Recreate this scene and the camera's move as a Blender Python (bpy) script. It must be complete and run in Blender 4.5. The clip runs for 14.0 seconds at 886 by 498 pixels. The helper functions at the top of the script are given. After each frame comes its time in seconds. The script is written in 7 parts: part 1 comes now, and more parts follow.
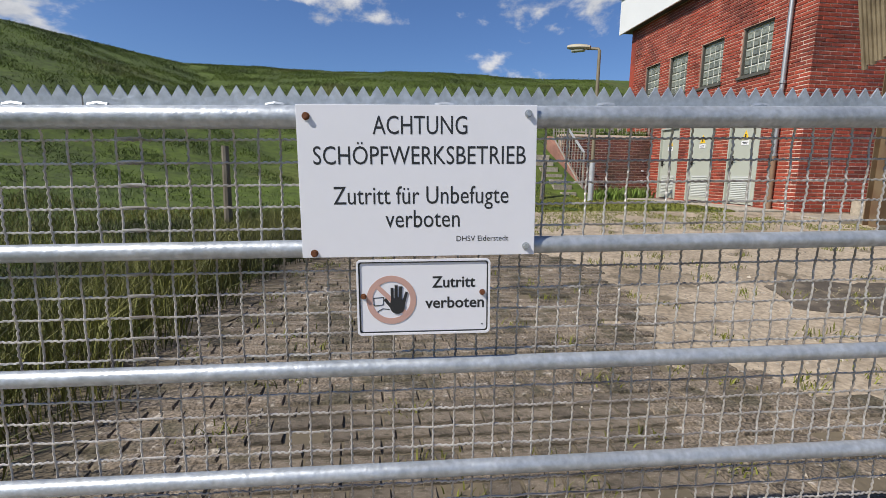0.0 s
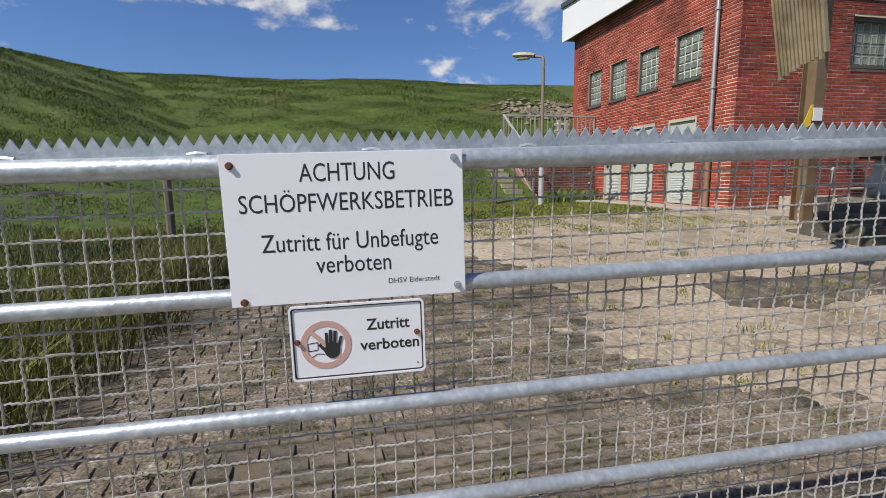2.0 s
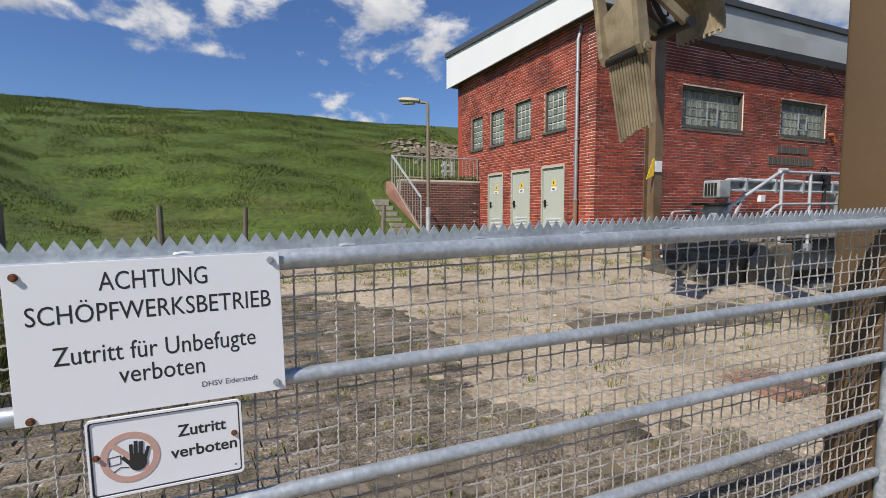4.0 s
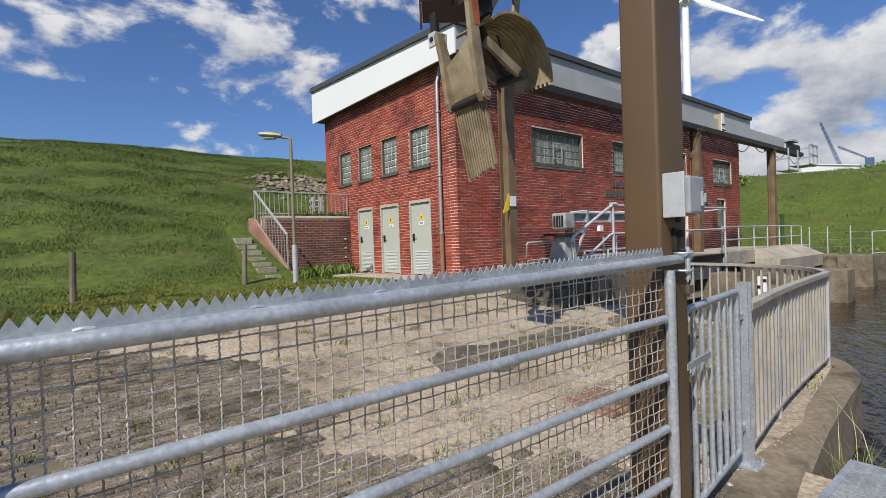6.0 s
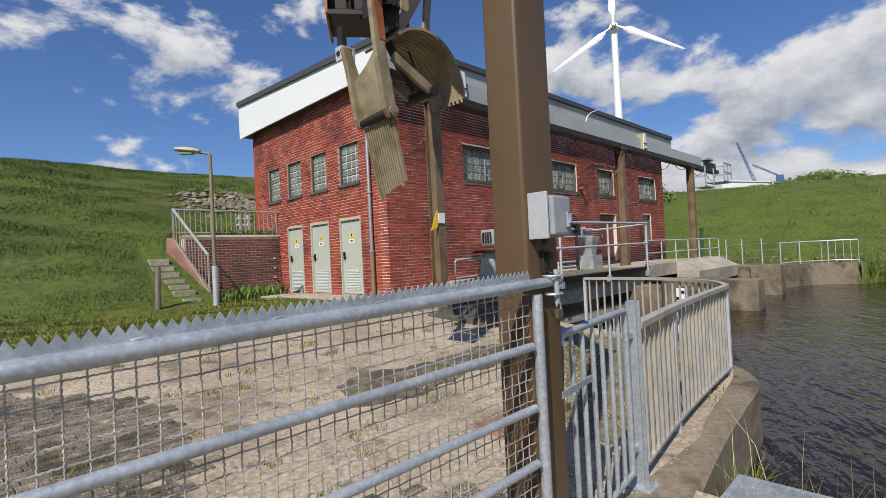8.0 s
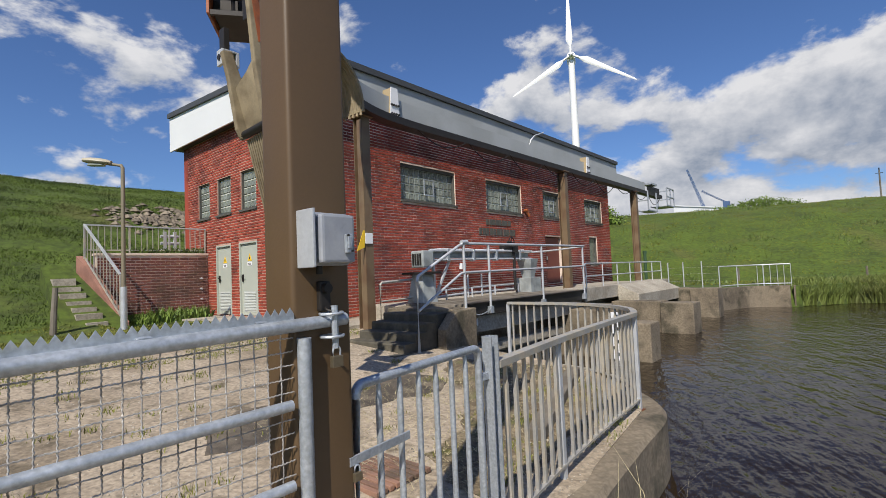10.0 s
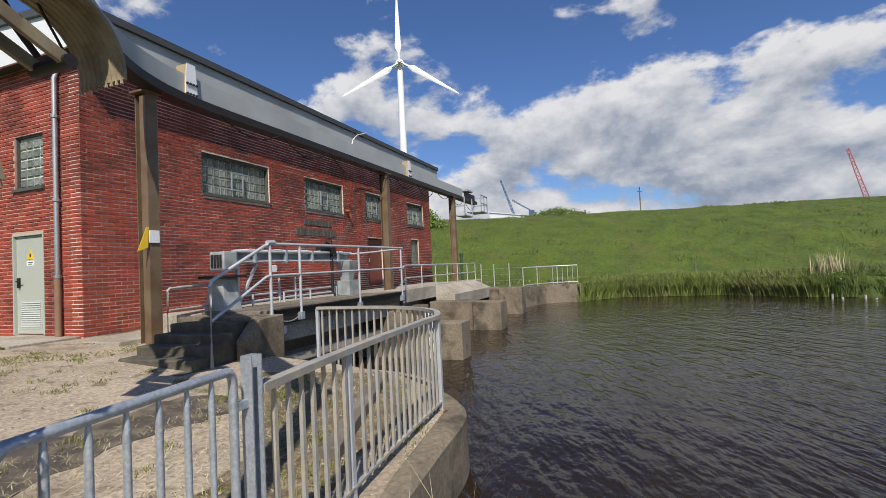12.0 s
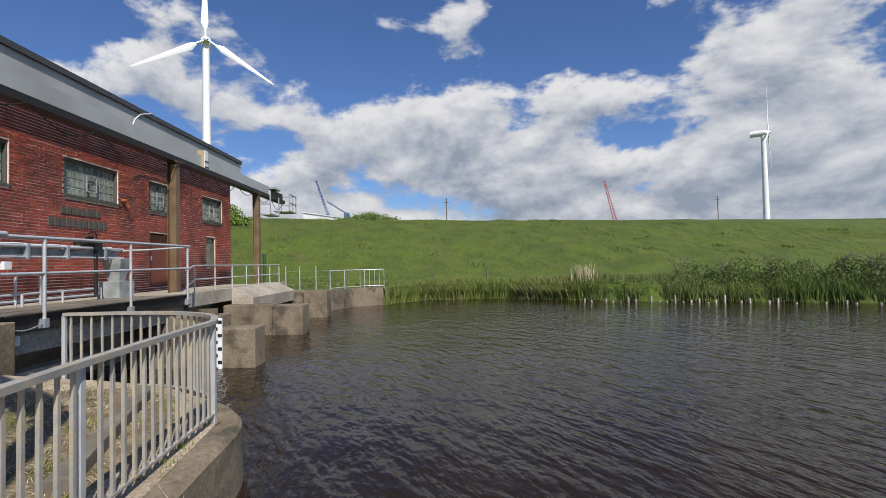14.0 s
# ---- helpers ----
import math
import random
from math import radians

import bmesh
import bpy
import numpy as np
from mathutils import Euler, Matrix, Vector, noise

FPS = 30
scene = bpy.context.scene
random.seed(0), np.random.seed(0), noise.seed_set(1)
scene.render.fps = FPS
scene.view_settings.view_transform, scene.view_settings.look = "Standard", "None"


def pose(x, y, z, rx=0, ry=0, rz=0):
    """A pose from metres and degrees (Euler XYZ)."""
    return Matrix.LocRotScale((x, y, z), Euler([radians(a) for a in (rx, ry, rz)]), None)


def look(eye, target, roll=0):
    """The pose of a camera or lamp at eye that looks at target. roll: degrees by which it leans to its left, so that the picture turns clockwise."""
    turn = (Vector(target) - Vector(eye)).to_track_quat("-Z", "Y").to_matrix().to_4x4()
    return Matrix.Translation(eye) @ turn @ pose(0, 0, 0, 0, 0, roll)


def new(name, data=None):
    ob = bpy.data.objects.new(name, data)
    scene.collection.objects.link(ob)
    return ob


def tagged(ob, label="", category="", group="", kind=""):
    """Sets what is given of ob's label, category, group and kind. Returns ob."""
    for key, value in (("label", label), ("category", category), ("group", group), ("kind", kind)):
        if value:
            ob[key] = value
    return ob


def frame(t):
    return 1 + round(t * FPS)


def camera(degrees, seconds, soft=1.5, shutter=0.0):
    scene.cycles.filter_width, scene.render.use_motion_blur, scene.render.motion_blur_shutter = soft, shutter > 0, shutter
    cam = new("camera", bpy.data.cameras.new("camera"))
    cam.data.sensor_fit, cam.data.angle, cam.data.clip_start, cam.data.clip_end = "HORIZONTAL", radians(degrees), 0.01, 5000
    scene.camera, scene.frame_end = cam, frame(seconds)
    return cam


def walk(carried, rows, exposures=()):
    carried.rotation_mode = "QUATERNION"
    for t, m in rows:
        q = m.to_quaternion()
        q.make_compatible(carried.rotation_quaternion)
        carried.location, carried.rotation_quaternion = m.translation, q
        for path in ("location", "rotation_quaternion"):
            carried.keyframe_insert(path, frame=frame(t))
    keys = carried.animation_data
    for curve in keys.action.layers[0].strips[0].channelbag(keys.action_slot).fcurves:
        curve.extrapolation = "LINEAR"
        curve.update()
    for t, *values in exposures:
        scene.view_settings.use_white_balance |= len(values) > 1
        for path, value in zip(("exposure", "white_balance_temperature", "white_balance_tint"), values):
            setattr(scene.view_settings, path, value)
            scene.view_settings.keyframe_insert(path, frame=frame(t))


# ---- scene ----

cam = camera(84.6, 14.0, soft=0.8)
PATH = [
    (0, (0.167, -0.758, 0.673), (0.406, 1.204, 0.366), 1.02),
    (0.5, (0.169, -0.756, 0.669), (0.416, 1.202, 0.349), 0.74),
    (1, (0.183, -0.755, 0.678), (0.461, 1.196, 0.340), 0.25),
    (1.5, (0.203, -0.765, 0.701), (0.563, 1.172, 0.356), 0.47),
    (2, (0.218, -0.772, 0.750), (0.629, 1.165, 0.462), -0.55),
    (2.5, (0.246, -0.788, 0.786), (0.737, 1.131, 0.512), -0.40),
    (3, (0.277, -0.813, 0.827), (0.862, 1.083, 0.580), -0.23),
    (3.5, (0.315, -0.836, 0.865), (1.019, 1.023, 0.652), 0.42),
    (4, (0.360, -0.872, 0.892), (1.181, 0.945, 0.738), -0.11),
    (6.5, (0.639, -1.030, 0.988), (1.941, 0.488, 0.983), -1.69),
    (7, (0.710, -1.089, 1.006), (2.049, 0.397, 1.024), -1.45),
    (7.5, (0.822, -1.068, 0.989), (2.203, 0.379, 1.003), -2.24),
    (10, (1.796, -1.341, 1.0), (3.308, -0.036, 1.1), -2.4),
    (10.5, (1.937, -1.354, 0.987), (3.539, -0.158, 1.007), -2.4),
    (11, (2.085, -1.326, 0.987), (3.783, -0.272, 1.061), -2.5),
    (11.5, (2.192, -1.321, 0.996), (4.014, -0.503, 1.091), -1.5),
    (12, (2.241, -1.394, 1.002), (4.108, -0.681, 1.077), -2.8),
    (12.5, (2.274, -1.488, 1.007), (4.197, -0.945, 1.091), -1.3),
    (13, (2.314, -1.591, 1.007), (4.28, -1.236, 1.091), -1.3),
    (13.5, (2.267, -1.659, 0.999), (4.26, -1.508, 1.074), -1.3),
    (14, (2.185, -1.696, 1.015), (4.184, -1.721, 1.075), -1.3),
]
walk(cam, [(t, look(eye, target, roll)) for t, eye, target, roll in PATH], [(0, 0.06), (14, 0.06)])


# ---- sun and sky ----
SUN_WAY = Vector((0.88, 0.39, -1.0)).normalized()
world = bpy.data.worlds.new("sky")
scene.world = world
world.use_nodes = True
wn, wl = world.node_tree.nodes, world.node_tree.links
wn.clear()


w_out = wn.new("ShaderNodeOutputWorld")
w_bg = wn.new("ShaderNodeBackground")
w_bg.inputs["Strength"].default_value = 0.050
sky = wn.new("ShaderNodeTexSky")
sky.sky_type = "NISHITA"
sky.sun_disc = False
sky.sun_elevation = math.asin(-SUN_WAY.z)
sky.sun_rotation = math.atan2(-SUN_WAY.x, -SUN_WAY.y)
sky.air_density, sky.dust_density, sky.ozone_density = 1.0, 0.4, 2.0
w_tc = wn.new("ShaderNodeTexCoord")
# cumulus clouds from fractal noise over the sky
w_sep = wn.new("ShaderNodeSeparateXYZ")
wl.new(w_tc.outputs["Generated"], w_sep.inputs[0])


def wmath(op, a, b=None, clamp=False):
    n = wn.new("ShaderNodeMath")
    n.operation, n.use_clamp = op, clamp
    for i, v in enumerate((a, b)):
        if v is None:
            continue
        if isinstance(v, (int, float)):
            n.inputs[i].default_value = v
        else:
            wl.new(v, n.inputs[i])
    return n.outputs[0]


# puffs of even angular size, a little flattened
w_vec = wn.new("ShaderNodeCombineXYZ")
wl.new(w_sep.outputs[0], w_vec.inputs[0])
wl.new(w_sep.outputs[1], w_vec.inputs[1])
wl.new(wmath("MULTIPLY", w_sep.outputs[2], 1.75), w_vec.inputs[2])


def wnoise(scale, detail, rough, offset, lift=0.0):
    m = wn.new("ShaderNodeMapping")
    m.inputs["Location"].default_value = (offset[0], offset[1], offset[2] + lift)
    wl.new(w_vec.outputs[0], m.inputs["Vector"])
    n = wn.new("ShaderNodeTexNoise")
    n.inputs["Scale"].default_value = scale
    n.inputs["Detail"].default_value = detail
    n.inputs["Roughness"].default_value = rough
    n.inputs["Distortion"].default_value = 0.15
    wl.new(m.outputs[0], n.inputs["Vector"])
    return n.outputs["Fac"]


CLOUD_AT = (3.1, 1.7, 0.4)
cloud = wnoise(4.0, 11, 0.565, CLOUD_AT)
# the cloud bank grows towards the open water (plus x, minus y) and thins overhead
seaward = wmath("ADD", wmath("MULTIPLY", w_sep.outputs[0], 0.085), wmath("MULTIPLY", w_sep.outputs[1], -0.015))
low = wmath("MULTIPLY", wmath("SUBTRACT", 0.30, w_sep.outputs[2]), wmath("ADD", 0.10, wmath("MULTIPLY", wmath("MAXIMUM", w_sep.outputs[0], 0.0), 0.55)))
cover = wmath("ADD", cloud, wmath("ADD", wmath("MAXIMUM", seaward, 0.022), low))
w_ramp = wn.new("ShaderNodeMapRange")
w_ramp.interpolation_type = "SMOOTHSTEP"
w_ramp.inputs["From Min"].default_value, w_ramp.inputs["From Max"].default_value = 0.535, 0.615
wl.new(cover, w_ramp.inputs["Value"])
# tops lit, bases grey: density falls off upwards at a top and downwards at a base
rise = wmath("SUBTRACT", wnoise(4.0, 8, 0.58, CLOUD_AT), wnoise(4.0, 8, 0.58, CLOUD_AT, 0.06))
thick = wmath("MULTIPLY", wmath("SUBTRACT", cover, 0.66), -1.9)
w_tone = wn.new("ShaderNodeMix")
w_tone.data_type = "RGBA"
w_tone.inputs["A"].default_value = (5.4, 6.3, 8.0, 1)
w_tone.inputs["B"].default_value = (14.5, 14.5, 14.9, 1)
haze = wmath("MULTIPLY", wmath("SUBTRACT", 0.20, w_sep.outputs[2], True), 0.9)
wl.new(wmath("SUBTRACT", wmath("ADD", wmath("ADD", 0.50, thick), wmath("MULTIPLY", rise, 4.6)), haze, True), w_tone.inputs["Factor"])
w_mix = wn.new("ShaderNodeMix")
w_mix.data_type = "RGBA"
wl.new(w_ramp.outputs[0], w_mix.inputs["Factor"])
w_blue = wn.new("ShaderNodeMix")
w_blue.data_type, w_blue.blend_type = "RGBA", "MULTIPLY"
w_blue.inputs["Factor"].default_value = 1.0
w_blue.inputs["B"].default_value = (1.12, 1.45, 2.05, 1)
wl.new(sky.outputs[0], w_blue.inputs["A"])
wl.new(w_blue.outputs["Result"], w_mix.inputs["A"])
wl.new(w_tone.outputs["Result"], w_mix.inputs["B"])
wl.new(w_mix.outputs["Result"], w_bg.inputs["Color"])
wl.new(w_bg.outputs[0], w_out.inputs[0])

sun = new("sun", bpy.data.lights.new("sun", "SUN"))
sun.data.energy, sun.data.angle, sun.data.color = 5.0, radians(0.53), (1.0, 0.93, 0.83)
sun.matrix_world = look((-40, -20, 50), Vector((-40, -20, 50)) + SUN_WAY)


# ---- materials ----
def mat(name, base, rough=0.6, metal=0.0, var=0.25, scale=3.0, fine=40.0, bump=0.25, second=None, patch=2.0, amount=0.5,
        island=0.0, objrand=0.0, coords="Object", stretch=(1, 1, 1), edge=(0.45, 0.62), speck=None, third=None):
    """Base colour broken by a broad and a fine noise, an optional second colour in patches, grain in the relief."""
    m = bpy.data.materials.new(name)
    m.use_nodes = True
    n, l = m.node_tree.nodes, m.node_tree.links
    b = n["Principled BSDF"]
    b.inputs["Metallic"].default_value = metal
    tc = n.new("ShaderNodeTexCoord")
    mp = n.new("ShaderNodeMapping")
    mp.inputs["Scale"].default_value = stretch
    l.new(tc.outputs[coords], mp.inputs["Vector"])

    def noise_at(s, d, seed):
        k = n.new("ShaderNodeTexNoise")
        k.noise_dimensions = "4D"
        k.inputs["W"].default_value = seed
        k.inputs["Scale"].default_value, k.inputs["Detail"].default_value = s, d
        l.new(mp.outputs[0], k.inputs["Vector"])
        return k.outputs["Fac"]

    def mathn(op, a, c):
        k = n.new("ShaderNodeMath")
        k.operation = op
        for i, v in enumerate((a, c)):
            if isinstance(v, (int, float)):
                k.inputs[i].default_value = v
            else:
                l.new(v, k.inputs[i])
        return k.outputs[0]

    broad, grain = noise_at(scale, 4, 1.3), noise_at(fine, 5, 4.1)
    colour = n.new("ShaderNodeRGB")
    colour.outputs[0].default_value = (*base, 1)
    col = colour.outputs[0]
    if second:
        mx = n.new("ShaderNodeMix")
        mx.data_type = "RGBA"
        mr = n.new("ShaderNodeMapRange")
        mr.inputs["From Min"].default_value, mr.inputs["From Max"].default_value = edge
        mr.inputs["To Max"].default_value = amount
        l.new(noise_at(patch, 6, 8.8), mr.inputs["Value"])
        l.new(mr.outputs[0], mx.inputs["Factor"])
        l.new(col, mx.inputs["A"])
        mx.inputs["B"].default_value = (*second, 1)
        col = mx.outputs["Result"]
    if third:
        colour3, size3, edge3, amount3 = third
        mx = n.new("ShaderNodeMix")
        mx.data_type = "RGBA"
        mr = n.new("ShaderNodeMapRange")
        mr.inputs["From Min"].default_value, mr.inputs["From Max"].default_value = edge3
        mr.inputs["To Max"].default_value = amount3
        l.new(noise_at(size3, 7, 2.7), mr.inputs["Value"])
        l.new(mr.outputs[0], mx.inputs["Factor"])
        l.new(col, mx.inputs["A"])
        mx.inputs["B"].default_value = (*colour3, 1)
        col = mx.outputs["Result"]
    hv = n.new("ShaderNodeHueSaturation")
    l.new(col, hv.inputs["Color"])
    val = mathn("ADD", 1.0, mathn("ADD", mathn("MULTIPLY", mathn("SUBTRACT", broad, 0.5), 2 * var),
                                    mathn("MULTIPLY", mathn("SUBTRACT", grain, 0.5), 1.4 * var)))
    if speck:
        sp = n.new("ShaderNodeMapRange")
        sp.inputs["From Min"].default_value, sp.inputs["From Max"].default_value = 0.36, 0.64
        sp.inputs["To Min"].default_value, sp.inputs["To Max"].default_value = 1 - speck[1], 1 + speck[1]
        l.new(noise_at(speck[0], 3, 6.2), sp.inputs["Value"])
        val = mathn("MULTIPLY", val, sp.outputs[0])
    if island:
        g = n.new("ShaderNodeNewGeometry")
        val = mathn("ADD", val, mathn("MULTIPLY", mathn("SUBTRACT", g.outputs["Random Per Island"], 0.5), island))
    if objrand:
        o = n.new("ShaderNodeObjectInfo")
        val = mathn("ADD", val, mathn("MULTIPLY", mathn("SUBTRACT", o.outputs["Random"], 0.5), objrand))
    l.new(val, hv.inputs["Value"])
    l.new(hv.outputs[0], b.inputs["Base Color"])
    l.new(mathn("ADD", rough - 0.12, mathn("MULTIPLY", broad, 0.24)), b.inputs["Roughness"])
    if bump:
        bp = n.new("ShaderNodeBump")
        bp.inputs["Strength"].default_value = bump
        bp.inputs["Distance"].default_value = 0.01
        l.new(mathn("ADD", grain, mathn("MULTIPLY", broad, 0.6)), bp.inputs["Height"])
        l.new(bp.outputs[0], b.inputs["Normal"])
    return m


GALV = mat("galvanised_steel", (0.40, 0.44, 0.485), 0.45, 0.5, 0.22, 7, 60, 0.2, (0.52, 0.555, 0.59), 30, 0.5, speck=(70, 0.12), third=((0.27, 0.30, 0.33), 3.0, (0.56, 0.72), 0.5))
WIRE = mat("galvanised_wire", (0.52, 0.50, 0.475), 0.45, 0.45, 0.40, 25, 120, 0.1, (0.13, 0.10, 0.08), 10, 0.65)
RAIL = mat("aged_galvanised_rail", (0.40, 0.39, 0.36), 0.62, 0.35, 0.3, 5, 60, 0.15, (0.52, 0.45, 0.33), 6, 0.7)
PALE = mat("pale_galvanised_rail", (0.55, 0.57, 0.59), 0.5, 0.4, 0.22, 6, 70, 0.1)
BROWN = mat("brown_coating", (0.112, 0.068, 0.030), 0.5, 0.0, 0.14, 2.5, 90, 0.06, (0.09, 0.058, 0.032), 1.6, 0.5)
BROWNBEAM = mat("brown_beam_coating", (0.17, 0.12, 0.07), 0.5, 0.0, 0.18, 2.0, 60, 0.1, (0.11, 0.055, 0.03), 2.5, 0.6)
HANGER = mat("tan_hanger_paint", (0.40, 0.31, 0.18), 0.6, 0.0, 0.15, 4, 40, 0.05)
GRAB = mat("muddy_painted_steel", (0.30, 0.245, 0.155), 0.7, 0.0, 0.25, 5, 45, 0.2, (0.145, 0.11, 0.065), 4, 0.7)
RUSTRED = mat("rust_red_paint", (0.36, 0.10, 0.03), 0.55, 0.0, 0.25, 4, 40, 0.15, (0.10, 0.05, 0.03), 5, 0.6)
DARKSTEEL = mat("dark_steel", (0.026, 0.023, 0.021), 0.55, 0.3, 0.3, 6, 50, 0.1)
RUST = mat("rusty_bolt", (0.16, 0.06, 0.025), 0.7, 0.3, 0.4, 30, 160, 0.2)
SIGNWHITE = mat("white_sign_board", (0.74, 0.76, 0.82), 0.32, 0.0, 0.03, 3, 30, 0.01)
SIGNBLACK = mat("black_sign_ink", (0.022, 0.024, 0.028), 0.4, 0.0, 0.1, 5, 50, 0.0)
FADEDRED = mat("faded_red_ink", (0.50, 0.32, 0.28), 0.4, 0.0, 0.12, 12, 60, 0.0)
CONC = mat("weathered_concrete", (0.205, 0.168, 0.118), 0.88, 0.0, 0.32, 1.6, 30, 0.6, (0.105, 0.085, 0.06), 1.3, 0.85, speck=(24, 0.20), third=((0.045, 0.042, 0.026), 2.0, (0.54, 0.66), 0.75))
MOSSSHADECONC = mat("mossy_concrete_with_shade", (0.085, 0.076, 0.056), 0.92, 0.0, 0.32, 2.0, 30, 0.6, (0.17, 0.145, 0.10), 2.2, 0.6, edge=(0.5, 0.68), speck=(8, 0.2))
CONCPALE = mat("pale_concrete", (0.39, 0.355, 0.29), 0.85, 0.0, 0.2, 1.5, 30, 0.4, (0.23, 0.20, 0.15), 1.4, 0.6, speck=(22, 0.2))
MORTAR = mat("mortar", (0.74, 0.62, 0.52), 0.9, 0.0, 0.25, 2.0, 60, 0.3, (0.30, 0.17, 0.12), 1.1, 0.65)
REDMORTAR = mat("reddish_mortar", (0.52, 0.33, 0.26), 0.9, 0.0, 0.3, 2.0, 60, 0.3, (0.26, 0.11, 0.08), 1.3, 0.7)
BRICK = mat("red_clinker_brick", (0.30, 0.052, 0.028), 0.72, 0.0, 0.30, 0.9, 55, 0.6, (0.125, 0.026, 0.018), 1.3, 0.8, island=0.55)
BRICKPIECE = mat("red_clinker_brick_piece", (0.30, 0.052, 0.028), 0.72, 0.0, 0.30, 3, 55, 0.6, (0.125, 0.026, 0.018), 4, 0.7, objrand=0.55)
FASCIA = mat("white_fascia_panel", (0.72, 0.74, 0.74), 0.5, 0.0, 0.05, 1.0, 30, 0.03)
ROOFING = mat("dark_roof_sheet", (0.06, 0.065, 0.07), 0.6, 0.1, 0.2, 2, 40, 0.1)
DOORPAINT = mat("grey_green_door_paint", (0.42, 0.45, 0.39), 0.45, 0.0, 0.06, 1.5, 60, 0.03)
LOUVRE = mat("grey_louvre", (0.50, 0.53, 0.50), 0.5, 0.1, 0.1, 4, 50, 0.05)
ZINC = mat("zinc_pipe", (0.36, 0.38, 0.40), 0.5, 0.6, 0.2, 3, 40, 0.08)
CASTIRON = mat("rusty_cast_iron_pipe", (0.24, 0.15, 0.095), 0.75, 0.1, 0.3, 5, 50, 0.2)
GLASSBLOCK = mat("glass_block", (0.25, 0.275, 0.235), 0.12, 0.0, 0.35, 2.5, 12, 0.5, (0.10, 0.115, 0.10), 3, 0.7, objrand=0.6)
PALEMORTAR = mat("pale_block_mortar", (0.70, 0.71, 0.64), 0.85, 0.0, 0.15, 3, 50, 0.2)
FRAMEDARK = mat("dark_lintel_and_shade", (0.085, 0.085, 0.075), 0.7, 0.0, 0.25, 4, 50, 0.2)
YELLOW = mat("yellow_warning_plate", (0.80, 0.52, 0.03), 0.45, 0.0, 0.06, 4, 40, 0.02)
WHITE = mat("white_paint", (0.78, 0.79, 0.80), 0.45, 0.0, 0.06, 2, 40, 0.03)
BOXGREY = mat("grey_enclosure_paint", (0.27, 0.29, 0.33), 0.5, 0.0, 0.10, 4, 70, 0.12, (0.35, 0.37, 0.40), 9, 0.6)
WOOD = mat("weathered_wood", (0.135, 0.115, 0.088), 0.85, 0.0, 0.35, 4, 40, 0.4, (0.25, 0.225, 0.185), 5, 0.5, stretch=(0.3, 1, 0.3))
TURBINE = mat("turbine_white", (0.80, 0.81, 0.82), 0.4, 0.0, 0.03, 0.2, 5, 0.0)
CRANEBLUE = mat("crane_blue", (0.06, 0.11, 0.22), 0.5, 0.0, 0.1, 1, 10, 0.0)
CRANERED = mat("crane_red", (0.42, 0.13, 0.14), 0.5, 0.0, 0.1, 1, 10, 0.0)
YARD = mat("sandy_concrete_yard", (0.37, 0.305, 0.225), 0.92, 0.0, 0.26, 1.1, 45, 1.0, (0.22, 0.175, 0.12), 1.0, 0.8, edge=(0.50, 0.64), speck=(26, 0.26), third=((0.11, 0.088, 0.056), 3.4, (0.57, 0.66), 0.75))
SETT = mat("brown_grey_paving_block", (0.165, 0.134, 0.100), 0.9, 0.0, 0.30, 3.0, 30, 0.8, (0.34, 0.31, 0.265), 20.0, 0.85, edge=(0.58, 0.66), island=0.5, speck=(75, 0.60), third=((0.045, 0.042, 0.022), 5.0, (0.50, 0.62), 0.75))
SETTPIECE = mat("brown_grey_paving_block_piece", (0.165, 0.134, 0.100), 0.9, 0.0, 0.30, 3.0, 30, 0.8, (0.34, 0.31, 0.265), 20.0, 0.85, edge=(0.58, 0.66), objrand=0.5, speck=(75, 0.60), third=((0.045, 0.042, 0.022), 5.0, (0.50, 0.62), 0.75))
SOIL = mat("joint_soil", (0.115, 0.094, 0.064), 0.95, 0.0, 0.35, 2.0, 40, 0.6, (0.17, 0.14, 0.09), 1.2, 0.6)
GRASS = mat("dike_turf", (0.066, 0.100, 0.009), 0.9, 0.0, 0.38, 0.45, 9, 1.0, (0.045, 0.070, 0.008), 0.6, 0.85, speck=(5, 0.28), third=((0.105, 0.098, 0.024), 0.35, (0.55, 0.7), 0.5))
BLADE = mat("grass_blades", (0.082, 0.122, 0.010), 0.75, 0.0, 0.40, 0.6, 8, 0.0, (0.034, 0.058, 0.006), 1.1, 0.9, island=0.8, third=((0.12, 0.11, 0.026), 0.35, (0.55, 0.7), 0.5))
FARBLADE = mat("grazed_grass_blades", (0.150, 0.160, 0.014), 0.75, 0.0, 0.28, 0.25, 6, 0.0, (0.085, 0.105, 0.010), 0.35, 0.8, island=0.5)
TALLBLADE = mat("tall_grass_blades", (0.120, 0.122, 0.020), 0.7, 0.0, 0.3, 0.7, 8, 0.0, (0.022, 0.030, 0.006), 0.9, 0.9, island=1.2)
BANKGRASS = mat("bank_grass_blades", (0.125, 0.165, 0.030), 0.75, 0.0, 0.3, 0.3, 5, 0.0, (0.17, 0.155, 0.06), 0.4, 0.5, island=0.6)
REED = mat("reed_blades", (0.092, 0.142, 0.024), 0.7, 0.0, 0.3, 0.4, 5, 0.0, (0.20, 0.18, 0.08), 0.35, 0.4, island=0.6)
STRAW = mat("dry_straw", (0.46, 0.40, 0.24), 0.8, 0.0, 0.2, 1, 8, 0.0, island=0.6)
LEAF = mat("bush_leaves", (0.085, 0.132, 0.024), 0.65, 0.0, 0.3, 0.6, 6, 0.0, (0.12, 0.155, 0.04), 0.5, 0.6, island=0.9)
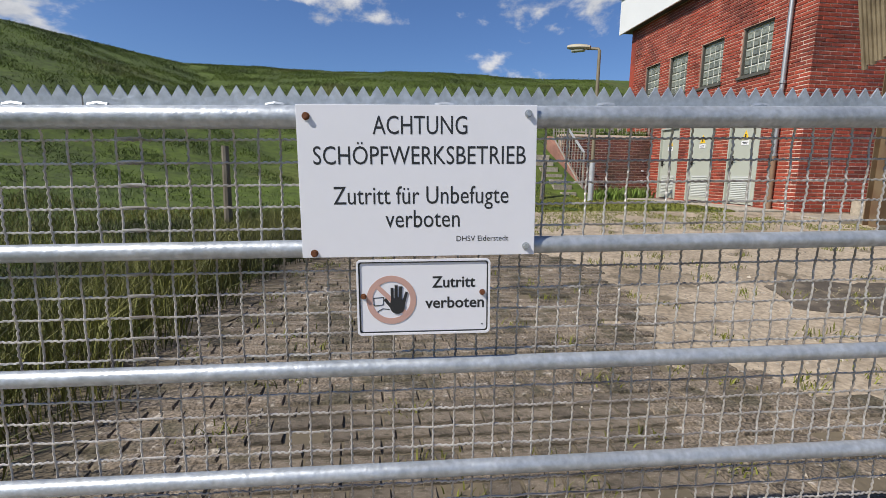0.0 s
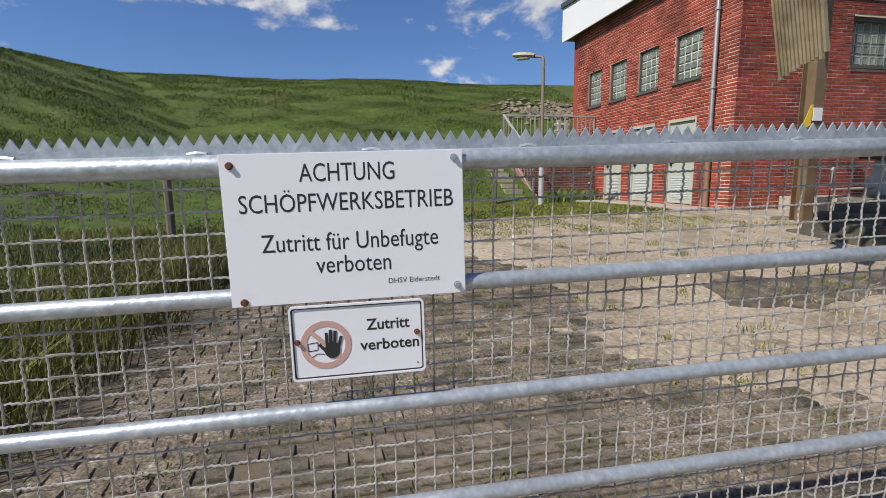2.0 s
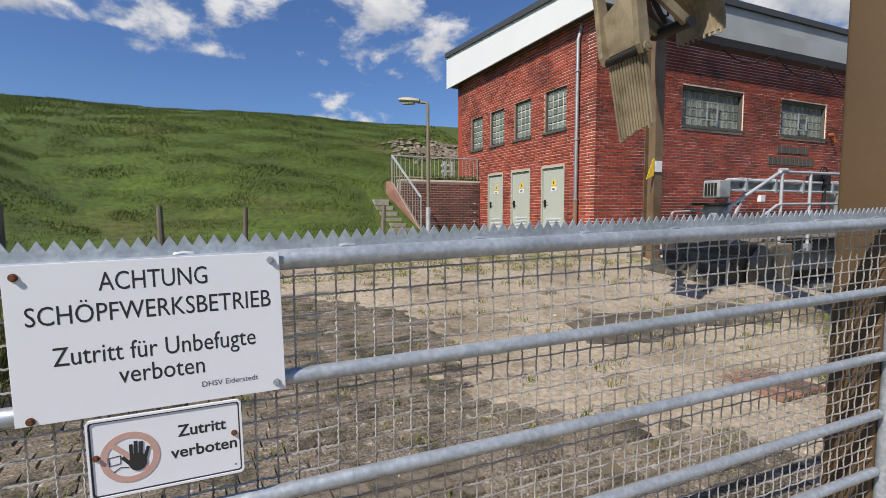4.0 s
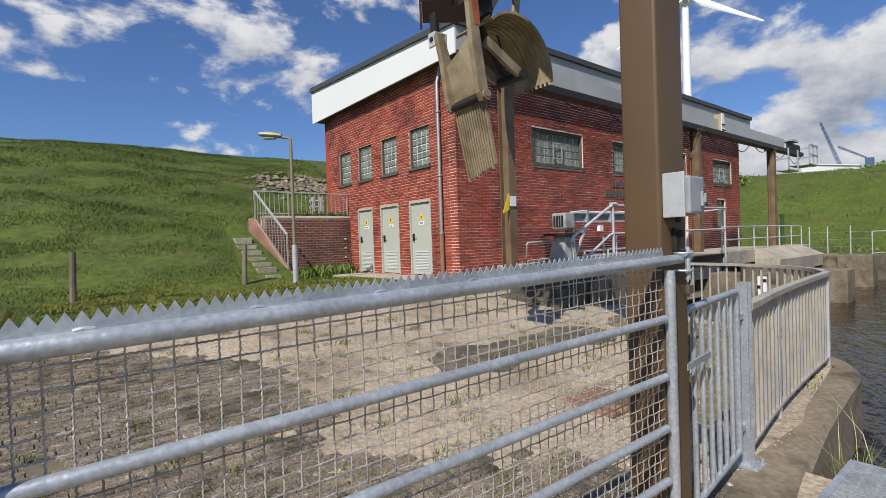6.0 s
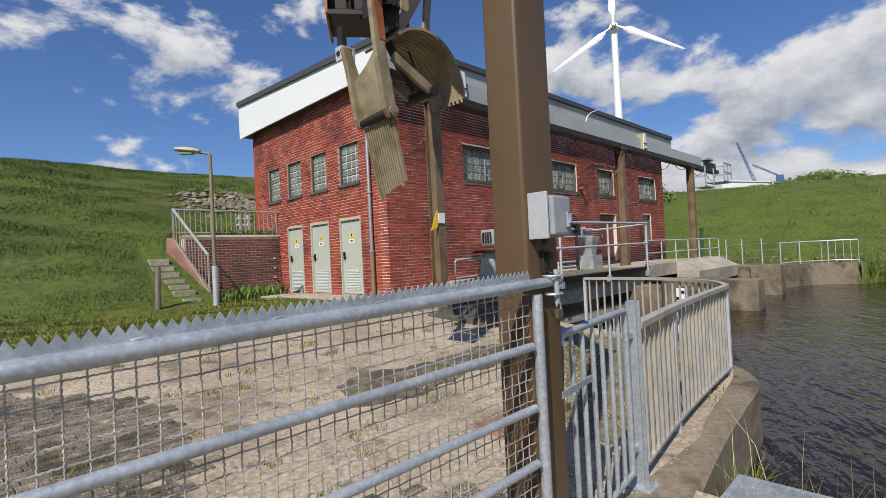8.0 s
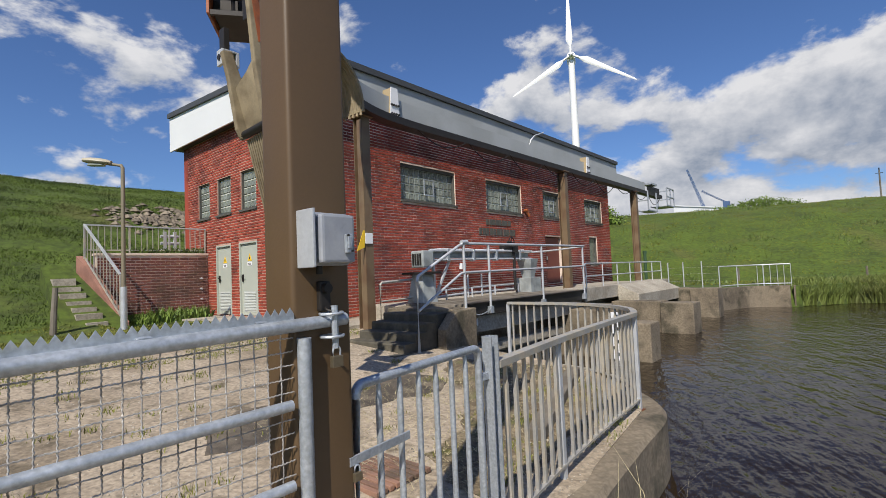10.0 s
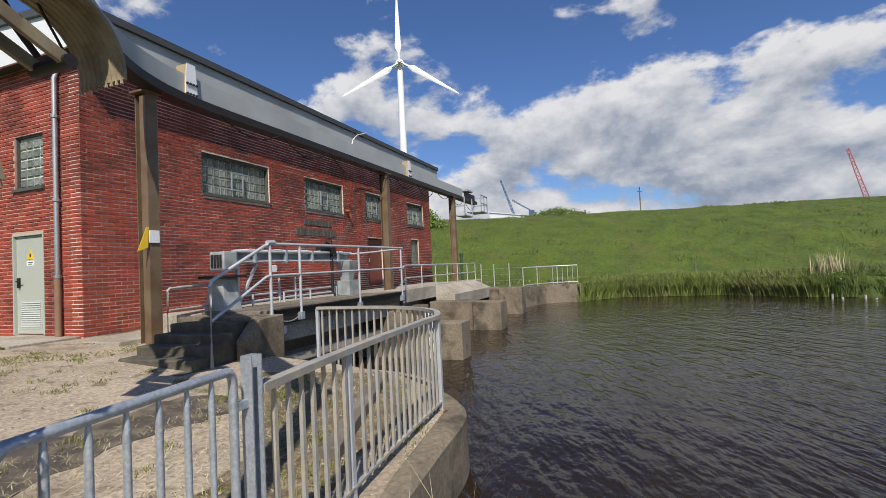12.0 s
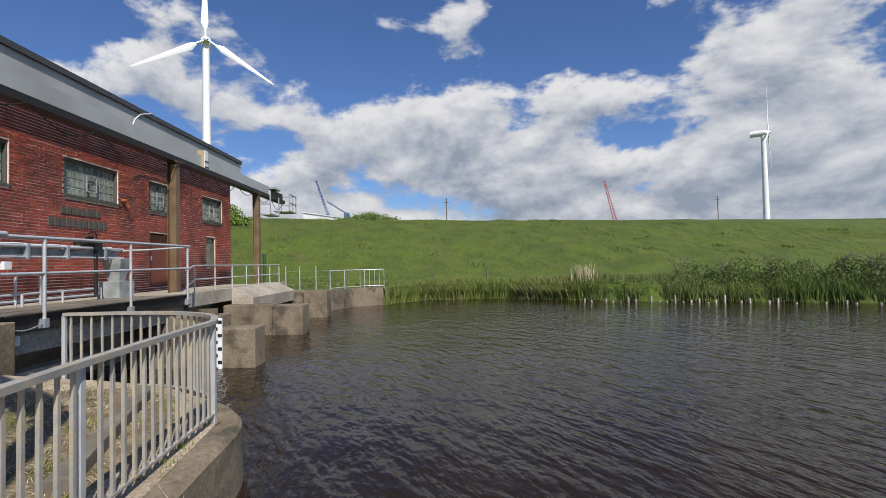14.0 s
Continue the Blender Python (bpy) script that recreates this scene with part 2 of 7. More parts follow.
MOSS = mat("moss_weeds", (0.165, 0.175, 0.028), 0.85, 0.0, 0.3, 1, 8, 0.0, (0.14, 0.16, 0.03), 0.9, 0.6, island=0.7)
RUBBLE = mat("bare_rubble", (0.20, 0.165, 0.12), 0.9, 0.0, 0.35, 1.5, 15, 0.6, (0.085, 0.068, 0.05), 1.2, 0.8, island=0.6)
TILERED = mat("worn_clay_grate", (0.25, 0.14, 0.095), 0.85, 0.0, 0.35, 4, 40, 0.3, (0.10, 0.08, 0.058), 5, 0.8, objrand=0.4)
HAZE = mat("distant_white_wall", (0.62, 0.64, 0.68), 0.7, 0.0, 0.06, 0.1, 2, 0.0)
MACHINE = mat("grey_machine_paint", (0.36, 0.39, 0.39), 0.45, 0.1, 0.2, 4, 50, 0.1, (0.12, 0.13, 0.13), 4, 0.5)
CHEEK = mat("rendered_brick_cheek", (0.30, 0.155, 0.115), 0.85, 0.0, 0.3, 3, 40, 0.4, (0.18, 0.09, 0.07), 3, 0.6)
OLDBRICK = mat("old_dark_brick", (0.155, 0.052, 0.038), 0.8, 0.0, 0.3, 1.2, 55, 0.5, (0.075, 0.045, 0.032), 1.1, 0.8, island=0.6)
# beam paint; on the eaves fascia this grey stands in for shade
BEAMSHADEGREY = mat("grey_beam_and_shaded_fascia", (0.40, 0.42, 0.42), 0.5, 0.0, 0.12, 0.8, 30, 0.03, (0.30, 0.31, 0.30), 0.7, 0.6)
PEBBLE = mat("pebbles", (0.30, 0.27, 0.22), 0.85, 0.0, 0.2, 5, 60, 0.2, island=1.1)
FRESHLEAF = mat("fresh_leaves", (0.14, 0.21, 0.03), 0.65, 0.0, 0.3, 0.6, 6, 0.0, (0.08, 0.13, 0.02), 0.5, 0.6, island=0.8)
PALEWOOD = mat("bleached_timber", (0.44, 0.41, 0.36), 0.85, 0.0, 0.35, 6, 50, 0.3, stretch=(1, 1, 0.2), objrand=0.5)
BLACKGAP = mat("dark_interior", (0.02, 0.02, 0.02), 0.9, 0.0, 0.2, 2, 20, 0.0)
DOORRED = mat("red_brown_door", (0.16, 0.045, 0.03), 0.6, 0.0, 0.15, 3, 40, 0.1)

# water: dark, nearly smooth, with wind ripples
WATER = bpy.data.materials.new("dark_water")
WATER.use_nodes = True
_n, _l = WATER.node_tree.nodes, WATER.node_tree.links
_b = _n["Principled BSDF"]
_b.inputs["Base Color"].default_value = (0.020, 0.013, 0.007, 1)
_b.inputs["Roughness"].default_value = 0.05
_b.inputs["Specular IOR Level"].default_value = 0.4
_b.inputs["IOR"].default_value = 1.27
_tc = _n.new("ShaderNodeTexCoord")
_h = None
for _s, _rot, _k, _st in ((3.4, 24, 0.85, (3.0, 1, 1)), (8.5, 14, 0.35, (2.2, 1, 1)), (0.30, 20, 1.6, (1.6, 1, 1))):
    _m = _n.new("ShaderNodeMapping")
    _m.vector_type = "TEXTURE"
    _m.inputs["Rotation"].default_value = (0, 0, radians(_rot))
    _m.inputs["Scale"].default_value = _st
    _l.new(_tc.outputs["Object"], _m.inputs["Vector"])
    _t = _n.new("ShaderNodeTexNoise")
    _t.inputs["Scale"].default_value, _t.inputs["Detail"].default_value = _s, 3
    _l.new(_m.outputs[0], _t.inputs["Vector"])
    _q = _n.new("ShaderNodeMath")
    _q.operation = "MULTIPLY"
    _q.inputs[1].default_value = _k
    _l.new(_t.outputs["Fac"], _q.inputs[0])
    if _h is None:
        _h = _q.outputs[0]
    else:
        _a = _n.new("ShaderNodeMath")
        _l.new(_h, _a.inputs[0])
        _l.new(_q.outputs[0], _a.inputs[1])
        _h = _a.outputs[0]
_bp = _n.new("ShaderNodeBump")
_bp.inputs["Strength"].default_value, _bp.inputs["Distance"].default_value = 0.8, 0.08
_l.new(_h, _bp.inputs["Height"])
_l.new(_bp.outputs[0], _b.inputs["Normal"])


# ---- mesh tools ----
class Form:
    """Collects vertices and faces, in metres."""

    def __init__(self):
        self.v, self.f = [], []

    def face_set(self, pts, faces):
        o = len(self.v)
        self.v += [tuple(p) for p in pts]
        self.f += [tuple(i + o for i in q) for q in faces]
        return self

    def box(self, x0, x1, y0, y1, z0, z1):
        p = [(x, y, z) for z in (z0, z1) for y in (y0, y1) for x in (x0, x1)]
        return self.face_set(p, [(0, 2, 3, 1), (4, 5, 7, 6), (0, 1, 5, 4), (2, 6, 7, 3), (0, 4, 6, 2), (1, 3, 7, 5)])

    def beam(self, a, b, w, h, up=(0, 0, 1)):
        """A bar from a to b, w across and h along up."""
        a, b = Vector(a), Vector(b)
        d = (b - a).normalized()
        s = d.cross(Vector(up))
        if s.length < 1e-4:
            s = d.cross(Vector((1, 0, 0)))
        s.normalize()
        u = s.cross(d)
        p = [c + s * i * w / 2 + u * j * h / 2 for c in (a, b) for j in (-1, 1) for i in (-1, 1)]
        return self.face_set(p, [(0, 2, 3, 1), (4, 5, 7, 6), (0, 1, 5, 4), (2, 6, 7, 3), (0, 4, 6, 2), (1, 3, 7, 5)])

    def tube(self, pts, r, n=8, cap=True, r1=None):
        pts = [Vector(p) for p in pts]
        o = len(self.v)
        ref = Vector((0.0131, 0.0077, 1)) if abs((pts[-1] - pts[0]).normalized().z) < 0.9 else Vector((1, 0.02, 0.01))
        for i, p in enumerate(pts):
            d = ((pts[min(i + 1, len(pts) - 1)] - p).normalized() + (p - pts[max(i - 1, 0)]).normalized()).normalized()
            s = d.cross(ref).normalized()
            u = s.cross(d)
            rr = r if r1 is None else r + (r1 - r) * i / (len(pts) - 1)
            self.v += [tuple(p + s * math.cos(2 * math.pi * k / n) * rr + u * math.sin(2 * math.pi * k / n) * rr) for k in range(n)]
        for i in range(len(pts) - 1):
            for k in range(n):
                a, b = o + i * n + k, o + i * n + (k + 1) % n
                self.f.append((a, b, b + n, a + n))
        if cap:
            self.f.append(tuple(o + k for k in reversed(range(n))))
            self.f.append(tuple(o + (len(pts) - 1) * n + k for k in range(n)))
        return self

    def prism(self, outline, fn, lo, hi):
        """An outline of 2D points, put in space by fn(p, q, depth), between two depths."""
        k = len(outline)
        pts = [fn(*p, lo) for p in outline] + [fn(*p, hi) for p in outline]
        return self.face_set(pts, [tuple(range(k - 1, -1, -1)), tuple(range(k, 2 * k))] + [(i, (i + 1) % k, k + (i + 1) % k, k + i) for i in range(k)])

    def strip(self, a, b):
        """A sheet between two rows of points."""
        k = len(a)
        return self.face_set(list(a) + list(b), [(i, i + 1, k + i + 1, k + i) for i in range(k - 1)])

    def mesh(self, name, material, smooth=False, tidy=True, bevel=0.0, weld=False):
        me = bpy.data.meshes.new(name)
        me.from_pydata(self.v, [], self.f)
        if tidy or bevel:
            bm = bmesh.new()
            bm.from_mesh(me)
            if weld:
                bmesh.ops.remove_doubles(bm, verts=bm.verts, dist=1e-4)
            bmesh.ops.recalc_face_normals(bm, faces=bm.faces)
            if bevel:
                bmesh.ops.bevel(bm, geom=[e for e in bm.edges if e.calc_face_angle(0) > 0.5], offset=bevel, segments=2, profile=0.6, affect="EDGES", clamp_overlap=True)
            bm.to_mesh(me)
            bm.free()
        me.materials.append(material)
        if smooth:
            me.shade_smooth()
            me.set_sharp_from_angle(angle=radians(40))
        return me


def thing(name, at, label, category, group="", kind=""):
    e = new(name)
    e.empty_display_size = 0.2
    e.location = at
    return tagged(e, label, category, group, kind)


def adopt(ob, parent):
    ob.parent = parent
    if parent.type == "EMPTY":
        ob.matrix_parent_inverse = Matrix.Translation(-Vector(parent.location))
    return ob


def part(name, form, material, parent, label="", smooth=False, bevel=0.0, tidy=True, kind="", weld=False):
    ob = new(name, form.mesh(name, material, smooth, tidy, bevel, weld))
    if parent is not None:
        adopt(ob, parent)
    return tagged(ob, label, kind=kind)


def solo(name, form, material, label, category, smooth=False, bevel=0.0, tidy=True, group="", kind=""):
    return tagged(new(name, form.mesh(name, material, smooth, tidy, bevel)), label, category, group, kind)


def smooth01(t):
    t = min(1.0, max(0.0, t))
    return t * t * (3 - 2 * t)


# ---- ground, yard, water ----
WATER_Z = -1.16


def yard_z(x, y):
    return min(0.0, max(-0.63, -0.58 + 0.075 * (y - 0.4)))


CREST = np.array([(-70, -160), (-40, -30), (-26, 8), (-15.2, 21.6), (-11.0, 28.2), (-5.4, 29.2), (1, 28.3), (8, 28.6), (15, 28.2), (30, 31), (44, 27),
                  (54, 17), (61, -3), (64.5, -20), (68, -40), (72, -70), (84, -300)], float)
BASIN = np.array([(4.35, -90), (4.35, 0.12), (5.5, 0.42), (7.15, 0.6), (8.0, 1.0), (8.45, 1.7), (8.65, 2.5), (8.75, 4.5), (9.3, 7.6), (24.2, 7.6), (24.4, 5.4), (28.8, 3.2),
                  (28.95, 1.1), (31.2, -1), (31.2, -6), (28.9, -8.6), (25.8, -16), (23.4, -21), (19, -34), (14, -90)], float)


def crest_distance(x, y):
    best = np.full(x.shape, 1e9)
    for (ax, ay), (bx, by) in zip(CREST[:-1], CREST[1:]):
        dx, dy = bx - ax, by - ay
        t = np.clip(((x - ax) * dx + (y - ay) * dy) / (dx * dx + dy * dy), 0, 1)
        best = np.minimum(best, np.hypot(x - ax - t * dx, y - ay - t * dy))
    return best


def in_basin(x, y):
    inside = np.zeros(x.shape, bool)
    k = len(BASIN)
    for i in range(k):
        (ax, ay), (bx, by) = BASIN[i], BASIN[(i + 1) % k]
        if ay != by:
            inside ^= ((ay > y) != (by > y)) & (x < (bx - ax) * (y - ay) / (by - ay) + ax)
    return inside


def land(x, y):
    """Height of the land without the basin."""
    x, y = np.asarray(x, float), np.asarray(y, float)
    base = np.clip(-0.58 + 0.075 * (y - 0.4), -0.63, 0.0)
    far = np.clip((x - 24.5) / 4, 0, 1)
    base = base * (1 - far) + (-0.25) * far
    d = crest_distance(x, y)
    wide = 16.5 + 7.0 * np.clip((x - 30) / 20, 0, 1)
    r = np.clip((d - 1.0) / wide, 0, 1)
    s = 1 - r
    prof = 0.62 * s + 0.38 * s * s * (3 - 2 * s)
    # the terrace in front of the doors and under the house is cut level
    cut = np.clip((x - 5.0) / 0.5, 0, 1) * np.clip((26.5 - x) / 1.0, 0, 1) * np.clip((14.4 - y) / 0.6, 0, 1)
    cut = np.maximum(cut, np.clip((x - 8.2) / 0.3, 0, 1) * np.clip((26.5 - x) / 1.0, 0, 1) * np.clip((15.6 - y) / 0.5, 0, 1))
    prof, s = prof * (1 - cut), s * (1 - cut)
    lump = 0.16 * np.sin(x * 0.61 + 1.3 * np.sin(y * 0.37)) * np.sin(y * 0.53 + 0.8 * np.sin(x * 0.29)) + 0.06 * np.sin(x * 1.9 + y * 1.3) * np.sin(y * 2.3 - x * 0.7)
    terrace = 1.85 * np.clip((y - 13.7) / 0.2, 0, 1) * np.clip((x - 4.9) / 0.5, 0, 1) * np.clip((8.6 - x) / 0.3, 0, 1) * np.clip((17 - y) / 1.5, 0, 1)
    high = base + (6.15 - base) * prof
    return np.where(terrace > 0.01, np.maximum(terrace, high), high) + lump * np.clip(s * 6, 0, 1) * np.clip(1.4 - s, 0.25, 1)


def axis_steps(lo, a, step_a, b, c, step_b, hi):
    out = [-2600, -1200, -600, -300, -160, -100, -75]
    out = [v for v in out if v < lo]
    out += list(np.arange(lo, b, step_a)) + list(np.arange(b, c, step_b)) + list(np.arange(c, a, step_a))
    return np.array(out + [v for v in (a + 4, 110, 150, 240, 420, 800, 1500, 2600) if v > a])


gx = axis_steps(-40, 76, 0.9, 2.5, 12.0, 0.3, 80)
gy = axis_steps(-45, 46, 0.9, -5.0, 9.0, 0.3, 60)
GX, GY = np.meshgrid(gx, gy)
GZ = land(GX, GY)
GZ = np.where(in_basin(GX, GY), -2.6, GZ)
nx, ny = len(gx), len(gy)
ground_form = Form()
ground_form.v = [tuple(p) for p in np.stack([GX.ravel(), GY.ravel(), GZ.ravel()], 1)]
ground_form.f = [(j * nx + i, j * nx + i + 1, (j + 1) * nx + i + 1, (j + 1) * nx + i) for j in range(ny - 1) for i in range(nx - 1)]
solo("ground", ground_form, GRASS, "green turf of the dikes and meadow round the yard", "ground", smooth=True, tidy=False, kind="structure")

solo("water", Form().face_set([(2.6, -400, WATER_Z), (500, -400, WATER_Z), (500, 8.05, WATER_Z), (2.6, 8.05, WATER_Z)], [(0, 1, 2, 3)]), WATER,
     "dark rippled water of the drainage basin", "water", tidy=False, kind="structure")


def yard_sheet(outline, lift):
    k = len(outline)
    f = Form()
    f.v = [(x, y, yard_z(x, y) + lift) for x, y in outline] + [(x, y, yard_z(x, y) - 0.1) for x, y in outline]
    f.f = [tuple(range(k))] + [(i, k + i, k + (i + 1) % k, (i + 1) % k) for i in range(k)]
    return f


YARD_EDGE = [(-1.9, -3.6), (4.2, -3.6), (4.25, 0.1), (5.5, 0.36), (7.1, 0.55), (7.9, 0.95), (8.35, 1.7), (8.5, 2.5), (8.55, 4.15), (8.6, 8.05), (6.6, 8.05), (5.2, 8.05), (4.2, 8.0), (3.4, 7.9), (2.6, 7.75),
             (2.0, 7.55), (1.3, 7.3), (0.7, 7.05), (0.3, 6.5), (-0.1, 5.7), (-0.45, 4.8), (-0.75, 4.1), (-1.15, 3.5), (-1.3, 2.7), (-1.5, 1.9), (-1.7, 0.8)]
solo("yard", yard_sheet(YARD_EDGE, 0.03), YARD, "sandy, patched concrete yard with weeds in the cracks", "yard", kind="structure")
solo("door_apron", Form().box(7.15, 8.27, 8.15, 14.0, -0.2, 0.055).box(8.0, 9.5, 6.75, 8.07, -0.3, 0.0), CONCPALE, "pale concrete strip along the pump house wall", "pavement", bevel=0.01, kind="structure")

# ---- quay: kerb and curved wall ----
RAIL_LINE = [(4.105, 0.295), (5.12, 0.43), (6.2, 0.53), (7.2, 0.60), (7.75, 0.83), (8.15, 1.2), (8.42, 1.7), (8.55, 2.35), (8.55, 3.15)]


def smooth_line(pts, step):
    pts = [Vector((*p, 0)) for p in pts]
    dense = []
    for i in range(len(pts) - 1):
        p0, p1, p2, p3 = pts[max(i - 1, 0)], pts[i], pts[i + 1], pts[min(i + 2, len(pts) - 1)]
        for k in range(24):
            t = k / 24
            dense.append(0.5 * ((2 * p1) + (p2 - p0) * t + (2 * p0 - 5 * p1 + 4 * p2 - p3) * t * t + (3 * p1 - p0 - 3 * p2 + p3) * t ** 3))
    dense.append(pts[-1])
    out, acc = [dense[0]], 0.0
    for a, b in zip(dense[:-1], dense[1:]):
        acc += (b - a).length
        if acc >= step:
            out.append(b)
            acc = 0.0
    return out


def offset_line(line, d):
    out = []
    for i, p in enumerate(line):
        t = (line[min(i + 1, len(line) - 1)] - line[max(i - 1, 0)]).normalized()
        out.append(p + Vector((t.y, -t.x, 0)) * d)
    return out


kerb_line = smooth_line([(2.95, 0.0), (3.5, 0.17)] + RAIL_LINE[:3] + [(7.1, 0.62), (7.6, 0.9), (7.95, 1.3), (8.2, 1.8), (8.35, 2.4), (8.4, 3.2), (8.42, 4.25)], 0.12)
kf = Form()
sec = [(-0.16, -1.2), (-0.16, -0.575), (-0.13, -0.555), (0.27, -0.56), (0.31, -0.60), (0.33, -2.4)]
rows = [[Vector((p.x, p.y, z)) for p in offset_line(kerb_line, d)] for d, z in sec]
for a, b in zip(rows[:-1], rows[1:]):
    kf.strip(a, b)
solo("quay_wall", kf, CONC, "weathered concrete quay wall with a mossy kerb", "wall", smooth=True, kind="structure")

# ---- pump house ----
HX, HY, HX1, HY1, EAVE = 8.28, 8.095, 25.4, 15.0, 5.38
house = thing("pump_house", (16.8, 11.5, 0), "red brick pump house with glass-block windows and a low white-edged roof", "building")
GW = [(9.15, 10.05), (10.68, 11.53), (12.10, 12.95), (13.45, 14.25)]
GD = [(9.175, 10.155), (10.69, 11.68), (12.15, 13.08)]
LW = [(11.08, 13.42), (15.06, 17.25), (18.87, 20.22), (22.62, 24.5)]
gable_holes = [(a, b, 2.97, 4.03) for a, b in GW] + [(a, b, 0.07, 2.07) for a, b in GD]
long_holes = [(a, b, 3.07, 4.08) for a, b in LW] + [(18.9, 20.25, 0.42, 2.3), (22.95, 23.8, 1.16, 2.37)]


def wall_cells(u0, u1, z0, z1, holes):
    us = sorted({u0, u1, *[h[0] for h in holes], *[h[1] for h in holes]})
    zs = sorted({z0, z1, *[h[2] for h in holes], *[h[3] for h in holes]})
    for a, b in zip(us[:-1], us[1:]):
        for c, d in zip(zs[:-1], zs[1:]):
            if not any(h[0] <= (a + b) / 2 <= h[1] and h[2] <= (c + d) / 2 <= h[3] for h in holes):
                yield a, b, c, d


wf = Form()
for a, b, c, d in wall_cells(HY + 0.3, HY1, -0.6, EAVE, gable_holes):
    wf.box(HX, HX + 0.3, a, b, c, d)
part("gable_wall", wf, REDMORTAR, house, "brick gable wall with pale mortar joints", weld=True)
wf = Form()
for a, b, c, d in wall_cells(HX, HX1, -1.6, EAVE, long_holes):
    wf.box(a, b, HY, HY + 0.3, c, d)
part("long_wall", wf, MORTAR, house, "long brick wall facing the basin", weld=True)
part("far_wall", Form().box(HX1 - 0.3, HX1, HY + 0.3, HY1, -0.6, EAVE), BRICK, house)
part("back_wall", Form().box(HX, HX1, HY1, HY1 + 0.3, -0.6, EAVE), BRICK, house)
part("interior_floor", Form().box(HX + 0.3, HX1 - 0.3, HY + 0.3, HY1, -0.1, 0.0), BLACKGAP, house)
# low single-pitch roof: soffit level, top edge rising away from the water
RX0, RX1, RY0, RY1 = 7.98, 25.6, 7.66, 15.65
roof_top = lambda y: 6.12 + (y - RY0) / (RY1 - RY0) * 0.45
f = Form().face_set([(RX0 + .05, RY0 + .05, EAVE), (RX1 - .05, RY0 + .05, EAVE), (RX1 - .05, RY1 - .05, EAVE), (RX0 + .05, RY1 - .05, EAVE),
                     (RX0 + .05, RY0 + .05, roof_top(RY0)), (RX1 - .05, RY0 + .05, roof_top(RY0)), (RX1 - .05, RY1 - .05, roof_top(RY1)), (RX0 + .05, RY1 - .05, roof_top(RY1))],
                    [(0, 3, 2, 1), (4, 5, 6, 7), (0, 1, 5, 4), (2, 3, 7, 6), (0, 4, 7, 3), (1, 2, 6, 5)])
roof = part("roof", f, ROOFING, house, "low dark sheet roof")
for name_, y0, y1, x0, x1 in (("gable_fascia", RY0, RY1, RX0, RX0 + 0.046),):
    f = Form().face_set([(x0, y0, 5.34), (x1, y0, 5.34), (x1, y1, 5.34), (x0, y1, 5.34), (x0, y0, roof_top(y0) - 0.1), (x1, y0, roof_top(y0) - 0.1), (x1, y1, roof_top(y1) - 0.1), (x0, y1, roof_top(y1) - 0.1)],
                        [(0, 3, 2, 1), (4, 5, 6, 7), (0, 1, 5, 4), (2, 3, 7, 6), (0, 4, 7, 3), (1, 2, 6, 5)])
    part(name_, f, FASCIA, house, "white gable fascia board")
# white like the gable board, but its shaded side is painted in as grey
part("eaves_fascia", Form().box(RX0 + 0.05, RX1, RY0, RY0 + 0.046, 5.42, roof_top(RY0) - 0.1), BEAMSHADEGREY, house, "eaves fascia board, greyed for its shaded side")
f = Form()
for q0, q1 in (((RX0 - 0.02, RY0 - 0.03), (RX0 - 0.02, RY1 + 0.02)), ((RX0 - 0.02, RY0 - 0.03), (RX1 + 0.02, RY0 - 0.03))):
    f.beam((*q0, roof_top(q0[1]) - 0.045), (*q1, roof_top(q1[1]) - 0.045), 0.09, 0.15)
part("roof_edge_trim", f, ROOFING, roof, "dark metal roof edge")


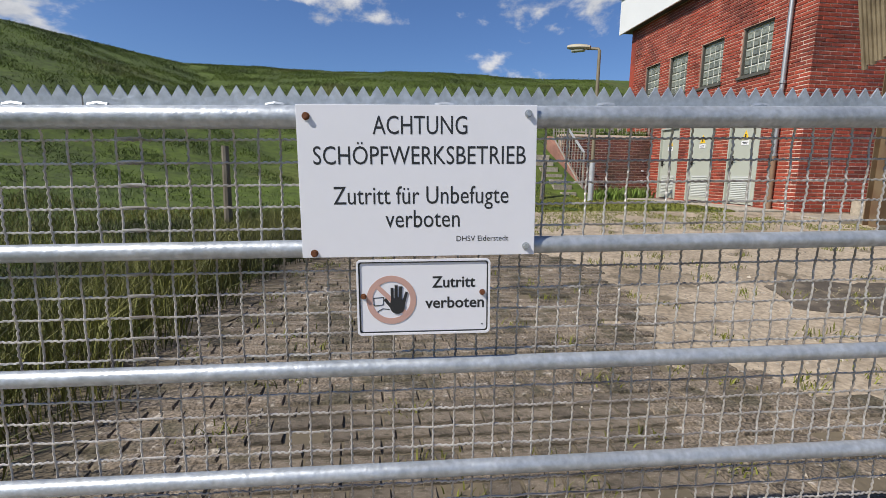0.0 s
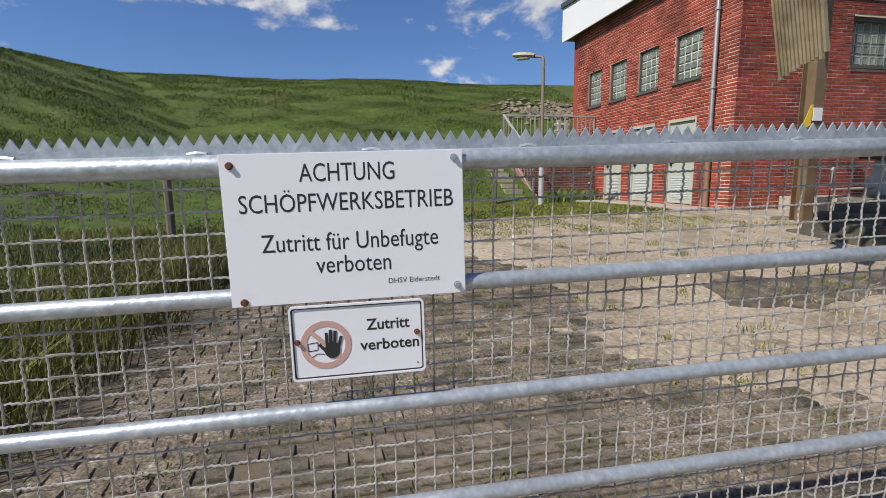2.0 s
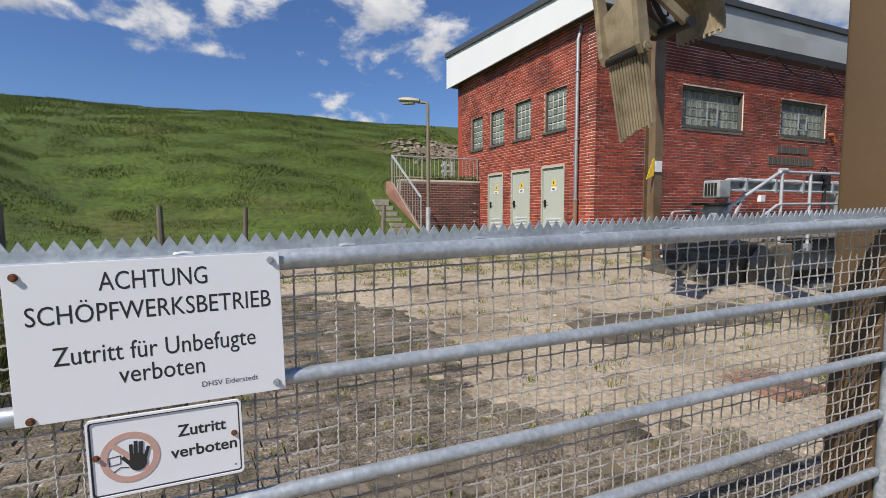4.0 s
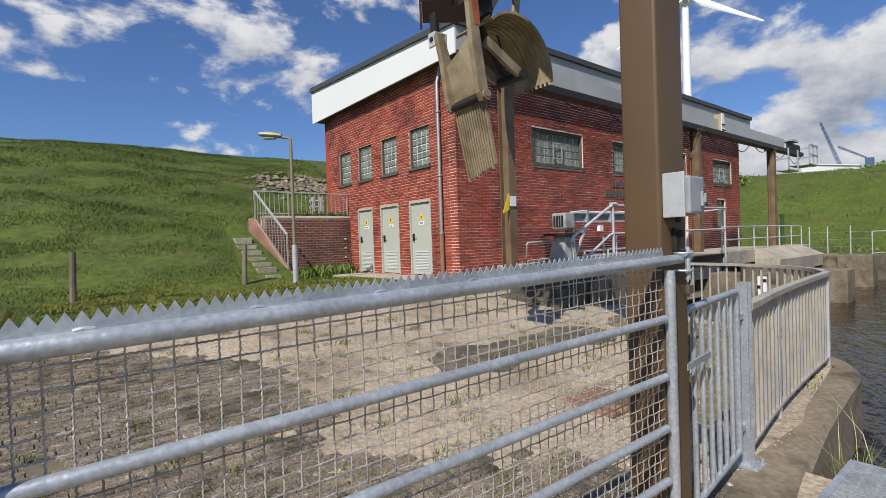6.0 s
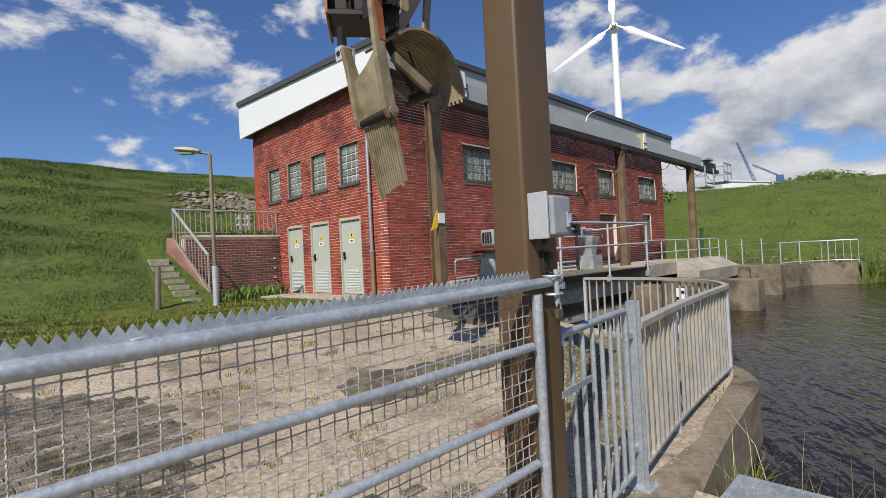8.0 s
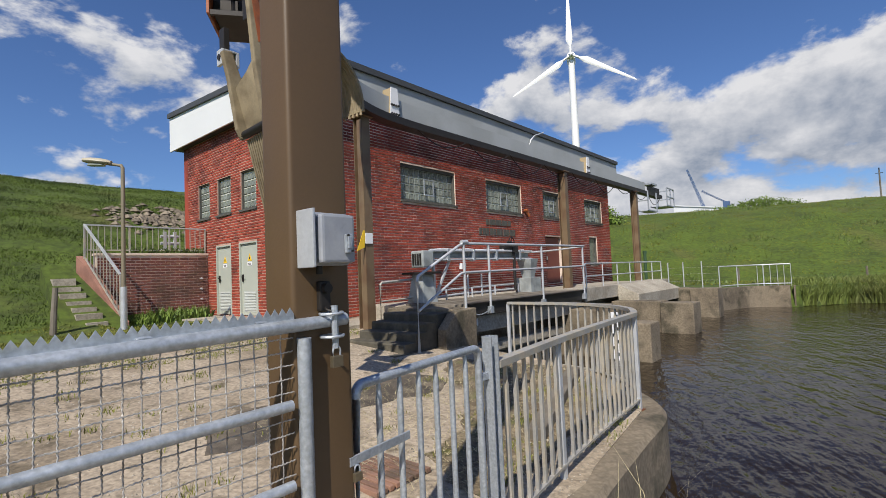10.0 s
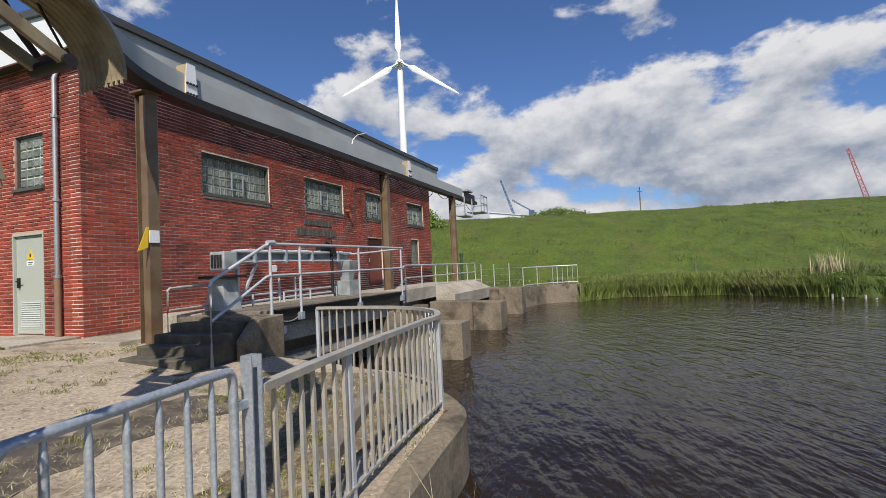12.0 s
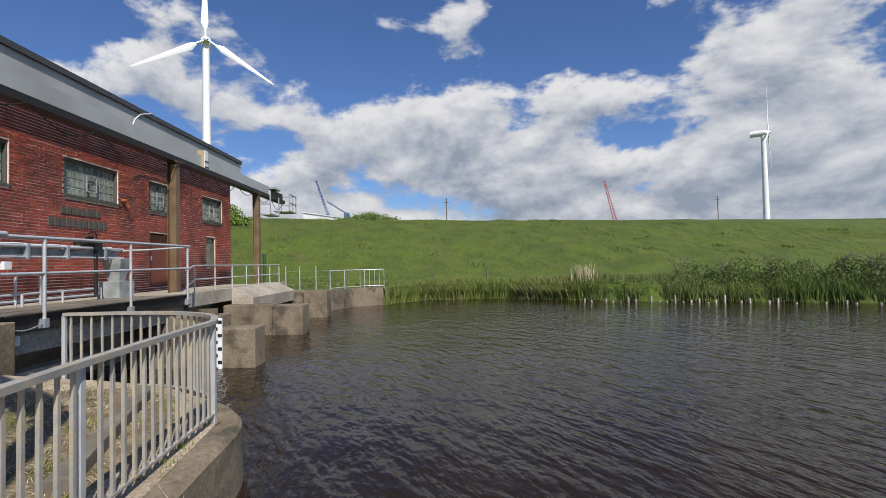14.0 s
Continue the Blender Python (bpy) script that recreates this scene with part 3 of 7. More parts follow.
def glass_block_window(side, a, b, z0, z1, vent=None):
    """Glass blocks in a thin grid, set back in the wall, with a sill and a dark frame that paints in the lintel shadow.
    """
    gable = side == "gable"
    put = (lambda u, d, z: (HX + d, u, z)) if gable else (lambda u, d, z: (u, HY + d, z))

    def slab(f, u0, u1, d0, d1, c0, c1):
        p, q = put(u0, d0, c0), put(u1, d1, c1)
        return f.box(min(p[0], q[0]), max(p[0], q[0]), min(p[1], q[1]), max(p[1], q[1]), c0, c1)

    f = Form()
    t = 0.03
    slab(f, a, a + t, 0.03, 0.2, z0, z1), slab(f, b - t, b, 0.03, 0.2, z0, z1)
    # the deeper dark top bar on the long wall puts lintel shadow into colour
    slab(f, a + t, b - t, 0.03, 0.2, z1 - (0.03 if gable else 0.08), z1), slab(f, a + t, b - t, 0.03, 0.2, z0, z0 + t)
    win = part("window", f, FRAMEDARK, house, "glass-block window edged by a dark frame and painted lintel shade")
    f = slab(Form(), a - 0.04, b + 0.04, -0.05, 0.05, z0 - 0.06, z0 - 0.002)
    part("sill", f, FRAMEDARK, win)
    part("backing", slab(Form(), a + t, b - t, 0.095 if gable else 0.14, 0.25, z0 + t, z1 - 0.03), PALEMORTAR, win)
    n = max(3, round((b - a - 2 * t) / 0.205))
    m = max(3, round((z1 - z0 - 0.12) / 0.205))
    w, h = (b - a - 2 * t) / n, (z1 - z0 - 0.08 - t) / m
    me = None
    for i in range(n):
        for j in range(m):
            c = put(a + t + (i + 0.5) * w, 0.12 if gable else 0.165, z0 + t + (j + 0.5) * h)
            if me is None:
                g = Form()
                hw, hh, dd = w / 2 - 0.014, h / 2 - 0.014, 0.05
                o, s = (hw, hh), (hw - 0.02, hh - 0.02)
                pts = []
                for (pw, ph), dep in ((o, 0.0), (o, -dd + 0.014), (s, -dd), ((s[0] - 0.03, s[1] - 0.03), -dd + 0.008)):
                    for su, sz in ((-1, -1), (1, -1), (1, 1), (-1, 1)):
                        pts.append((dep, su * pw, sz * ph) if gable else (su * pw, dep, sz * ph))
                fs = []
                for k in range(3):
                    fs += [(4 * k + q, 4 * k + (q + 1) % 4, 4 * k + 4 + (q + 1) % 4, 4 * k + 4 + q) for q in range(4)]
                fs.append((12, 13, 14, 15))
                me = g.face_set(pts, fs).mesh("glass_block", GLASSBLOCK)
            ob = new("glass_block", me)
            ob.parent = win
            ob.location = c
    if vent:
        u0, u1, c0, c1 = vent
        f = Form()
        slab(f, u0, u0 + 0.03, 0.04, 0.07, c0, c1), slab(f, u1 - 0.03, u1, 0.04, 0.07, c0, c1)
        slab(f, u0, u1, 0.04, 0.07, c0 - 0.03, c0), slab(f, u0, u1, 0.04, 0.07, c1, c1 + 0.03)
        part("vent_casement", f, GALV, win, "small metal opening casement")


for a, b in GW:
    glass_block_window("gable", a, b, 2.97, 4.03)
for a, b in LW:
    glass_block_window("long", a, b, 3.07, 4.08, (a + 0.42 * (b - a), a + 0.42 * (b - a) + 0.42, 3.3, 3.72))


def steel_door(a, b):
    d = part("door", Form().box(HX + 0.04, HX + 0.09, a + 0.04, b - 0.04, 0.09, 2.03), DOORPAINT, house, "grey-green steel door with a warning plate", bevel=0.006)
    f = Form().box(HX - 0.012, HX + 0.1, a, a + 0.04, 0.07, 2.07).box(HX - 0.012, HX + 0.1, b - 0.04, b, 0.07, 2.07).box(HX - 0.012, HX + 0.1, a + 0.04, b - 0.04, 2.03, 2.07)
    part("door_frame", f, DOORPAINT, d)
    f = Form()
    m = (a + b) / 2
    for k in range(12):
        z = 0.22 + k * 0.042
        f.face_set([(HX + 0.036, m - 0.3, z), (HX + 0.036, m + 0.3, z), (HX + 0.016, m + 0.3, z + 0.012), (HX + 0.016, m - 0.3, z + 0.012),
                    (HX + 0.036, m - 0.3, z + 0.034), (HX + 0.036, m + 0.3, z + 0.034)], [(0, 1, 2, 3), (3, 2, 5, 4)])
    f.box(HX + 0.03, HX + 0.039, m - 0.33, m + 0.33, 0.19, 0.74)
    part("louvre", f, LOUVRE, d, "grey ventilation louvre", tidy=False)
    f = Form().box(HX + 0.0, HX + 0.04, b - 0.16, b - 0.11, 1.0, 1.2).tube([(HX + 0.02, b - 0.135, 1.13), (HX - 0.03, b - 0.135, 1.13), (HX - 0.03, b - 0.27, 1.13)], 0.011)
    part("handle", f, DARKSTEEL, d, "black lever handle")
    part("warning_triangle", Form().prism([(-0.11, 0), (0.11, 0), (0, 0.2)], lambda p, q, dep: (HX + dep, m + p, 1.56 + q), 0.034, 0.039), YELLOW, d, "yellow warning triangle")
    part("label_plate", Form().box(HX + 0.033, HX + 0.039, m - 0.12, m + 0.12, 1.43, 1.53), WHITE, d, "white label plate")
    part("printed_lines", Form().box(HX + 0.030, HX + 0.032, m - 0.08, m + 0.08, 1.485, 1.5).box(HX + 0.030, HX + 0.032, m - 0.06, m + 0.06, 1.455, 1.468).box(HX + 0.030, HX + 0.033, m - 0.02, m + 0.02, 1.6, 1.67), SIGNBLACK, d)


for a, b in GD:
    steel_door(a, b)
f = Form().box(18.94, 20.21, HY + 0.12, HY + 0.18, 0.44, 2.26)
d_ = part("basin_door", f, DOORRED, house, "dark red-brown door in shade")
part("handle", Form().box(19.1, 19.13, HY + 0.06, HY + 0.12, 1.35, 1.5), GALV, d_)
f = Form().box(22.95, 23.0, HY + 0.05, HY + 0.15, 1.16, 2.37).box(23.75, 23.8, HY + 0.05, HY + 0.15, 1.16, 2.37).box(23.0, 23.75, HY + 0.05, HY + 0.15, 1.16, 1.22).box(23.0, 23.75, HY + 0.05, HY + 0.15, 2.31, 2.37)
w_ = part("small_window", f, FRAMEDARK, house, "narrow dark window")
part("pane", Form().box(23.0, 23.75, HY + 0.1, HY + 0.11, 1.22, 2.31), GLASSBLOCK, w_)
part("curtain", Form().box(23.3, 23.72, HY + 0.16, HY + 0.18, 1.22, 2.25), WHITE, w_, "white curtain")
part("sill", Form().box(22.9, 23.85, HY - 0.04, HY + 0.05, 1.09, 1.155), FRAMEDARK, w_)
# faded lettering over the entrance: two rows of plain dark bars
lb = part("lettering_bar", Form().box(14.55, 14.68, HY - 0.034, HY - 0.005, 2.22, 2.44), FRAMEDARK, house, "faded dark raised bar")
for x0, x1, z, h in ((14.95, 16.45, 2.56, 0.19), (14.55, 16.75, 2.22, 0.22)):
    n = round((x1 - x0) / 0.2)
    for k in range(n):
        x = x0 + k * (x1 - x0) / n
        if k or z > 2.5:
            part("lettering_bar", Form().box(x, x + 0.13 + 0.03 * (k % 2), HY - 0.034, HY - 0.005, z, z + h), FRAMEDARK, house, "faded dark raised bar")
# downpipe at the corner
f = Form().tube([(HX - 0.02, 8.62, 5.34), (HX - 0.02, 8.62, 5.2), (HX - 0.09, 8.64, 4.95), (HX - 0.09, 8.64, 1.15)], 0.045, 10)
pipe = part("downpipe", f, ZINC, house, "grey zinc downpipe", smooth=True)
part("pipe_foot", Form().tube([(HX - 0.09, 8.64, 1.18), (HX - 0.09, 8.64, 0.03)], 0.058, 10), CASTIRON, pipe, "rusty cast-iron standpipe", smooth=True)
for z in (1.15, 2.6, 4.2):
    part("pipe_clamp", Form().tube([(HX - 0.09, 8.64, z), (HX - 0.09, 8.64, z + 0.05)], 0.064, 10).box(HX - 0.06, HX + 0.01, 8.63, 8.65, z, z + 0.04), ZINC, pipe)
part("wall_lamp", Form().tube([(17.42, HY - 0.16, 3.2), (17.42, HY - 0.02, 3.2)], 0.05, 8).tube([(17.45, HY - 0.1, 3.18), (17.55, HY - 0.14, 2.98)], 0.05, 8), RUSTRED, house, "small red signal horn on the wall")


# ---- field gate in the foreground ----
GO = Vector((2.713, 0.119, 0))
GU, GN = Vector((-0.99886, 0.0477, 0)), Vector((0.0477, 0.99886, 0))
SAG = -0.0253


def G(u, z, off=0.0, sag=SAG):
    """Along the gate from its free end; the whole gate hangs lower towards its hinges."""
    return GO + GU * u + GN * off + Vector((0, 0, z + sag * u))


BARS = [(0.8452, 0.0225), (0.585, 0.0180), (0.3255, 0.0180), (0.082, 0.0180), (-0.155, 0.0180), (-0.392, 0.0180)]
gate = thing("field_gate", G(2, -0.55), "galvanised tubular steel field gate with crimped wire mesh and spiked top", "gate")
for z, r in BARS:
    pts = [G(-0.2 if z > 0.8 else 0.02, z + (0.012 if z < 0.2 else 0)), G(1.0, z), G(2.0, z), G(3.0, z), G(4.1, z)]
    part("rail_tube", Form().tube(pts, r, 14), GALV, gate, smooth=True)
part("end_upright", Form().tube([G(-0.03, 0.80), G(-0.03, 0.2), G(-0.03, -0.42)], 0.024, 14), GALV, gate, smooth=True)
part("hinge_upright", Form().tube([G(4.12, 0.84), G(4.12, -0.45)], 0.03, 14), GALV, gate, smooth=True)
for u0, u1 in ((-0.0, 3.12), (3.123, 4.1)):
    n = round((u1 - u0) / 0.0271)
    w = (u1 - u0) / n
    line = [(u0, 0.857)]
    for k in range(n):
        line += [(u0 + k * w, 0.885), (u0 + (k + 0.5) * w, 0.9065)]
    line += [(u1, 0.885), (u1, 0.857)]
    f = Form()
    low = [G(u, 0.857, 0.012) for u, _ in line]
    a = [G(u, z, 0.010) for u, z in line]
    b = [G(u, z, 0.014) for u, z in line]
    base_a, base_b = [G(u, 0.857, 0.010) for u, _ in line], [G(u, 0.857, 0.014) for u, _ in line]
    f.strip(a, base_a), f.strip(base_b, b), f.strip(b, a)
    part("spike_strip", f, GALV, gate, "saw-toothed galvanised strip", weld=True)
    n = int((u1 - u0) / 0.33)
    for k in range(n + 1):
        part("weld_bead", Form().tube([G(u0 + 0.12 + k * 0.33 - 0.018, 0.868, 0.004), G(u0 + 0.12 + k * 0.33, 0.871, 0.003), G(u0 + 0.12 + k * 0.33 + 0.018, 0.868, 0.004)], 0.005, 6), GALV, gate, smooth=True)
# crimped wires: every wire waves over and under those it crosses
PITCH = 0.0452
WR = 0.0024
OFF = 0.022


def wire(along, phase, sideways):
    """A wire that dips over and under at each crossing, with smaller crimps between."""
    s = 1 if phase else -1
    pts = []
    for i, p in enumerate(along):
        a = math.pi * i / 12
        pts.append(p + GN * (0.0021 * s * math.cos(a) + 0.0008 * math.cos(6 * a)) + sideways * (0.0010 * math.sin(6 * a + s)))
    return Form().tube(pts, WR, 5)


cols = int(4.0 / PITCH)
wires = []
for k in range(2):
    wires.append(wire([Vector((0, 0, z)) for z in np.arange(0.828, -0.38, -PITCH / 12)], k, GU).mesh("vertical_wire", WIRE, True))
for k in range(2):
    wires.append(wire([GU * u + Vector((0, 0, SAG * u)) for u in np.arange(0.0, 4.06, PITCH / 12)], k, Vector((0, 0, 1))).mesh("horizontal_wire", WIRE, True))
for k in range(cols):
    ob = new("vertical_wire", wires[k % 2])
    ob.location = G(0.045 + k * PITCH, 0, OFF) + GU * random.uniform(-0.0012, 0.0012)
    ob.rotation_euler = (0, random.uniform(-0.002, 0.002), 0)
    adopt(ob, gate)
for k, z in enumerate(np.arange(0.804, -0.37, -PITCH)):
    ob = new("horizontal_wire", wires[2 + k % 2])
    ob.location = G(0.0, float(z), OFF) + Vector((0, 0, random.uniform(-0.0008, 0.0008)))
    adopt(ob, gate)
# short wire ends where two mesh panels overlap
for k in range(24):
    z = 0.804 - k * PITCH
    part("wire_end", Form().tube([G(3.02, z + 0.003, OFF - 0.004), G(3.045, z + 0.004, OFF - 0.005), G(3.072, z + 0.003, OFF - 0.004)], WR, 5), WIRE, gate, smooth=True)

# latch and padlock at the end of the top tube
f = Form()
for z in (0.872, 0.792):
    f.tube([G(-0.135 + 0.04 * math.cos(t), z, -0.01 + 0.04 * math.sin(t)) for t in np.linspace(0, 2 * math.pi, 20)], 0.0055, 6)
f.tube([G(-0.135, 0.75, -0.03), G(-0.135, 0.9, -0.03)], 0.012, 8)
part("latch", f, GALV, gate, "galvanised latch with two round collars", smooth=True)
f = Form().tube([G(-0.135 + 0.02 * math.cos(t), 0.888 + 0.008 * math.sin(t), -0.01 + 0.02 * math.sin(t)) for t in np.linspace(0, 6.28, 14)], 0.004, 6)
part("ring", f, DARKSTEEL, gate)


def padlock(at, scale, label):
    x, y, z = at
    lock = thing("padlock", at, label, "padlock")
    part("lock_body", Form().box(x - 0.023 * scale, x + 0.023 * scale, y - 0.009, y + 0.009, z - 0.02 * scale, z + 0.02 * scale), mat("lock_brass", (0.22, 0.18, 0.12), 0.45, 0.7, 0.2, 20, 90, 0.05), lock, "dull brass body", bevel=0.003)
    arc = [(x - 0.015 * scale, y, z + 0.015 * scale), (x - 0.015 * scale, y, z + 0.036 * scale)] + [(x - 0.015 * scale * math.cos(t), y, z + (0.036 + 0.017 * math.sin(t)) * scale) for t in np.linspace(0.3, 2.84, 7)] + [(x + 0.015 * scale, y, z + 0.036 * scale), (x + 0.015 * scale, y, z + 0.015 * scale)]
    part("shackle", Form().tube(arc, 0.004 * scale, 6), GALV, lock, "steel shackle", smooth=True)
    return lock


padlock(G(-0.135, 0.705, -0.035), 1.0, "brass padlock hanging from the gate latch")

# ---- signs on the gate ----
def sign_point(cu, cz, roll):
    c, s = math.cos(roll), math.sin(roll)
    return lambda p, q, dep: G(cu - (p * c - q * s), cz + p * s + q * c, -0.027 - dep, 0.0)


def font_mesh(text, bold=0.0):
    cu = bpy.data.curves.new("txt", "FONT")
    cu.body, cu.resolution_u, cu.offset = text, 3, bold
    cu.align_x = "CENTER"
    ob = bpy.data.objects.new("txt", cu)
    scene.collection.objects.link(ob)
    dg = bpy.context.evaluated_depsgraph_get()
    me = bpy.data.meshes.new_from_object(ob.evaluated_get(dg))
    bpy.data.objects.remove(ob)
    return me


def bounds(me):
    co = np.array([v.co for v in me.vertices])
    return co.min(0), co.max(0)


CAP = bounds(font_mesh("H"))[1][1]


def letter(parent, text, fn, width, cap, p, q, material, bold=0.0, name_="lettering"):
    me = font_mesh(text, bold)
    lo, hi = bounds(me)
    sx, sy, mid = width / (hi[0] - lo[0]), cap / CAP, (lo[0] + hi[0]) / 2
    for v in me.vertices:
        v.co = fn(p + (v.co.x - mid) * sx, q + v.co.y * sy, 0.0004)
    me.materials.clear()
    me.materials.append(material)
    ob = new(name_, me)
    adopt(ob, parent)
    return tagged(ob, "black lettering reading " + text)


def bolt(parent, fn, p, q, material, r=0.0075):
    o = fn(p, q, 0.0)
    part("bolt", Form().tube([o, o - GN * 0.002], r, 14).tube([o - GN * 0.002, o - GN * 0.0075], r * 0.72, 6), material, parent, smooth=True)


S1 = sign_point(2.479, 0.6550, 0.0225)
sign = thing("warning_sign", G(2.478, 0.51, -0.03, 0.0), "white rectangular sign board bolted to the gate rails", "sign")
part("board", Form().prism([(-0.2335, -0.1480), (0.2335, -0.1480), (0.2335, 0.1480), (-0.2335, 0.1480)], S1, -0.003, 0.0), SIGNWHITE, sign, "white plastic board", bevel=0.001)
for text, w, cap, p, q in (("ACHTUNG", 0.184, 0.0345, 0.003, 0.0925), ("SCHÖPFWERKSBETRIEB", 0.416, 0.0345, 0.004, 0.0350), ("Zutritt für Unbefugte", 0.347, 0.0345, 0.005, -0.0425), ("verboten", 0.148, 0.0345, 0.006, -0.0890), ("DHSV Eiderstedt", 0.106, 0.0108, 0.1265, -0.1185)):
    letter(sign, text, S1, w, cap, p, q, SIGNBLACK)
for p, q, m_ in ((-0.2145, 0.126, RUST), (0.2155, 0.132, GALV), (-0.2095, -0.139, RUST), (0.2155, -0.130, GALV)):
    bolt(sign, S1, p, q, m_)

S2 = sign_point(2.467, 0.4225, 0.0205)


def rounded(w, h, r, k=5):
    out = []
    for cx, cy, a0 in ((w / 2 - r, h / 2 - r, 0), (-w / 2 + r, h / 2 - r, 90), (-w / 2 + r, -h / 2 + r, 180), (w / 2 - r, -h / 2 + r, 270)):
        out += [(cx + r * math.cos(radians(a0 + 90 * i / k)), cy + r * math.sin(radians(a0 + 90 * i / k))) for i in range(k + 1)]
    return out


def ring_form(fn, outer, inner, lo, hi):
    k = len(outer)
    f = Form()
    f.face_set([fn(*p, hi) for p in outer] + [fn(*p, hi) for p in inner], [(i, (i + 1) % k, k + (i + 1) % k, k + i) for i in range(k)])
    f.face_set([fn(*p, hi) for p in outer] + [fn(*p, lo) for p in outer], [(i, (i + 1) % k, k + (i + 1) % k, k + i) for i in range(k)])
    f.face_set([fn(*p, hi) for p in inner] + [fn(*p, lo) for p in inner], [(i, (i + 1) % k, k + (i + 1) % k, k + i) for i in range(k)])
    return f


plate = thing("no_entry_sign", G(2.467, 0.345, -0.03, 0.0), "small white no-entry plate with a rounded black-edged rim", "sign")
part("plate", Form().prism(rounded(0.272, 0.157, 0.009), S2, -0.003, 0.0), SIGNWHITE, plate, "white enamelled plate")
part("rim", ring_form(S2, rounded(0.272, 0.157, 0.009), rounded(0.264, 0.149, 0.006), 0.0, 0.0035), SIGNWHITE, plate)
part("black_edge", ring_form(S2, rounded(0.263, 0.148, 0.006), rounded(0.258, 0.143, 0.005), 0.0, 0.0009), SIGNBLACK, plate)
C2 = (-0.0665, -0.005)
circ = lambda r, k=40: [(C2[0] + r * math.cos(2 * math.pi * i / k), C2[1] + r * math.sin(2 * math.pi * i / k)) for i in range(k)]
part("prohibition_ring", ring_form(S2, circ(0.0505), circ(0.0385), 0.0, 0.0010), FADEDRED, plate, "faded red ring")
bar_ = lambda a, b, w: (lambda d: [(a[0] - d[1], a[1] + d[0]), (a[0] + d[1], a[1] - d[0]), (b[0] + d[1], b[1] - d[0]), (b[0] - d[1], b[1] + d[0])])(((b[0] - a[0]) / math.hypot(b[0] - a[0], b[1] - a[1]) * w / 2, (b[1] - a[1]) / math.hypot(b[0] - a[0], b[1] - a[1]) * w / 2))
part("diagonal_bar", Form().prism(bar_((C2[0] - 0.03, C2[1] + 0.03), (C2[0] + 0.03, C2[1] - 0.03), 0.0095), S2, 0.0, 0.0012), FADEDRED, plate)
f = Form()
PX, PZ = C2[0] + 0.012, C2[1] - 0.012
f.prism([(PX + 0.0155 * math.cos(t), PZ + 0.0175 * math.sin(t)) for t in np.linspace(0, 2 * math.pi, 18, endpoint=False)], S2, 0.0, 0.0018)
for q0, q1, w in (((PX - 0.010, PZ + 0.005), (PX - 0.0105, PZ + 0.037), 0.0058), ((PX - 0.0025, PZ + 0.005), (PX - 0.002, PZ + 0.0425), 0.006), ((PX + 0.005, PZ + 0.005), (PX + 0.0075, PZ + 0.040), 0.006), ((PX + 0.011, PZ + 0.0), (PX + 0.019, PZ + 0.028), 0.0058), ((PX - 0.008, PZ - 0.008), (PX - 0.0255, PZ + 0.014), 0.0062)):
    f.prism(bar_(q0, q1, w), S2, 0.0, 0.0016)
part("pictogram", f, SIGNBLACK, plate, "black stop pictogram", tidy=False)
f = Form()
for q0, q1 in (((C2[0] - 0.034, C2[1] - 0.028), (C2[0] - 0.018, C2[1] - 0.018)), ((C2[0] - 0.018, C2[1] - 0.018), (C2[0] - 0.004, C2[1] - 0.020)), ((C2[0] - 0.036, C2[1] + 0.004), (C2[0] - 0.016, C2[1] + 0.006)), ((C2[0] - 0.036, C2[1] + 0.004), (C2[0] - 0.035, C2[1] - 0.012)), ((C2[0] - 0.016, C2[1] + 0.006), (C2[0] - 0.017, C2[1] - 0.010)), ((C2[0] - 0.035, C2[1] - 0.012), (C2[0] - 0.017, C2[1] - 0.010))):
    f.prism(bar_(q0, q1, 0.0013), S2, 0.0, 0.0008)
part("thin_lines", f, SIGNBLACK, plate)
letter(plate, "Zutritt", S2, 0.089, 0.0225, 0.061, 0.0195, SIGNBLACK, 0.018)
letter(plate, "verboten", S2, 0.122, 0.0225, 0.063, -0.0235, SIGNBLACK, 0.018)
bolt(plate, S2, -0.1225, 0.0035, RUST, 0.006)
bolt(plate, S2, 0.120, 0.008, RUST, 0.006)
part("dot", Form().prism(rounded(0.003, 0.003, 0.001), lambda p, q, d: S2(0.12 + p, -0.06 + q, d), 0.0, 0.0008), SIGNBLACK, plate, tidy=False)

# ---- steel column beside the gate, with its switch box ----
PX0, PX1, PY0, PY1 = 2.715, 2.963, 0.139, 0.322
f = Form().prism(rounded(PX1 - PX0, PY1 - PY0, 0.018, 4), lambda p, q, d: ((PX0 + PX1) / 2 + p, (PY0 + PY1) / 2 + q, d), -0.75, 4.42)
column = thing("steel_column", (2.855, 0.315, -0.6), "tall brown-coated hollow steel column beside the gate", "column")
part("shaft", f, BROWN, column, smooth=True)
part("cap_plate", Form().box(PX0 - 0.06, PX1 + 0.06, PY0 - 0.06, PY1 + 0.06, 4.42, 4.45), BROWN, column, bevel=0.004)
f = Form().box(2.812, 2.858, 0.117, 0.142, 0.885, 0.99)
lug = part("lug", f, DARKSTEEL, column, "dark steel lug", bevel=0.006)
part("lug_bolt", Form().tube([(2.835, 0.117, 0.965), (2.835, 0.097, 0.965)], 0.018, 10), DARKSTEEL, lug, smooth=True)
box = thing("switch_box", (2.86, 0.19, 1.04), "grey metal switch box mounted on the brown column", "switch box")
part("housing", Form().box(2.750, 2.905, 0.062, 0.138, 1.044, 1.228), BOXGREY, box, "grey painted housing", bevel=0.008)
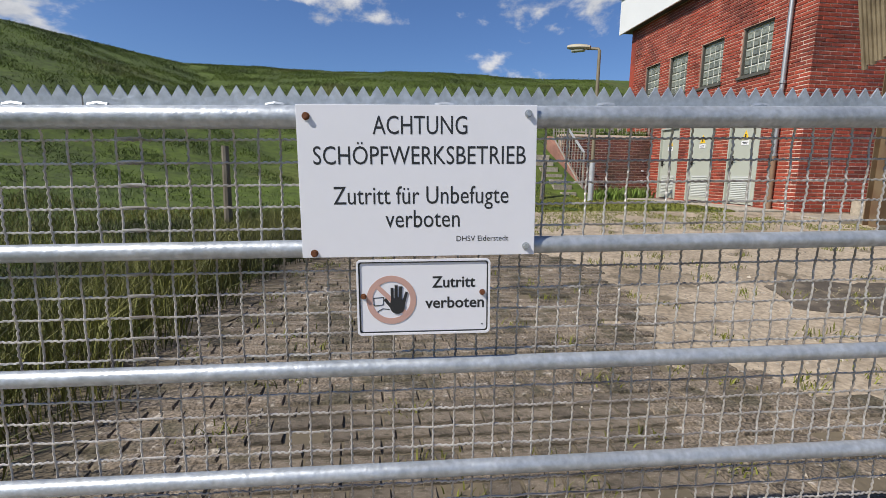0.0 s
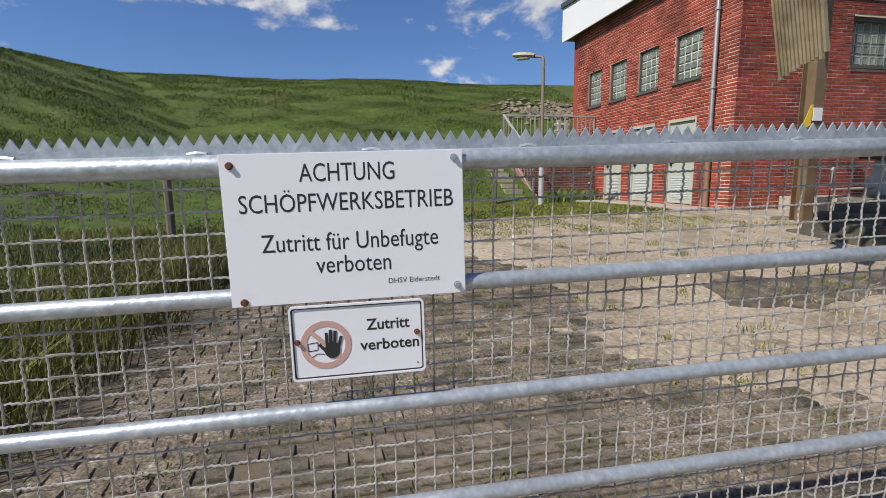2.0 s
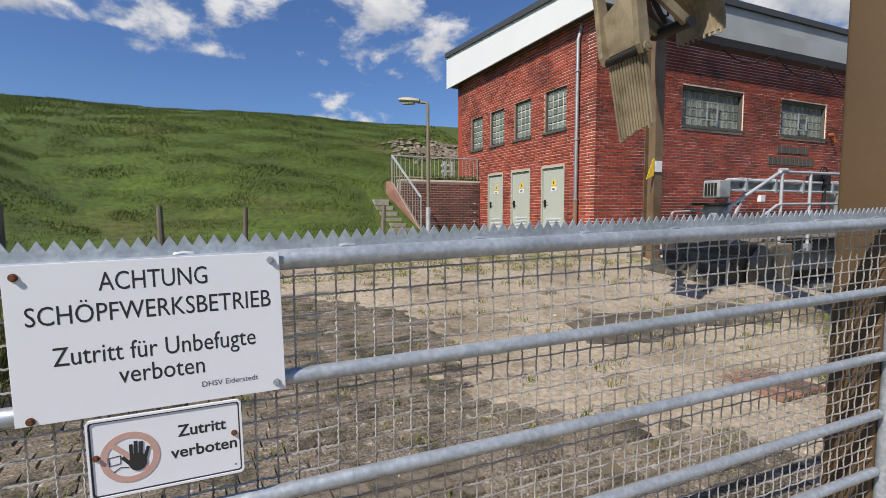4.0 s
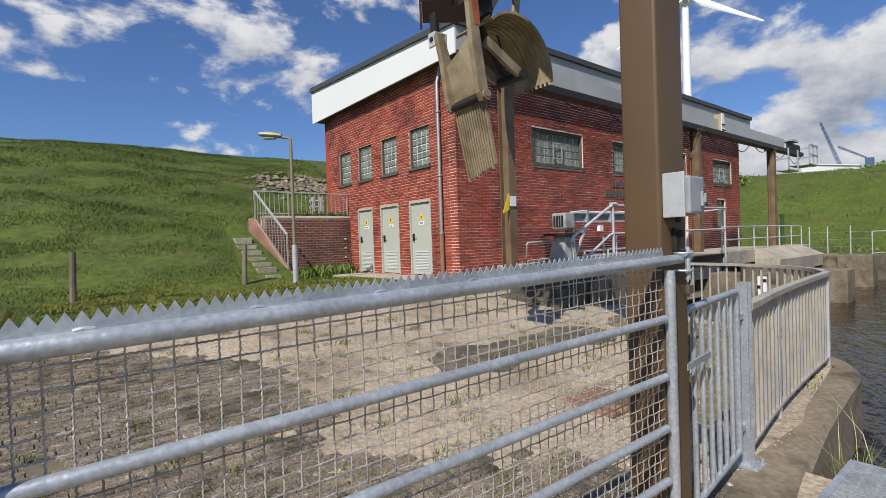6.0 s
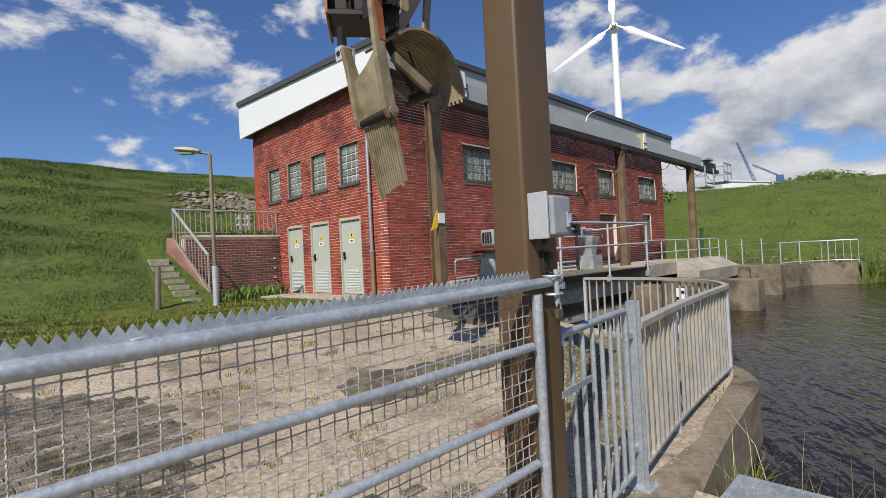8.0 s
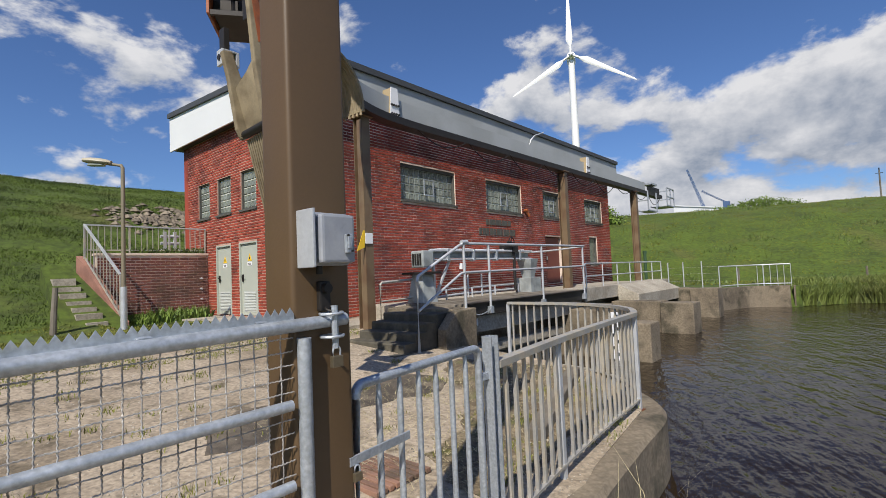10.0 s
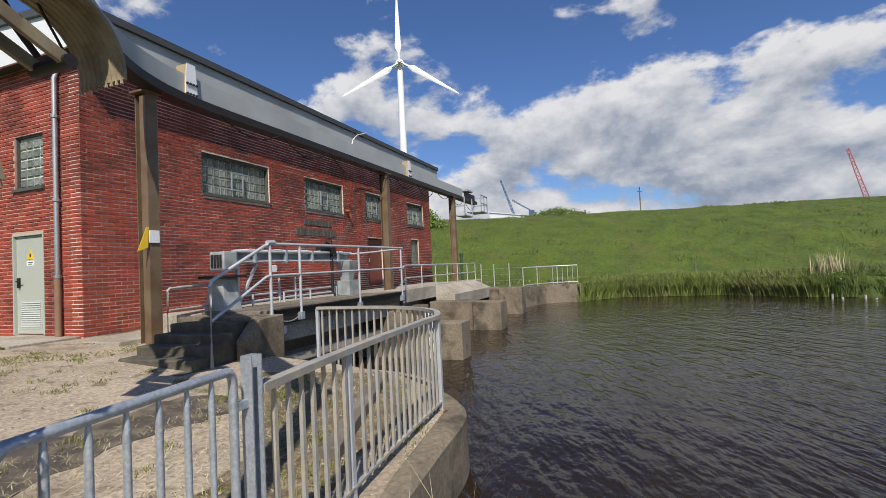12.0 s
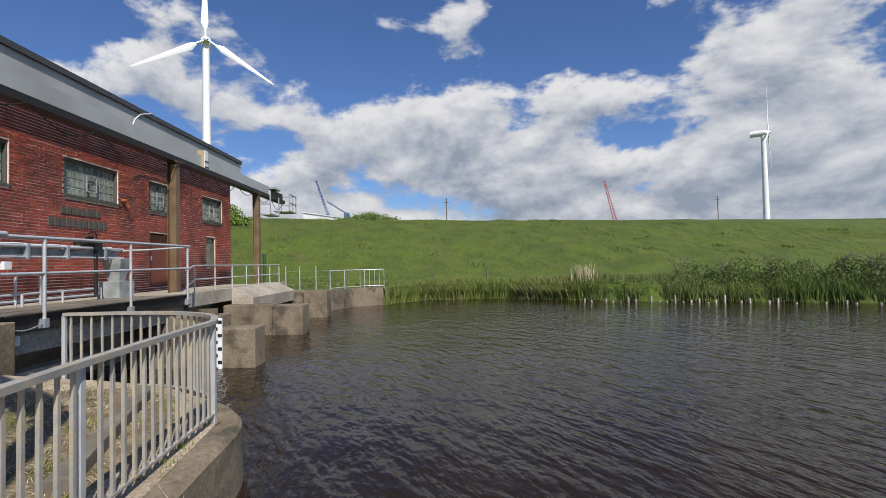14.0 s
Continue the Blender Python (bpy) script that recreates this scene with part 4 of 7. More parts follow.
part("lid", Form().box(2.764, 2.903, 0.026, 0.060, 1.052, 1.220), BOXGREY, box, bevel=0.010)
part("hood", Form().box(2.737, 2.748, 0.040, 0.138, 1.038, 1.238), PALE, box, "pale grey side cover", bevel=0.003)
h_ = part("lid_latch", Form().box(2.852, 2.882, 0.010, 0.024, 1.085, 1.150).box(2.856, 2.872, 0.002, 0.010, 1.10, 1.142), GALV, box, "bright metal latch", bevel=0.003)
for x, z in ((2.859, 1.147), (2.876, 1.092)):
    part("latch_screw", Form().tube([(x, 0.010, z), (x, 0.004, z)], 0.004, 8), DARKSTEEL, h_)
part("cable_gland", Form().tube([(2.80, 0.10, 1.044), (2.80, 0.10, 1.015)], 0.012, 10), DARKSTEEL, box, smooth=True)

# ---- side gate ----
def P(u, z, off=0.0):
    """Along the side gate, from the column to the channel post."""
    a, b = Vector((3.005, 0.185, 0)), Vector((3.95, 0.30, 0))
    d = (b - a).normalized()
    return a + d * u + Vector((-d.y, d.x, 0)) * off + Vector((0, 0, z))


WG = 0.955
side = thing("side_gate", P(0.48, -0.5), "narrow galvanised pedestrian gate of upright bars", "gate")
arc = [P(0.0, -0.45), P(0.0, 0.53)] + [P(0.05 - 0.05 * math.cos(t), 0.53 + 0.05 * math.sin(t)) for t in np.linspace(0.25, 1.4, 5)] + [P(0.5, 0.583)] + [P(WG - 0.05 + 0.05 * math.sin(t), 0.535 + 0.05 * math.cos(t)) for t in np.linspace(0.15, 1.4, 5)] + [P(WG, 0.5), P(WG, -0.45)]
part("tube_frame", Form().tube(arc, 0.021, 12), GALV, side, smooth=True)
part("bottom_tube", Form().tube([P(0.0, -0.44), P(WG, -0.44)], 0.018, 10), GALV, side, smooth=True)
for k in range(1, 7):
    u = WG * k / 7
    part("upright_bar", Form().tube([P(u, -0.44), P(u, 0.50)], 0.014, 10).tube([P(u, 0.50), P(u, 0.57)], 0.014, 10, r1=0.008), GALV, side, smooth=True)
part("latch_bar", Form().beam(P(-0.075, 0.318, -0.035), P(0.285, 0.316, -0.035), 0.010, 0.034), GALV, side, "flat latch bar", bevel=0.002)
for z in (0.42, -0.30):
    part("hinge", Form().box(3.945, 4.04, 0.285, 0.31, z - 0.02, z + 0.02), GALV, side, bevel=0.003)
padlock(P(-0.045, 0.26, -0.045), 0.8, "small padlock on the side gate latch bar")

# ---- channel post and curved quay railing ----
post = thing("channel_post", (4.10, 0.30, -0.56), "galvanised steel channel post with a bolted base plate", "post")
f = Form().box(4.030, 4.037, 0.262, 0.327, -0.56, 0.635).box(4.093, 4.100, 0.262, 0.327, -0.56, 0.635).box(4.037, 4.093, 0.320, 0.327, -0.56, 0.635)
part("channel", f, GALV, post)
part("base_plate", Form().box(3.985, 4.145, 0.21, 0.37, -0.562, -0.548), GALV, post, bevel=0.003)
for x, y in ((4.005, 0.23), (4.125, 0.23), (4.125, 0.35)):
    part("anchor_bolt", Form().tube([(x, y, -0.55), (x, y, -0.52)], 0.011, 6), GALV, post)

rail = thing("quay_railing", (6.2, 0.6, -0.56), "aged galvanised railing with flat bars curving along the quay", "railing")
straight = smooth_line(RAIL_LINE[:4], 0.05)
bend = smooth_line([(7.2, 0.60), (7.72, 0.84), (8.12, 1.2), (8.42, 1.72), (8.55, 2.35), (8.55, 3.15)], 0.05)
whole = straight + bend[1:]


def flat_rail(line, w, z0, z1):
    f = Form()
    a, b = offset_line(line, w / 2), offset_line(line, -w / 2)
    q = lambda r, z: [Vector((p.x, p.y, z)) for p in r]
    f.strip(q(a, z1), q(b, z1)), f.strip(q(b, z0), q(a, z0)), f.strip(q(a, z0), q(a, z1)), f.strip(q(b, z1), q(b, z0))
    k = len(line)
    for i in (0, k - 1):
        f.face_set([q(a, z0)[i], q(a, z1)[i], q(b, z1)[i], q(b, z0)[i]], [(0, 1, 2, 3)])
    return f


part("top_rail", flat_rail(whole, 0.07, 0.450, 0.490), RAIL, rail, "flat top rail", smooth=True)
part("bottom_rail", flat_rail(whole, 0.035, -0.46, -0.44), RAIL, rail, smooth=True)
bars_at = smooth_line([(p.x, p.y) for p in whole[::4]] + [(8.55, 3.15)], 0.128)
POSTS = [(5.12, 0.44), (7.19, 0.60), (8.55, 3.13)]
for i, p in enumerate(bars_at[1:]):
    if min(math.hypot(p.x - a, p.y - b) for a, b in POSTS) < 0.06:
        continue
    t = random.uniform(-0.004, 0.004)
    part("baluster", Form().beam((p.x, p.y, -0.45), (p.x + t, p.y, 0.34), 0.024, 0.024, (0, 1, 0)).beam((p.x + t, p.y, 0.34), (p.x + t, p.y, 0.455), 0.014, 0.024, (0, 1, 0)), RAIL, rail)
for a, b in POSTS:
    part("rail_post", Form().box(a - 0.022, a + 0.022, b - 0.022, b + 0.022, -0.565, 0.452), PALE, rail, "square railing post", bevel=0.003)
    part("post_foot", Form().box(a - 0.05, a + 0.05, b - 0.05, b + 0.05, -0.567, -0.552), RUST, rail)


# ---- stairs, platform and footbridge at the intake ----
f = Form()
for k in range(5):
    f.prism([(6.98 + 0.27 * k, -0.6), (6.98 + 0.27 * k, -0.27 + 0.138 * k), (7.0 + 0.27 * k, -0.25 + 0.138 * k), (8.42, -0.25 + 0.138 * k), (8.42, -0.6)],
            lambda p, q, d: (p, d, q), 4.26 - (0.04 if k == 0 else 0) + 0.002 * k, 5.75 + (0.45 if k == 0 else 0) - 0.03 * k)
# this dark concrete carries both moss and the shade lying on the steps
solo("stairs", f, MOSSSHADECONC, "worn mossy concrete steps up to the footbridge, darkened for shade", "stairs", kind="structure")
solo("landing", Form().box(8.42, 8.92, 4.22, 5.9, -0.7, 0.36), CONC, "concrete landing at the head of the steps", "landing", bevel=0.02, kind="structure")
solo("wing_wall", Form().prism([(8.0, -0.7), (8.0, 0.05), (8.3, 0.33), (8.86, 0.36), (8.86, -2.3)], lambda p, q, d: (p, d, q), 4.02, 4.215), CONC, "cracked concrete wing wall of the intake", "wall", bevel=0.015, kind="structure")
f = Form().box(9.52, 24.3, 5.95, 8.05, -2.0, 0.30).box(8.6, 9.5, 5.95, 6.73, -2.0, -0.02).box(13.93, 24.3, 5.2, 5.95, -0.05, 0.36)
solo("intake_platform", f, CONCPALE, "pale concrete platform along the pump house", "platform", bevel=0.01, kind="structure")
f = Form().prism([(5.2, 0.355), (5.2, -0.4), (4.5, -0.4), (4.5, 0.02)], lambda p, q, d: (d, p, q), 18.6, 23.4)
solo("sloped_apron", f, CONCPALE, "sloping pale concrete apron above the piers", "wall", kind="structure")
solo("intake_beam", Form().box(8.86, 13.9, 4.32, 4.6, -0.16, 0.16).box(8.86, 13.9, 4.45, 4.8, -0.62, -0.45), CONCPALE, "stained concrete beam under the footbridge", "beam", bevel=0.02, kind="structure")

bridge = thing("footbridge", (11.4, 5.0, 0.2), "timber-decked footbridge over the intake screens", "bridge")
for k in range(8):
    y0 = 4.30 + 0.2 * k
    z = 0.40 + random.uniform(-0.006, 0.006)
    part("plank", Form().box(8.93, 13.92, y0 + 0.005, y0 + 0.195, z - 0.05, z), WOOD, bridge, bevel=0.006)
part("edge_girder", Form().box(8.93, 13.9, 4.25, 4.30, 0.17, 0.42).box(8.93, 13.9, 4.20, 4.25, 0.17, 0.19).box(8.93, 13.9, 4.20, 4.25, 0.40, 0.42), DARKSTEEL, bridge, "dark rusted edge girder")
part("end_beam", Form().box(13.82, 13.92, 4.26, 5.9, -0.2, 0.34), CONC, bridge)

prail = thing("platform_railing", (11, 4.2, 0.3), "pale galvanised tube handrail of the footbridge", "railing")
part("top_rail", Form().tube([(7.53, 4.2, -0.28), (7.53, 4.2, 0.88), (7.56, 4.2, 0.97), (8.68, 4.2, 1.50), (8.80, 4.2, 1.53), (11.0, 4.2, 1.545), (13.85, 4.2, 1.56)], 0.027, 12), PALE, prail, smooth=True)
part("mid_rail", Form().tube([(7.55, 4.2, 0.40), (8.68, 4.2, 0.98), (8.80, 4.2, 1.0), (13.8, 4.2, 1.04)], 0.023, 12), PALE, prail, smooth=True)
for x in (8.79, 9.57, 11.63, 13.76):
    p_ = part("post", Form().tube([(x, 4.2, 0.22), (x, 4.2, 1.53)], 0.026, 12), PALE, prail, smooth=True)
    part("post_foot", Form().box(x - 0.05, x + 0.05, 4.16, 4.25, 0.19, 0.33), GALV, p_, bevel=0.004)
part("knuckle", Form().tube([(8.73, 4.2, 1.55), (8.9, 4.2, 1.56)], 0.04, 10), PALE, prail, smooth=True)
brail = thing("back_railing", (11, 5.85, 0.4), "thin white-painted tube railing beside the screens", "railing")
part("top_rail", Form().tube([(8.2, 5.85, -0.1), (8.2, 5.85, 0.82), (8.25, 5.85, 0.87), (9.1, 5.85, 0.9)], 0.024, 10), RAIL, brail, smooth=True)
part("low_rail", Form().tube([(8.22, 5.85, 0.5), (9.1, 5.85, 0.52)], 0.02, 10), RAIL, brail, smooth=True)
part("long_rail", Form().tube([(9.7, 5.9, 0.62), (13.7, 5.9, 0.64)], 0.022, 10), PALE, brail, smooth=True)
part("foot_pipe", Form().tube([(9.2, 5.92, 0.46), (10.8, 5.92, 0.5), (13.8, 5.92, 0.5)], 0.03, 8), PALE, brail, smooth=True)
for x, z in ((9.75, 1.0), (11.05, 0.95), (11.6, 0.95), (13.72, 1.5)):
    part("post", Form().tube([(x, 5.9, 0.38), (x, 5.9, z)], 0.024, 10), PALE, brail, smooth=True)
part("end_rail", Form().tube([(13.72, 5.9, 1.48), (13.74, 5.0, 1.5), (13.76, 4.2, 1.54)], 0.022, 10), PALE, brail, smooth=True)
frail = thing("apron_railing", (19, 5.0, 0.36), "thin galvanised railing along the concrete apron", "railing")
FR = [(13.8, 4.25), (16.2, 5.25), (19.0, 5.35), (21.6, 5.4), (24.1, 5.4)]
for z, r in ((1.12, 0.024), (0.72, 0.02)):
    part("rail", Form().tube([(x, y, z - (0.12 if i == 0 else 0)) for i, (x, y) in enumerate(FR)], r, 8), PALE, frail, smooth=True)
for x, y in FR[1:] + [(17.6, 5.3), (20.3, 5.37), (22.9, 5.4)]:
    part("post", Form().tube([(x, y, 0.3), (x, y, 1.13)], 0.022, 8), PALE, frail, smooth=True)

screen = thing("screen_drive", (11.5, 5.8, 0.4), "grey screen-cleaning drive with a long beam and motors", "machine")
part("drive_beam", Form().box(9.5, 13.7, 5.74, 5.86, 1.34, 1.36).box(9.5, 13.7, 5.79, 5.81, 1.36, 1.46).box(9.5, 13.7, 5.74, 5.86, 1.46, 1.48), MACHINE, screen, "pale steel I-beam")
m_ = part("end_housing", Form().box(9.22, 9.55, 5.62, 5.98, 1.15, 1.50), MACHINE, screen, "grey cast end housing", bevel=0.025)
for k in range(4):
    part("cooling_slot", Form().box(9.2, 9.222, 5.68 + 0.07 * k, 5.72 + 0.07 * k, 1.2, 1.44), DARKSTEEL, m_)
part("table_plate", Form().box(9.05, 9.65, 5.5, 6.1, 1.0, 1.05), DARKSTEEL, screen, bevel=0.008)
part("pedestal", Form().face_set([(9.12, 5.55, .36), (9.58, 5.55, .36), (9.58, 6.05, .36), (9.12, 6.05, .36), (9.2, 5.65, 1.0), (9.5, 5.65, 1.0), (9.5, 5.95, 1.0), (9.2, 5.95, 1.0)], [(0, 3, 2, 1), (4, 5, 6, 7), (0, 1, 5, 4), (1, 2, 6, 5), (2, 3, 7, 6), (3, 0, 4, 7)]), MACHINE, screen, "grey tapered pedestal", bevel=0.02)
part("brace", Form().beam((9.72, 5.8, 0.42), (9.72, 5.8, 1.36), 0.06, 0.06), PALE, screen)
part("brace", Form().beam((9.75, 5.8, 0.5), (10.3, 5.8, 1.33), 0.05, 0.05), PALE, screen)
g_ = part("gear_motor", Form().tube([(12.35, 5.75, 1.6), (12.75, 5.75, 1.6)], 0.085, 12).box(12.72, 12.95, 5.64, 5.86, 1.48, 1.7).tube([(12.83, 5.7, 1.5), (12.83, 5.7, 0.5)], 0.04, 8), DARKSTEEL, screen, "dark geared motor with a shaft", smooth=True)
part("hopper", Form().face_set([(13.35, 5.5, 1.3), (13.75, 5.5, 1.3), (13.75, 5.95, 1.3), (13.35, 5.95, 1.3), (13.45, 5.6, .75), (13.65, 5.6, .75), (13.65, 5.85, .75), (13.45, 5.85, .75)], [(0, 1, 2, 3), (4, 7, 6, 5), (0, 4, 5, 1), (1, 5, 6, 2), (2, 6, 7, 3), (3, 7, 4, 0)]).box(13.3, 13.85, 5.5, 6.0, 0.38, 0.78), MACHINE, screen, "grey hopper", bevel=0.01)
part("conduit", Form().tube([(9.55, 5.72, 1.52)] + [(9.55 + 0.42 * k, 5.70, 1.53 + 0.02 * (k % 2)) for k in range(1, 10)], 0.016, 6), WHITE, screen, "white cable conduit", smooth=True)
for z, r in ((1.50, 0.028), (1.30, 0.022)):
    part("drive_pipe", Form().tube([(9.5, 5.70, z), (11.6, 5.70, z + 0.01), (13.75, 5.70, z + 0.01)], r, 10), PALE, screen, "pale steel drive pipe", smooth=True)
for x in (10.1, 11.05, 12.0, 13.1):
    part("pipe_bracket", Form().box(x - 0.03, x + 0.03, 5.66, 5.80, 1.27, 1.55), GALV, screen, bevel=0.005)
    part("support_leg", Form().tube([(x, 5.78, 0.36), (x, 5.78, 0.64)], 0.022, 8), PALE, screen, smooth=True)
part("hand_wheel", Form().tube([(12.62 + 0.13 * math.cos(t), 5.62, 1.74 + 0.13 * math.sin(t)) for t in np.linspace(0, 2 * math.pi, 18)], 0.014, 6).tube([(12.49, 5.62, 1.74), (12.75, 5.62, 1.74)], 0.01, 6).tube([(12.62, 5.62, 1.61), (12.62, 5.62, 1.87)], 0.01, 6).tube([(12.62, 5.62, 1.74), (12.62, 5.75, 1.74)], 0.03, 8), DARKSTEEL, screen, "dark hand wheel", smooth=True)
part("joint_box", Form().box(10.55, 10.7, 5.66, 5.74, 1.08, 1.22), WHITE, screen, bevel=0.006)
solo("notice_plate", Form().box(8.95, 9.25, 4.285, 4.298, -0.02, 0.12), WHITE, "small white plate hung on the intake beam", "plate", bevel=0.002)
chain = Form()
cz = [(8.82 + 0.76 * t, 4.18, 0.30 - 0.10 * math.sin(math.pi * t)) for t in np.linspace(0, 1, 26)]
for i in range(25):
    a, b = Vector(cz[i]), Vector(cz[i + 1])
    chain.beam(a - (b - a) * 0.15, b + (b - a) * 0.15, 0.02 if i % 2 else 0.007, 0.007 if i % 2 else 0.02)
solo("chain", chain, GALV, "slack galvanised chain between two railing posts", "chain")

# ---- piers, far quay, staff gauge ----
def pier(x0, x1, y0, y1, z, back):
    f = Form().box(x0, x1, y0, y1, -2.6, z).box(x0 + 0.1, x1 + 0.05, y1 - 0.01, 5.25, -2.6, back)
    solo("pier", f, CONC, "weathered concrete pier standing in the water", "pier", bevel=0.03, group="intake piers", kind="structure")


pier(12.95, 13.6, 2.33, 3.15, -0.30, -0.02)
pier(17.95, 18.8, 2.67, 3.65, -0.22, -0.18)
pier(23.1, 23.9, 3.04, 4.05, -0.02, 0.0)
solo("pier_column", Form().tube([(13.12, 3.42, -1.6), (13.12, 3.42, 0.12)], 0.2, 14), CONC, "round concrete post on a pier", "post", smooth=True, kind="structure")
FQ = [(23.55, 4.25), (25.5, 3.9), (27.4, 3.35), (28.4, 2.7), (28.85, 1.95), (28.95, 1.15)]
fq = smooth_line(FQ, 0.3)
f = Form()
rows = [[Vector((p.x, p.y, z)) for p in offset_line(fq, d)] for d, z in ((0.2, -2.6), (0.2, -0.2), (-0.2, -0.2), (-0.2, -2.6))]
for a, b in zip(rows[:-1], rows[1:]):
    f.strip(a, b)
f.box(28.77, 29.17, 1.1, 1.16, -2.6, -0.2)
solo("far_quay_wall", f, CONC, "curved concrete quay wall on the far side", "wall", kind="structure")
fr = thing("far_railing", (28.4, 2.6, -0.2), "light galvanised railing on the far quay", "railing")
fl = smooth_line([(26.5, 3.65), (27.4, 3.35), (28.4, 2.7), (28.85, 1.95), (28.93, 1.2)], 0.25)
part("top_rail", Form().tube([(p.x, p.y, 0.78) for p in fl], 0.028, 8), PALE, fr, smooth=True)
part("low_rail", Form().tube([(p.x, p.y, -0.1) for p in fl], 0.02, 8), PALE, fr, smooth=True)
for i, p in enumerate(fl):
    if i % 5 == 0 or i > len(fl) - 7:
        part("post", Form().tube([(p.x, p.y, -0.25), (p.x, p.y, 0.78)], 0.024 if i % 5 == 0 else 0.012, 8), PALE, fr, smooth=True)
wf_ = thing("wire_fence", (25.6, 5, -0.2), "thin wire fence on slim grey posts", "fence")
for x, y in ((24.75, 5.3), (25.6, 4.9), (26.3, 4.3)):
    part("post", Form().tube([(x, y, -0.3), (x, y, 1.05)], 0.025, 8), PALE, wf_, smooth=True)
for z in (0.2, 0.5, 0.8):
    part("wire", Form().tube([(24.75, 5.3, z), (25.6, 4.9, z), (26.3, 4.3, z), (26.5, 3.7, z)], 0.004, 4), WIRE, wf_)
gauge = thing("staff_gauge", (12.93, 3.25, -1.3), "white staff gauge with black marks on the pier", "gauge")
part("board", Form().box(12.90, 12.94, 3.03, 3.21, -1.35, -0.06), WHITE, gauge)
for k in range(8):
    part("mark", Form().box(12.893, 12.899, 3.03 if k % 2 else 3.12, 3.12 if k % 2 else 3.21, -1.2 + 0.145 * k, -1.13 + 0.145 * k), SIGNBLACK, gauge)

# ---- monorail over the yard, with its posts ----
mono = thing("monorail", (16, 6.5, 4.4), "steel monorail beam bending from the wall to the gate column", "monorail")
ML = smooth_line([(28.2, 6.5), (20, 6.5), (12, 6.5), (9.6, 6.48), (8.4, 6.3), (7.4, 5.85), (6.4, 5.05), (5.4, 4.0), (4.5, 2.75), (3.6, 1.4), (2.86, 0.3)], 0.18)
# dark and deepened so the flange also takes in the shadow beneath the beam
part("lower_flange", flat_rail(ML, 0.30, 4.38, 4.545), DARKSTEEL, mono, smooth=True, weld=True)
part("web", flat_rail([p for p in ML if p.x < 26.3], 0.016, 4.545, 4.99), BEAMSHADEGREY, mono, "pale grey beam web", smooth=True, weld=True)
part("bare_beam_end", flat_rail([p for p in ML if p.x > 26.1], 0.03, 4.545, 4.90), DARKSTEEL, mono, "dark beam end", smooth=True)
part("cover_plate", Form().box(26.4, 27.3, 6.3, 6.7, 4.92, 5.02), GALV, mono, "loose cover plate on the beam end", bevel=0.01)
for x in (9.3, 19.4):
    sp = part("splice_plate", Form().prism([(-0.15, 4.49), (0.15, 4.49), (0.10, 5.2), (-0.10, 5.2)], lambda p, q, d: (x + p, d, q), 6.385, 6.40), WHITE, mono, "white bolted splice plate")
    part("hanger_bracket", Form().prism([(-0.14, 4.485), (0.14, 4.485), (0.095, 5.19), (-0.095, 5.19)], lambda p, q, d: (x + p, d, q), 6.402, 6.66), HANGER, sp, "tan hanger bracket")
    for i in range(4):
        for z in (4.60, 4.80):
            part("bolt_head", Form().tube([(x - 0.105 + 0.07 * i, 6.386, z), (x - 0.105 + 0.07 * i, 6.355, z)], 0.024, 6), DARKSTEEL, sp)
for x, y, zb in ((8.45, 6.55, -0.25), (17.45, 6.5, 0.2), (24.45, 6.5, 0.2)):
    st = thing("monorail_post", (x, y, zb), "brown steel post carrying the monorail", "post", group="monorail posts")
    f = Form().box(x - 0.105, x + 0.105, y - 0.14, y - 0.125, zb, 4.38).box(x - 0.105, x + 0.105, y + 0.125, y + 0.14, zb, 4.38).box(x - 0.008, x + 0.008, y - 0.125, y + 0.125, zb, 4.38)
    part("web_section", f, BROWNBEAM, st)
    part("side_plate", Form().box(x - 0.112, x - 0.106, y - 0.135, y + 0.02, zb, 4.3), BROWNBEAM, st)
    part("head_plate", Form().box(x - 0.17, x + 0.17, y - 0.2, y + 0.2, 4.36, 4.398), BROWNBEAM, st, bevel=0.006)
    part("conduit", Form().tube([(x + 0.145, y - 0.05, zb), (x + 0.145, y - 0.05, 4.2)], 0.03, 8), ZINC, st, smooth=True)
solo("yellow_flag", Form().face_set([(8.10, 6.39, 1.52), (8.30, 6.39, 1.60), (8.32, 6.39, 1.95), (8.28, 6.39, 1.95), (8.10, 6.40, 1.52), (8.30, 6.40, 1.60), (8.32, 6.40, 1.95), (8.28, 6.40, 1.95)], [(0, 1, 2, 3), (7, 6, 5, 4), (0, 4, 5, 1), (1, 5, 6, 2), (2, 6, 7, 3), (3, 7, 4, 0)]), YELLOW, "yellow plastic sheet hanging from the monorail post", "notice")
solo("paper_notice", Form().box(8.33, 8.52, 6.385, 6.398, 1.68, 1.90), WHITE, "white paper notice on the monorail post", "notice")
cab = thing("festoon_cable", (16, 6.4, 4.3), "black cables looping below the monorail", "cable")
for k in range(9):
    x0 = 9.9 + 2.0 * k
    part("loop", Form().tube([(x0 + 2.0 * t, 6.36, 4.42 - (0.30 + 0.08 * (k % 3)) * math.sin(math.pi * t)) for t in np.linspace(0, 1, 12)], 0.014, 6), DARKSTEEL, cab, smooth=True)
bcage = thing("service_bracket", (25.0, 6.2, 3.6), "small galvanised service platform hung beside the post", "platform")
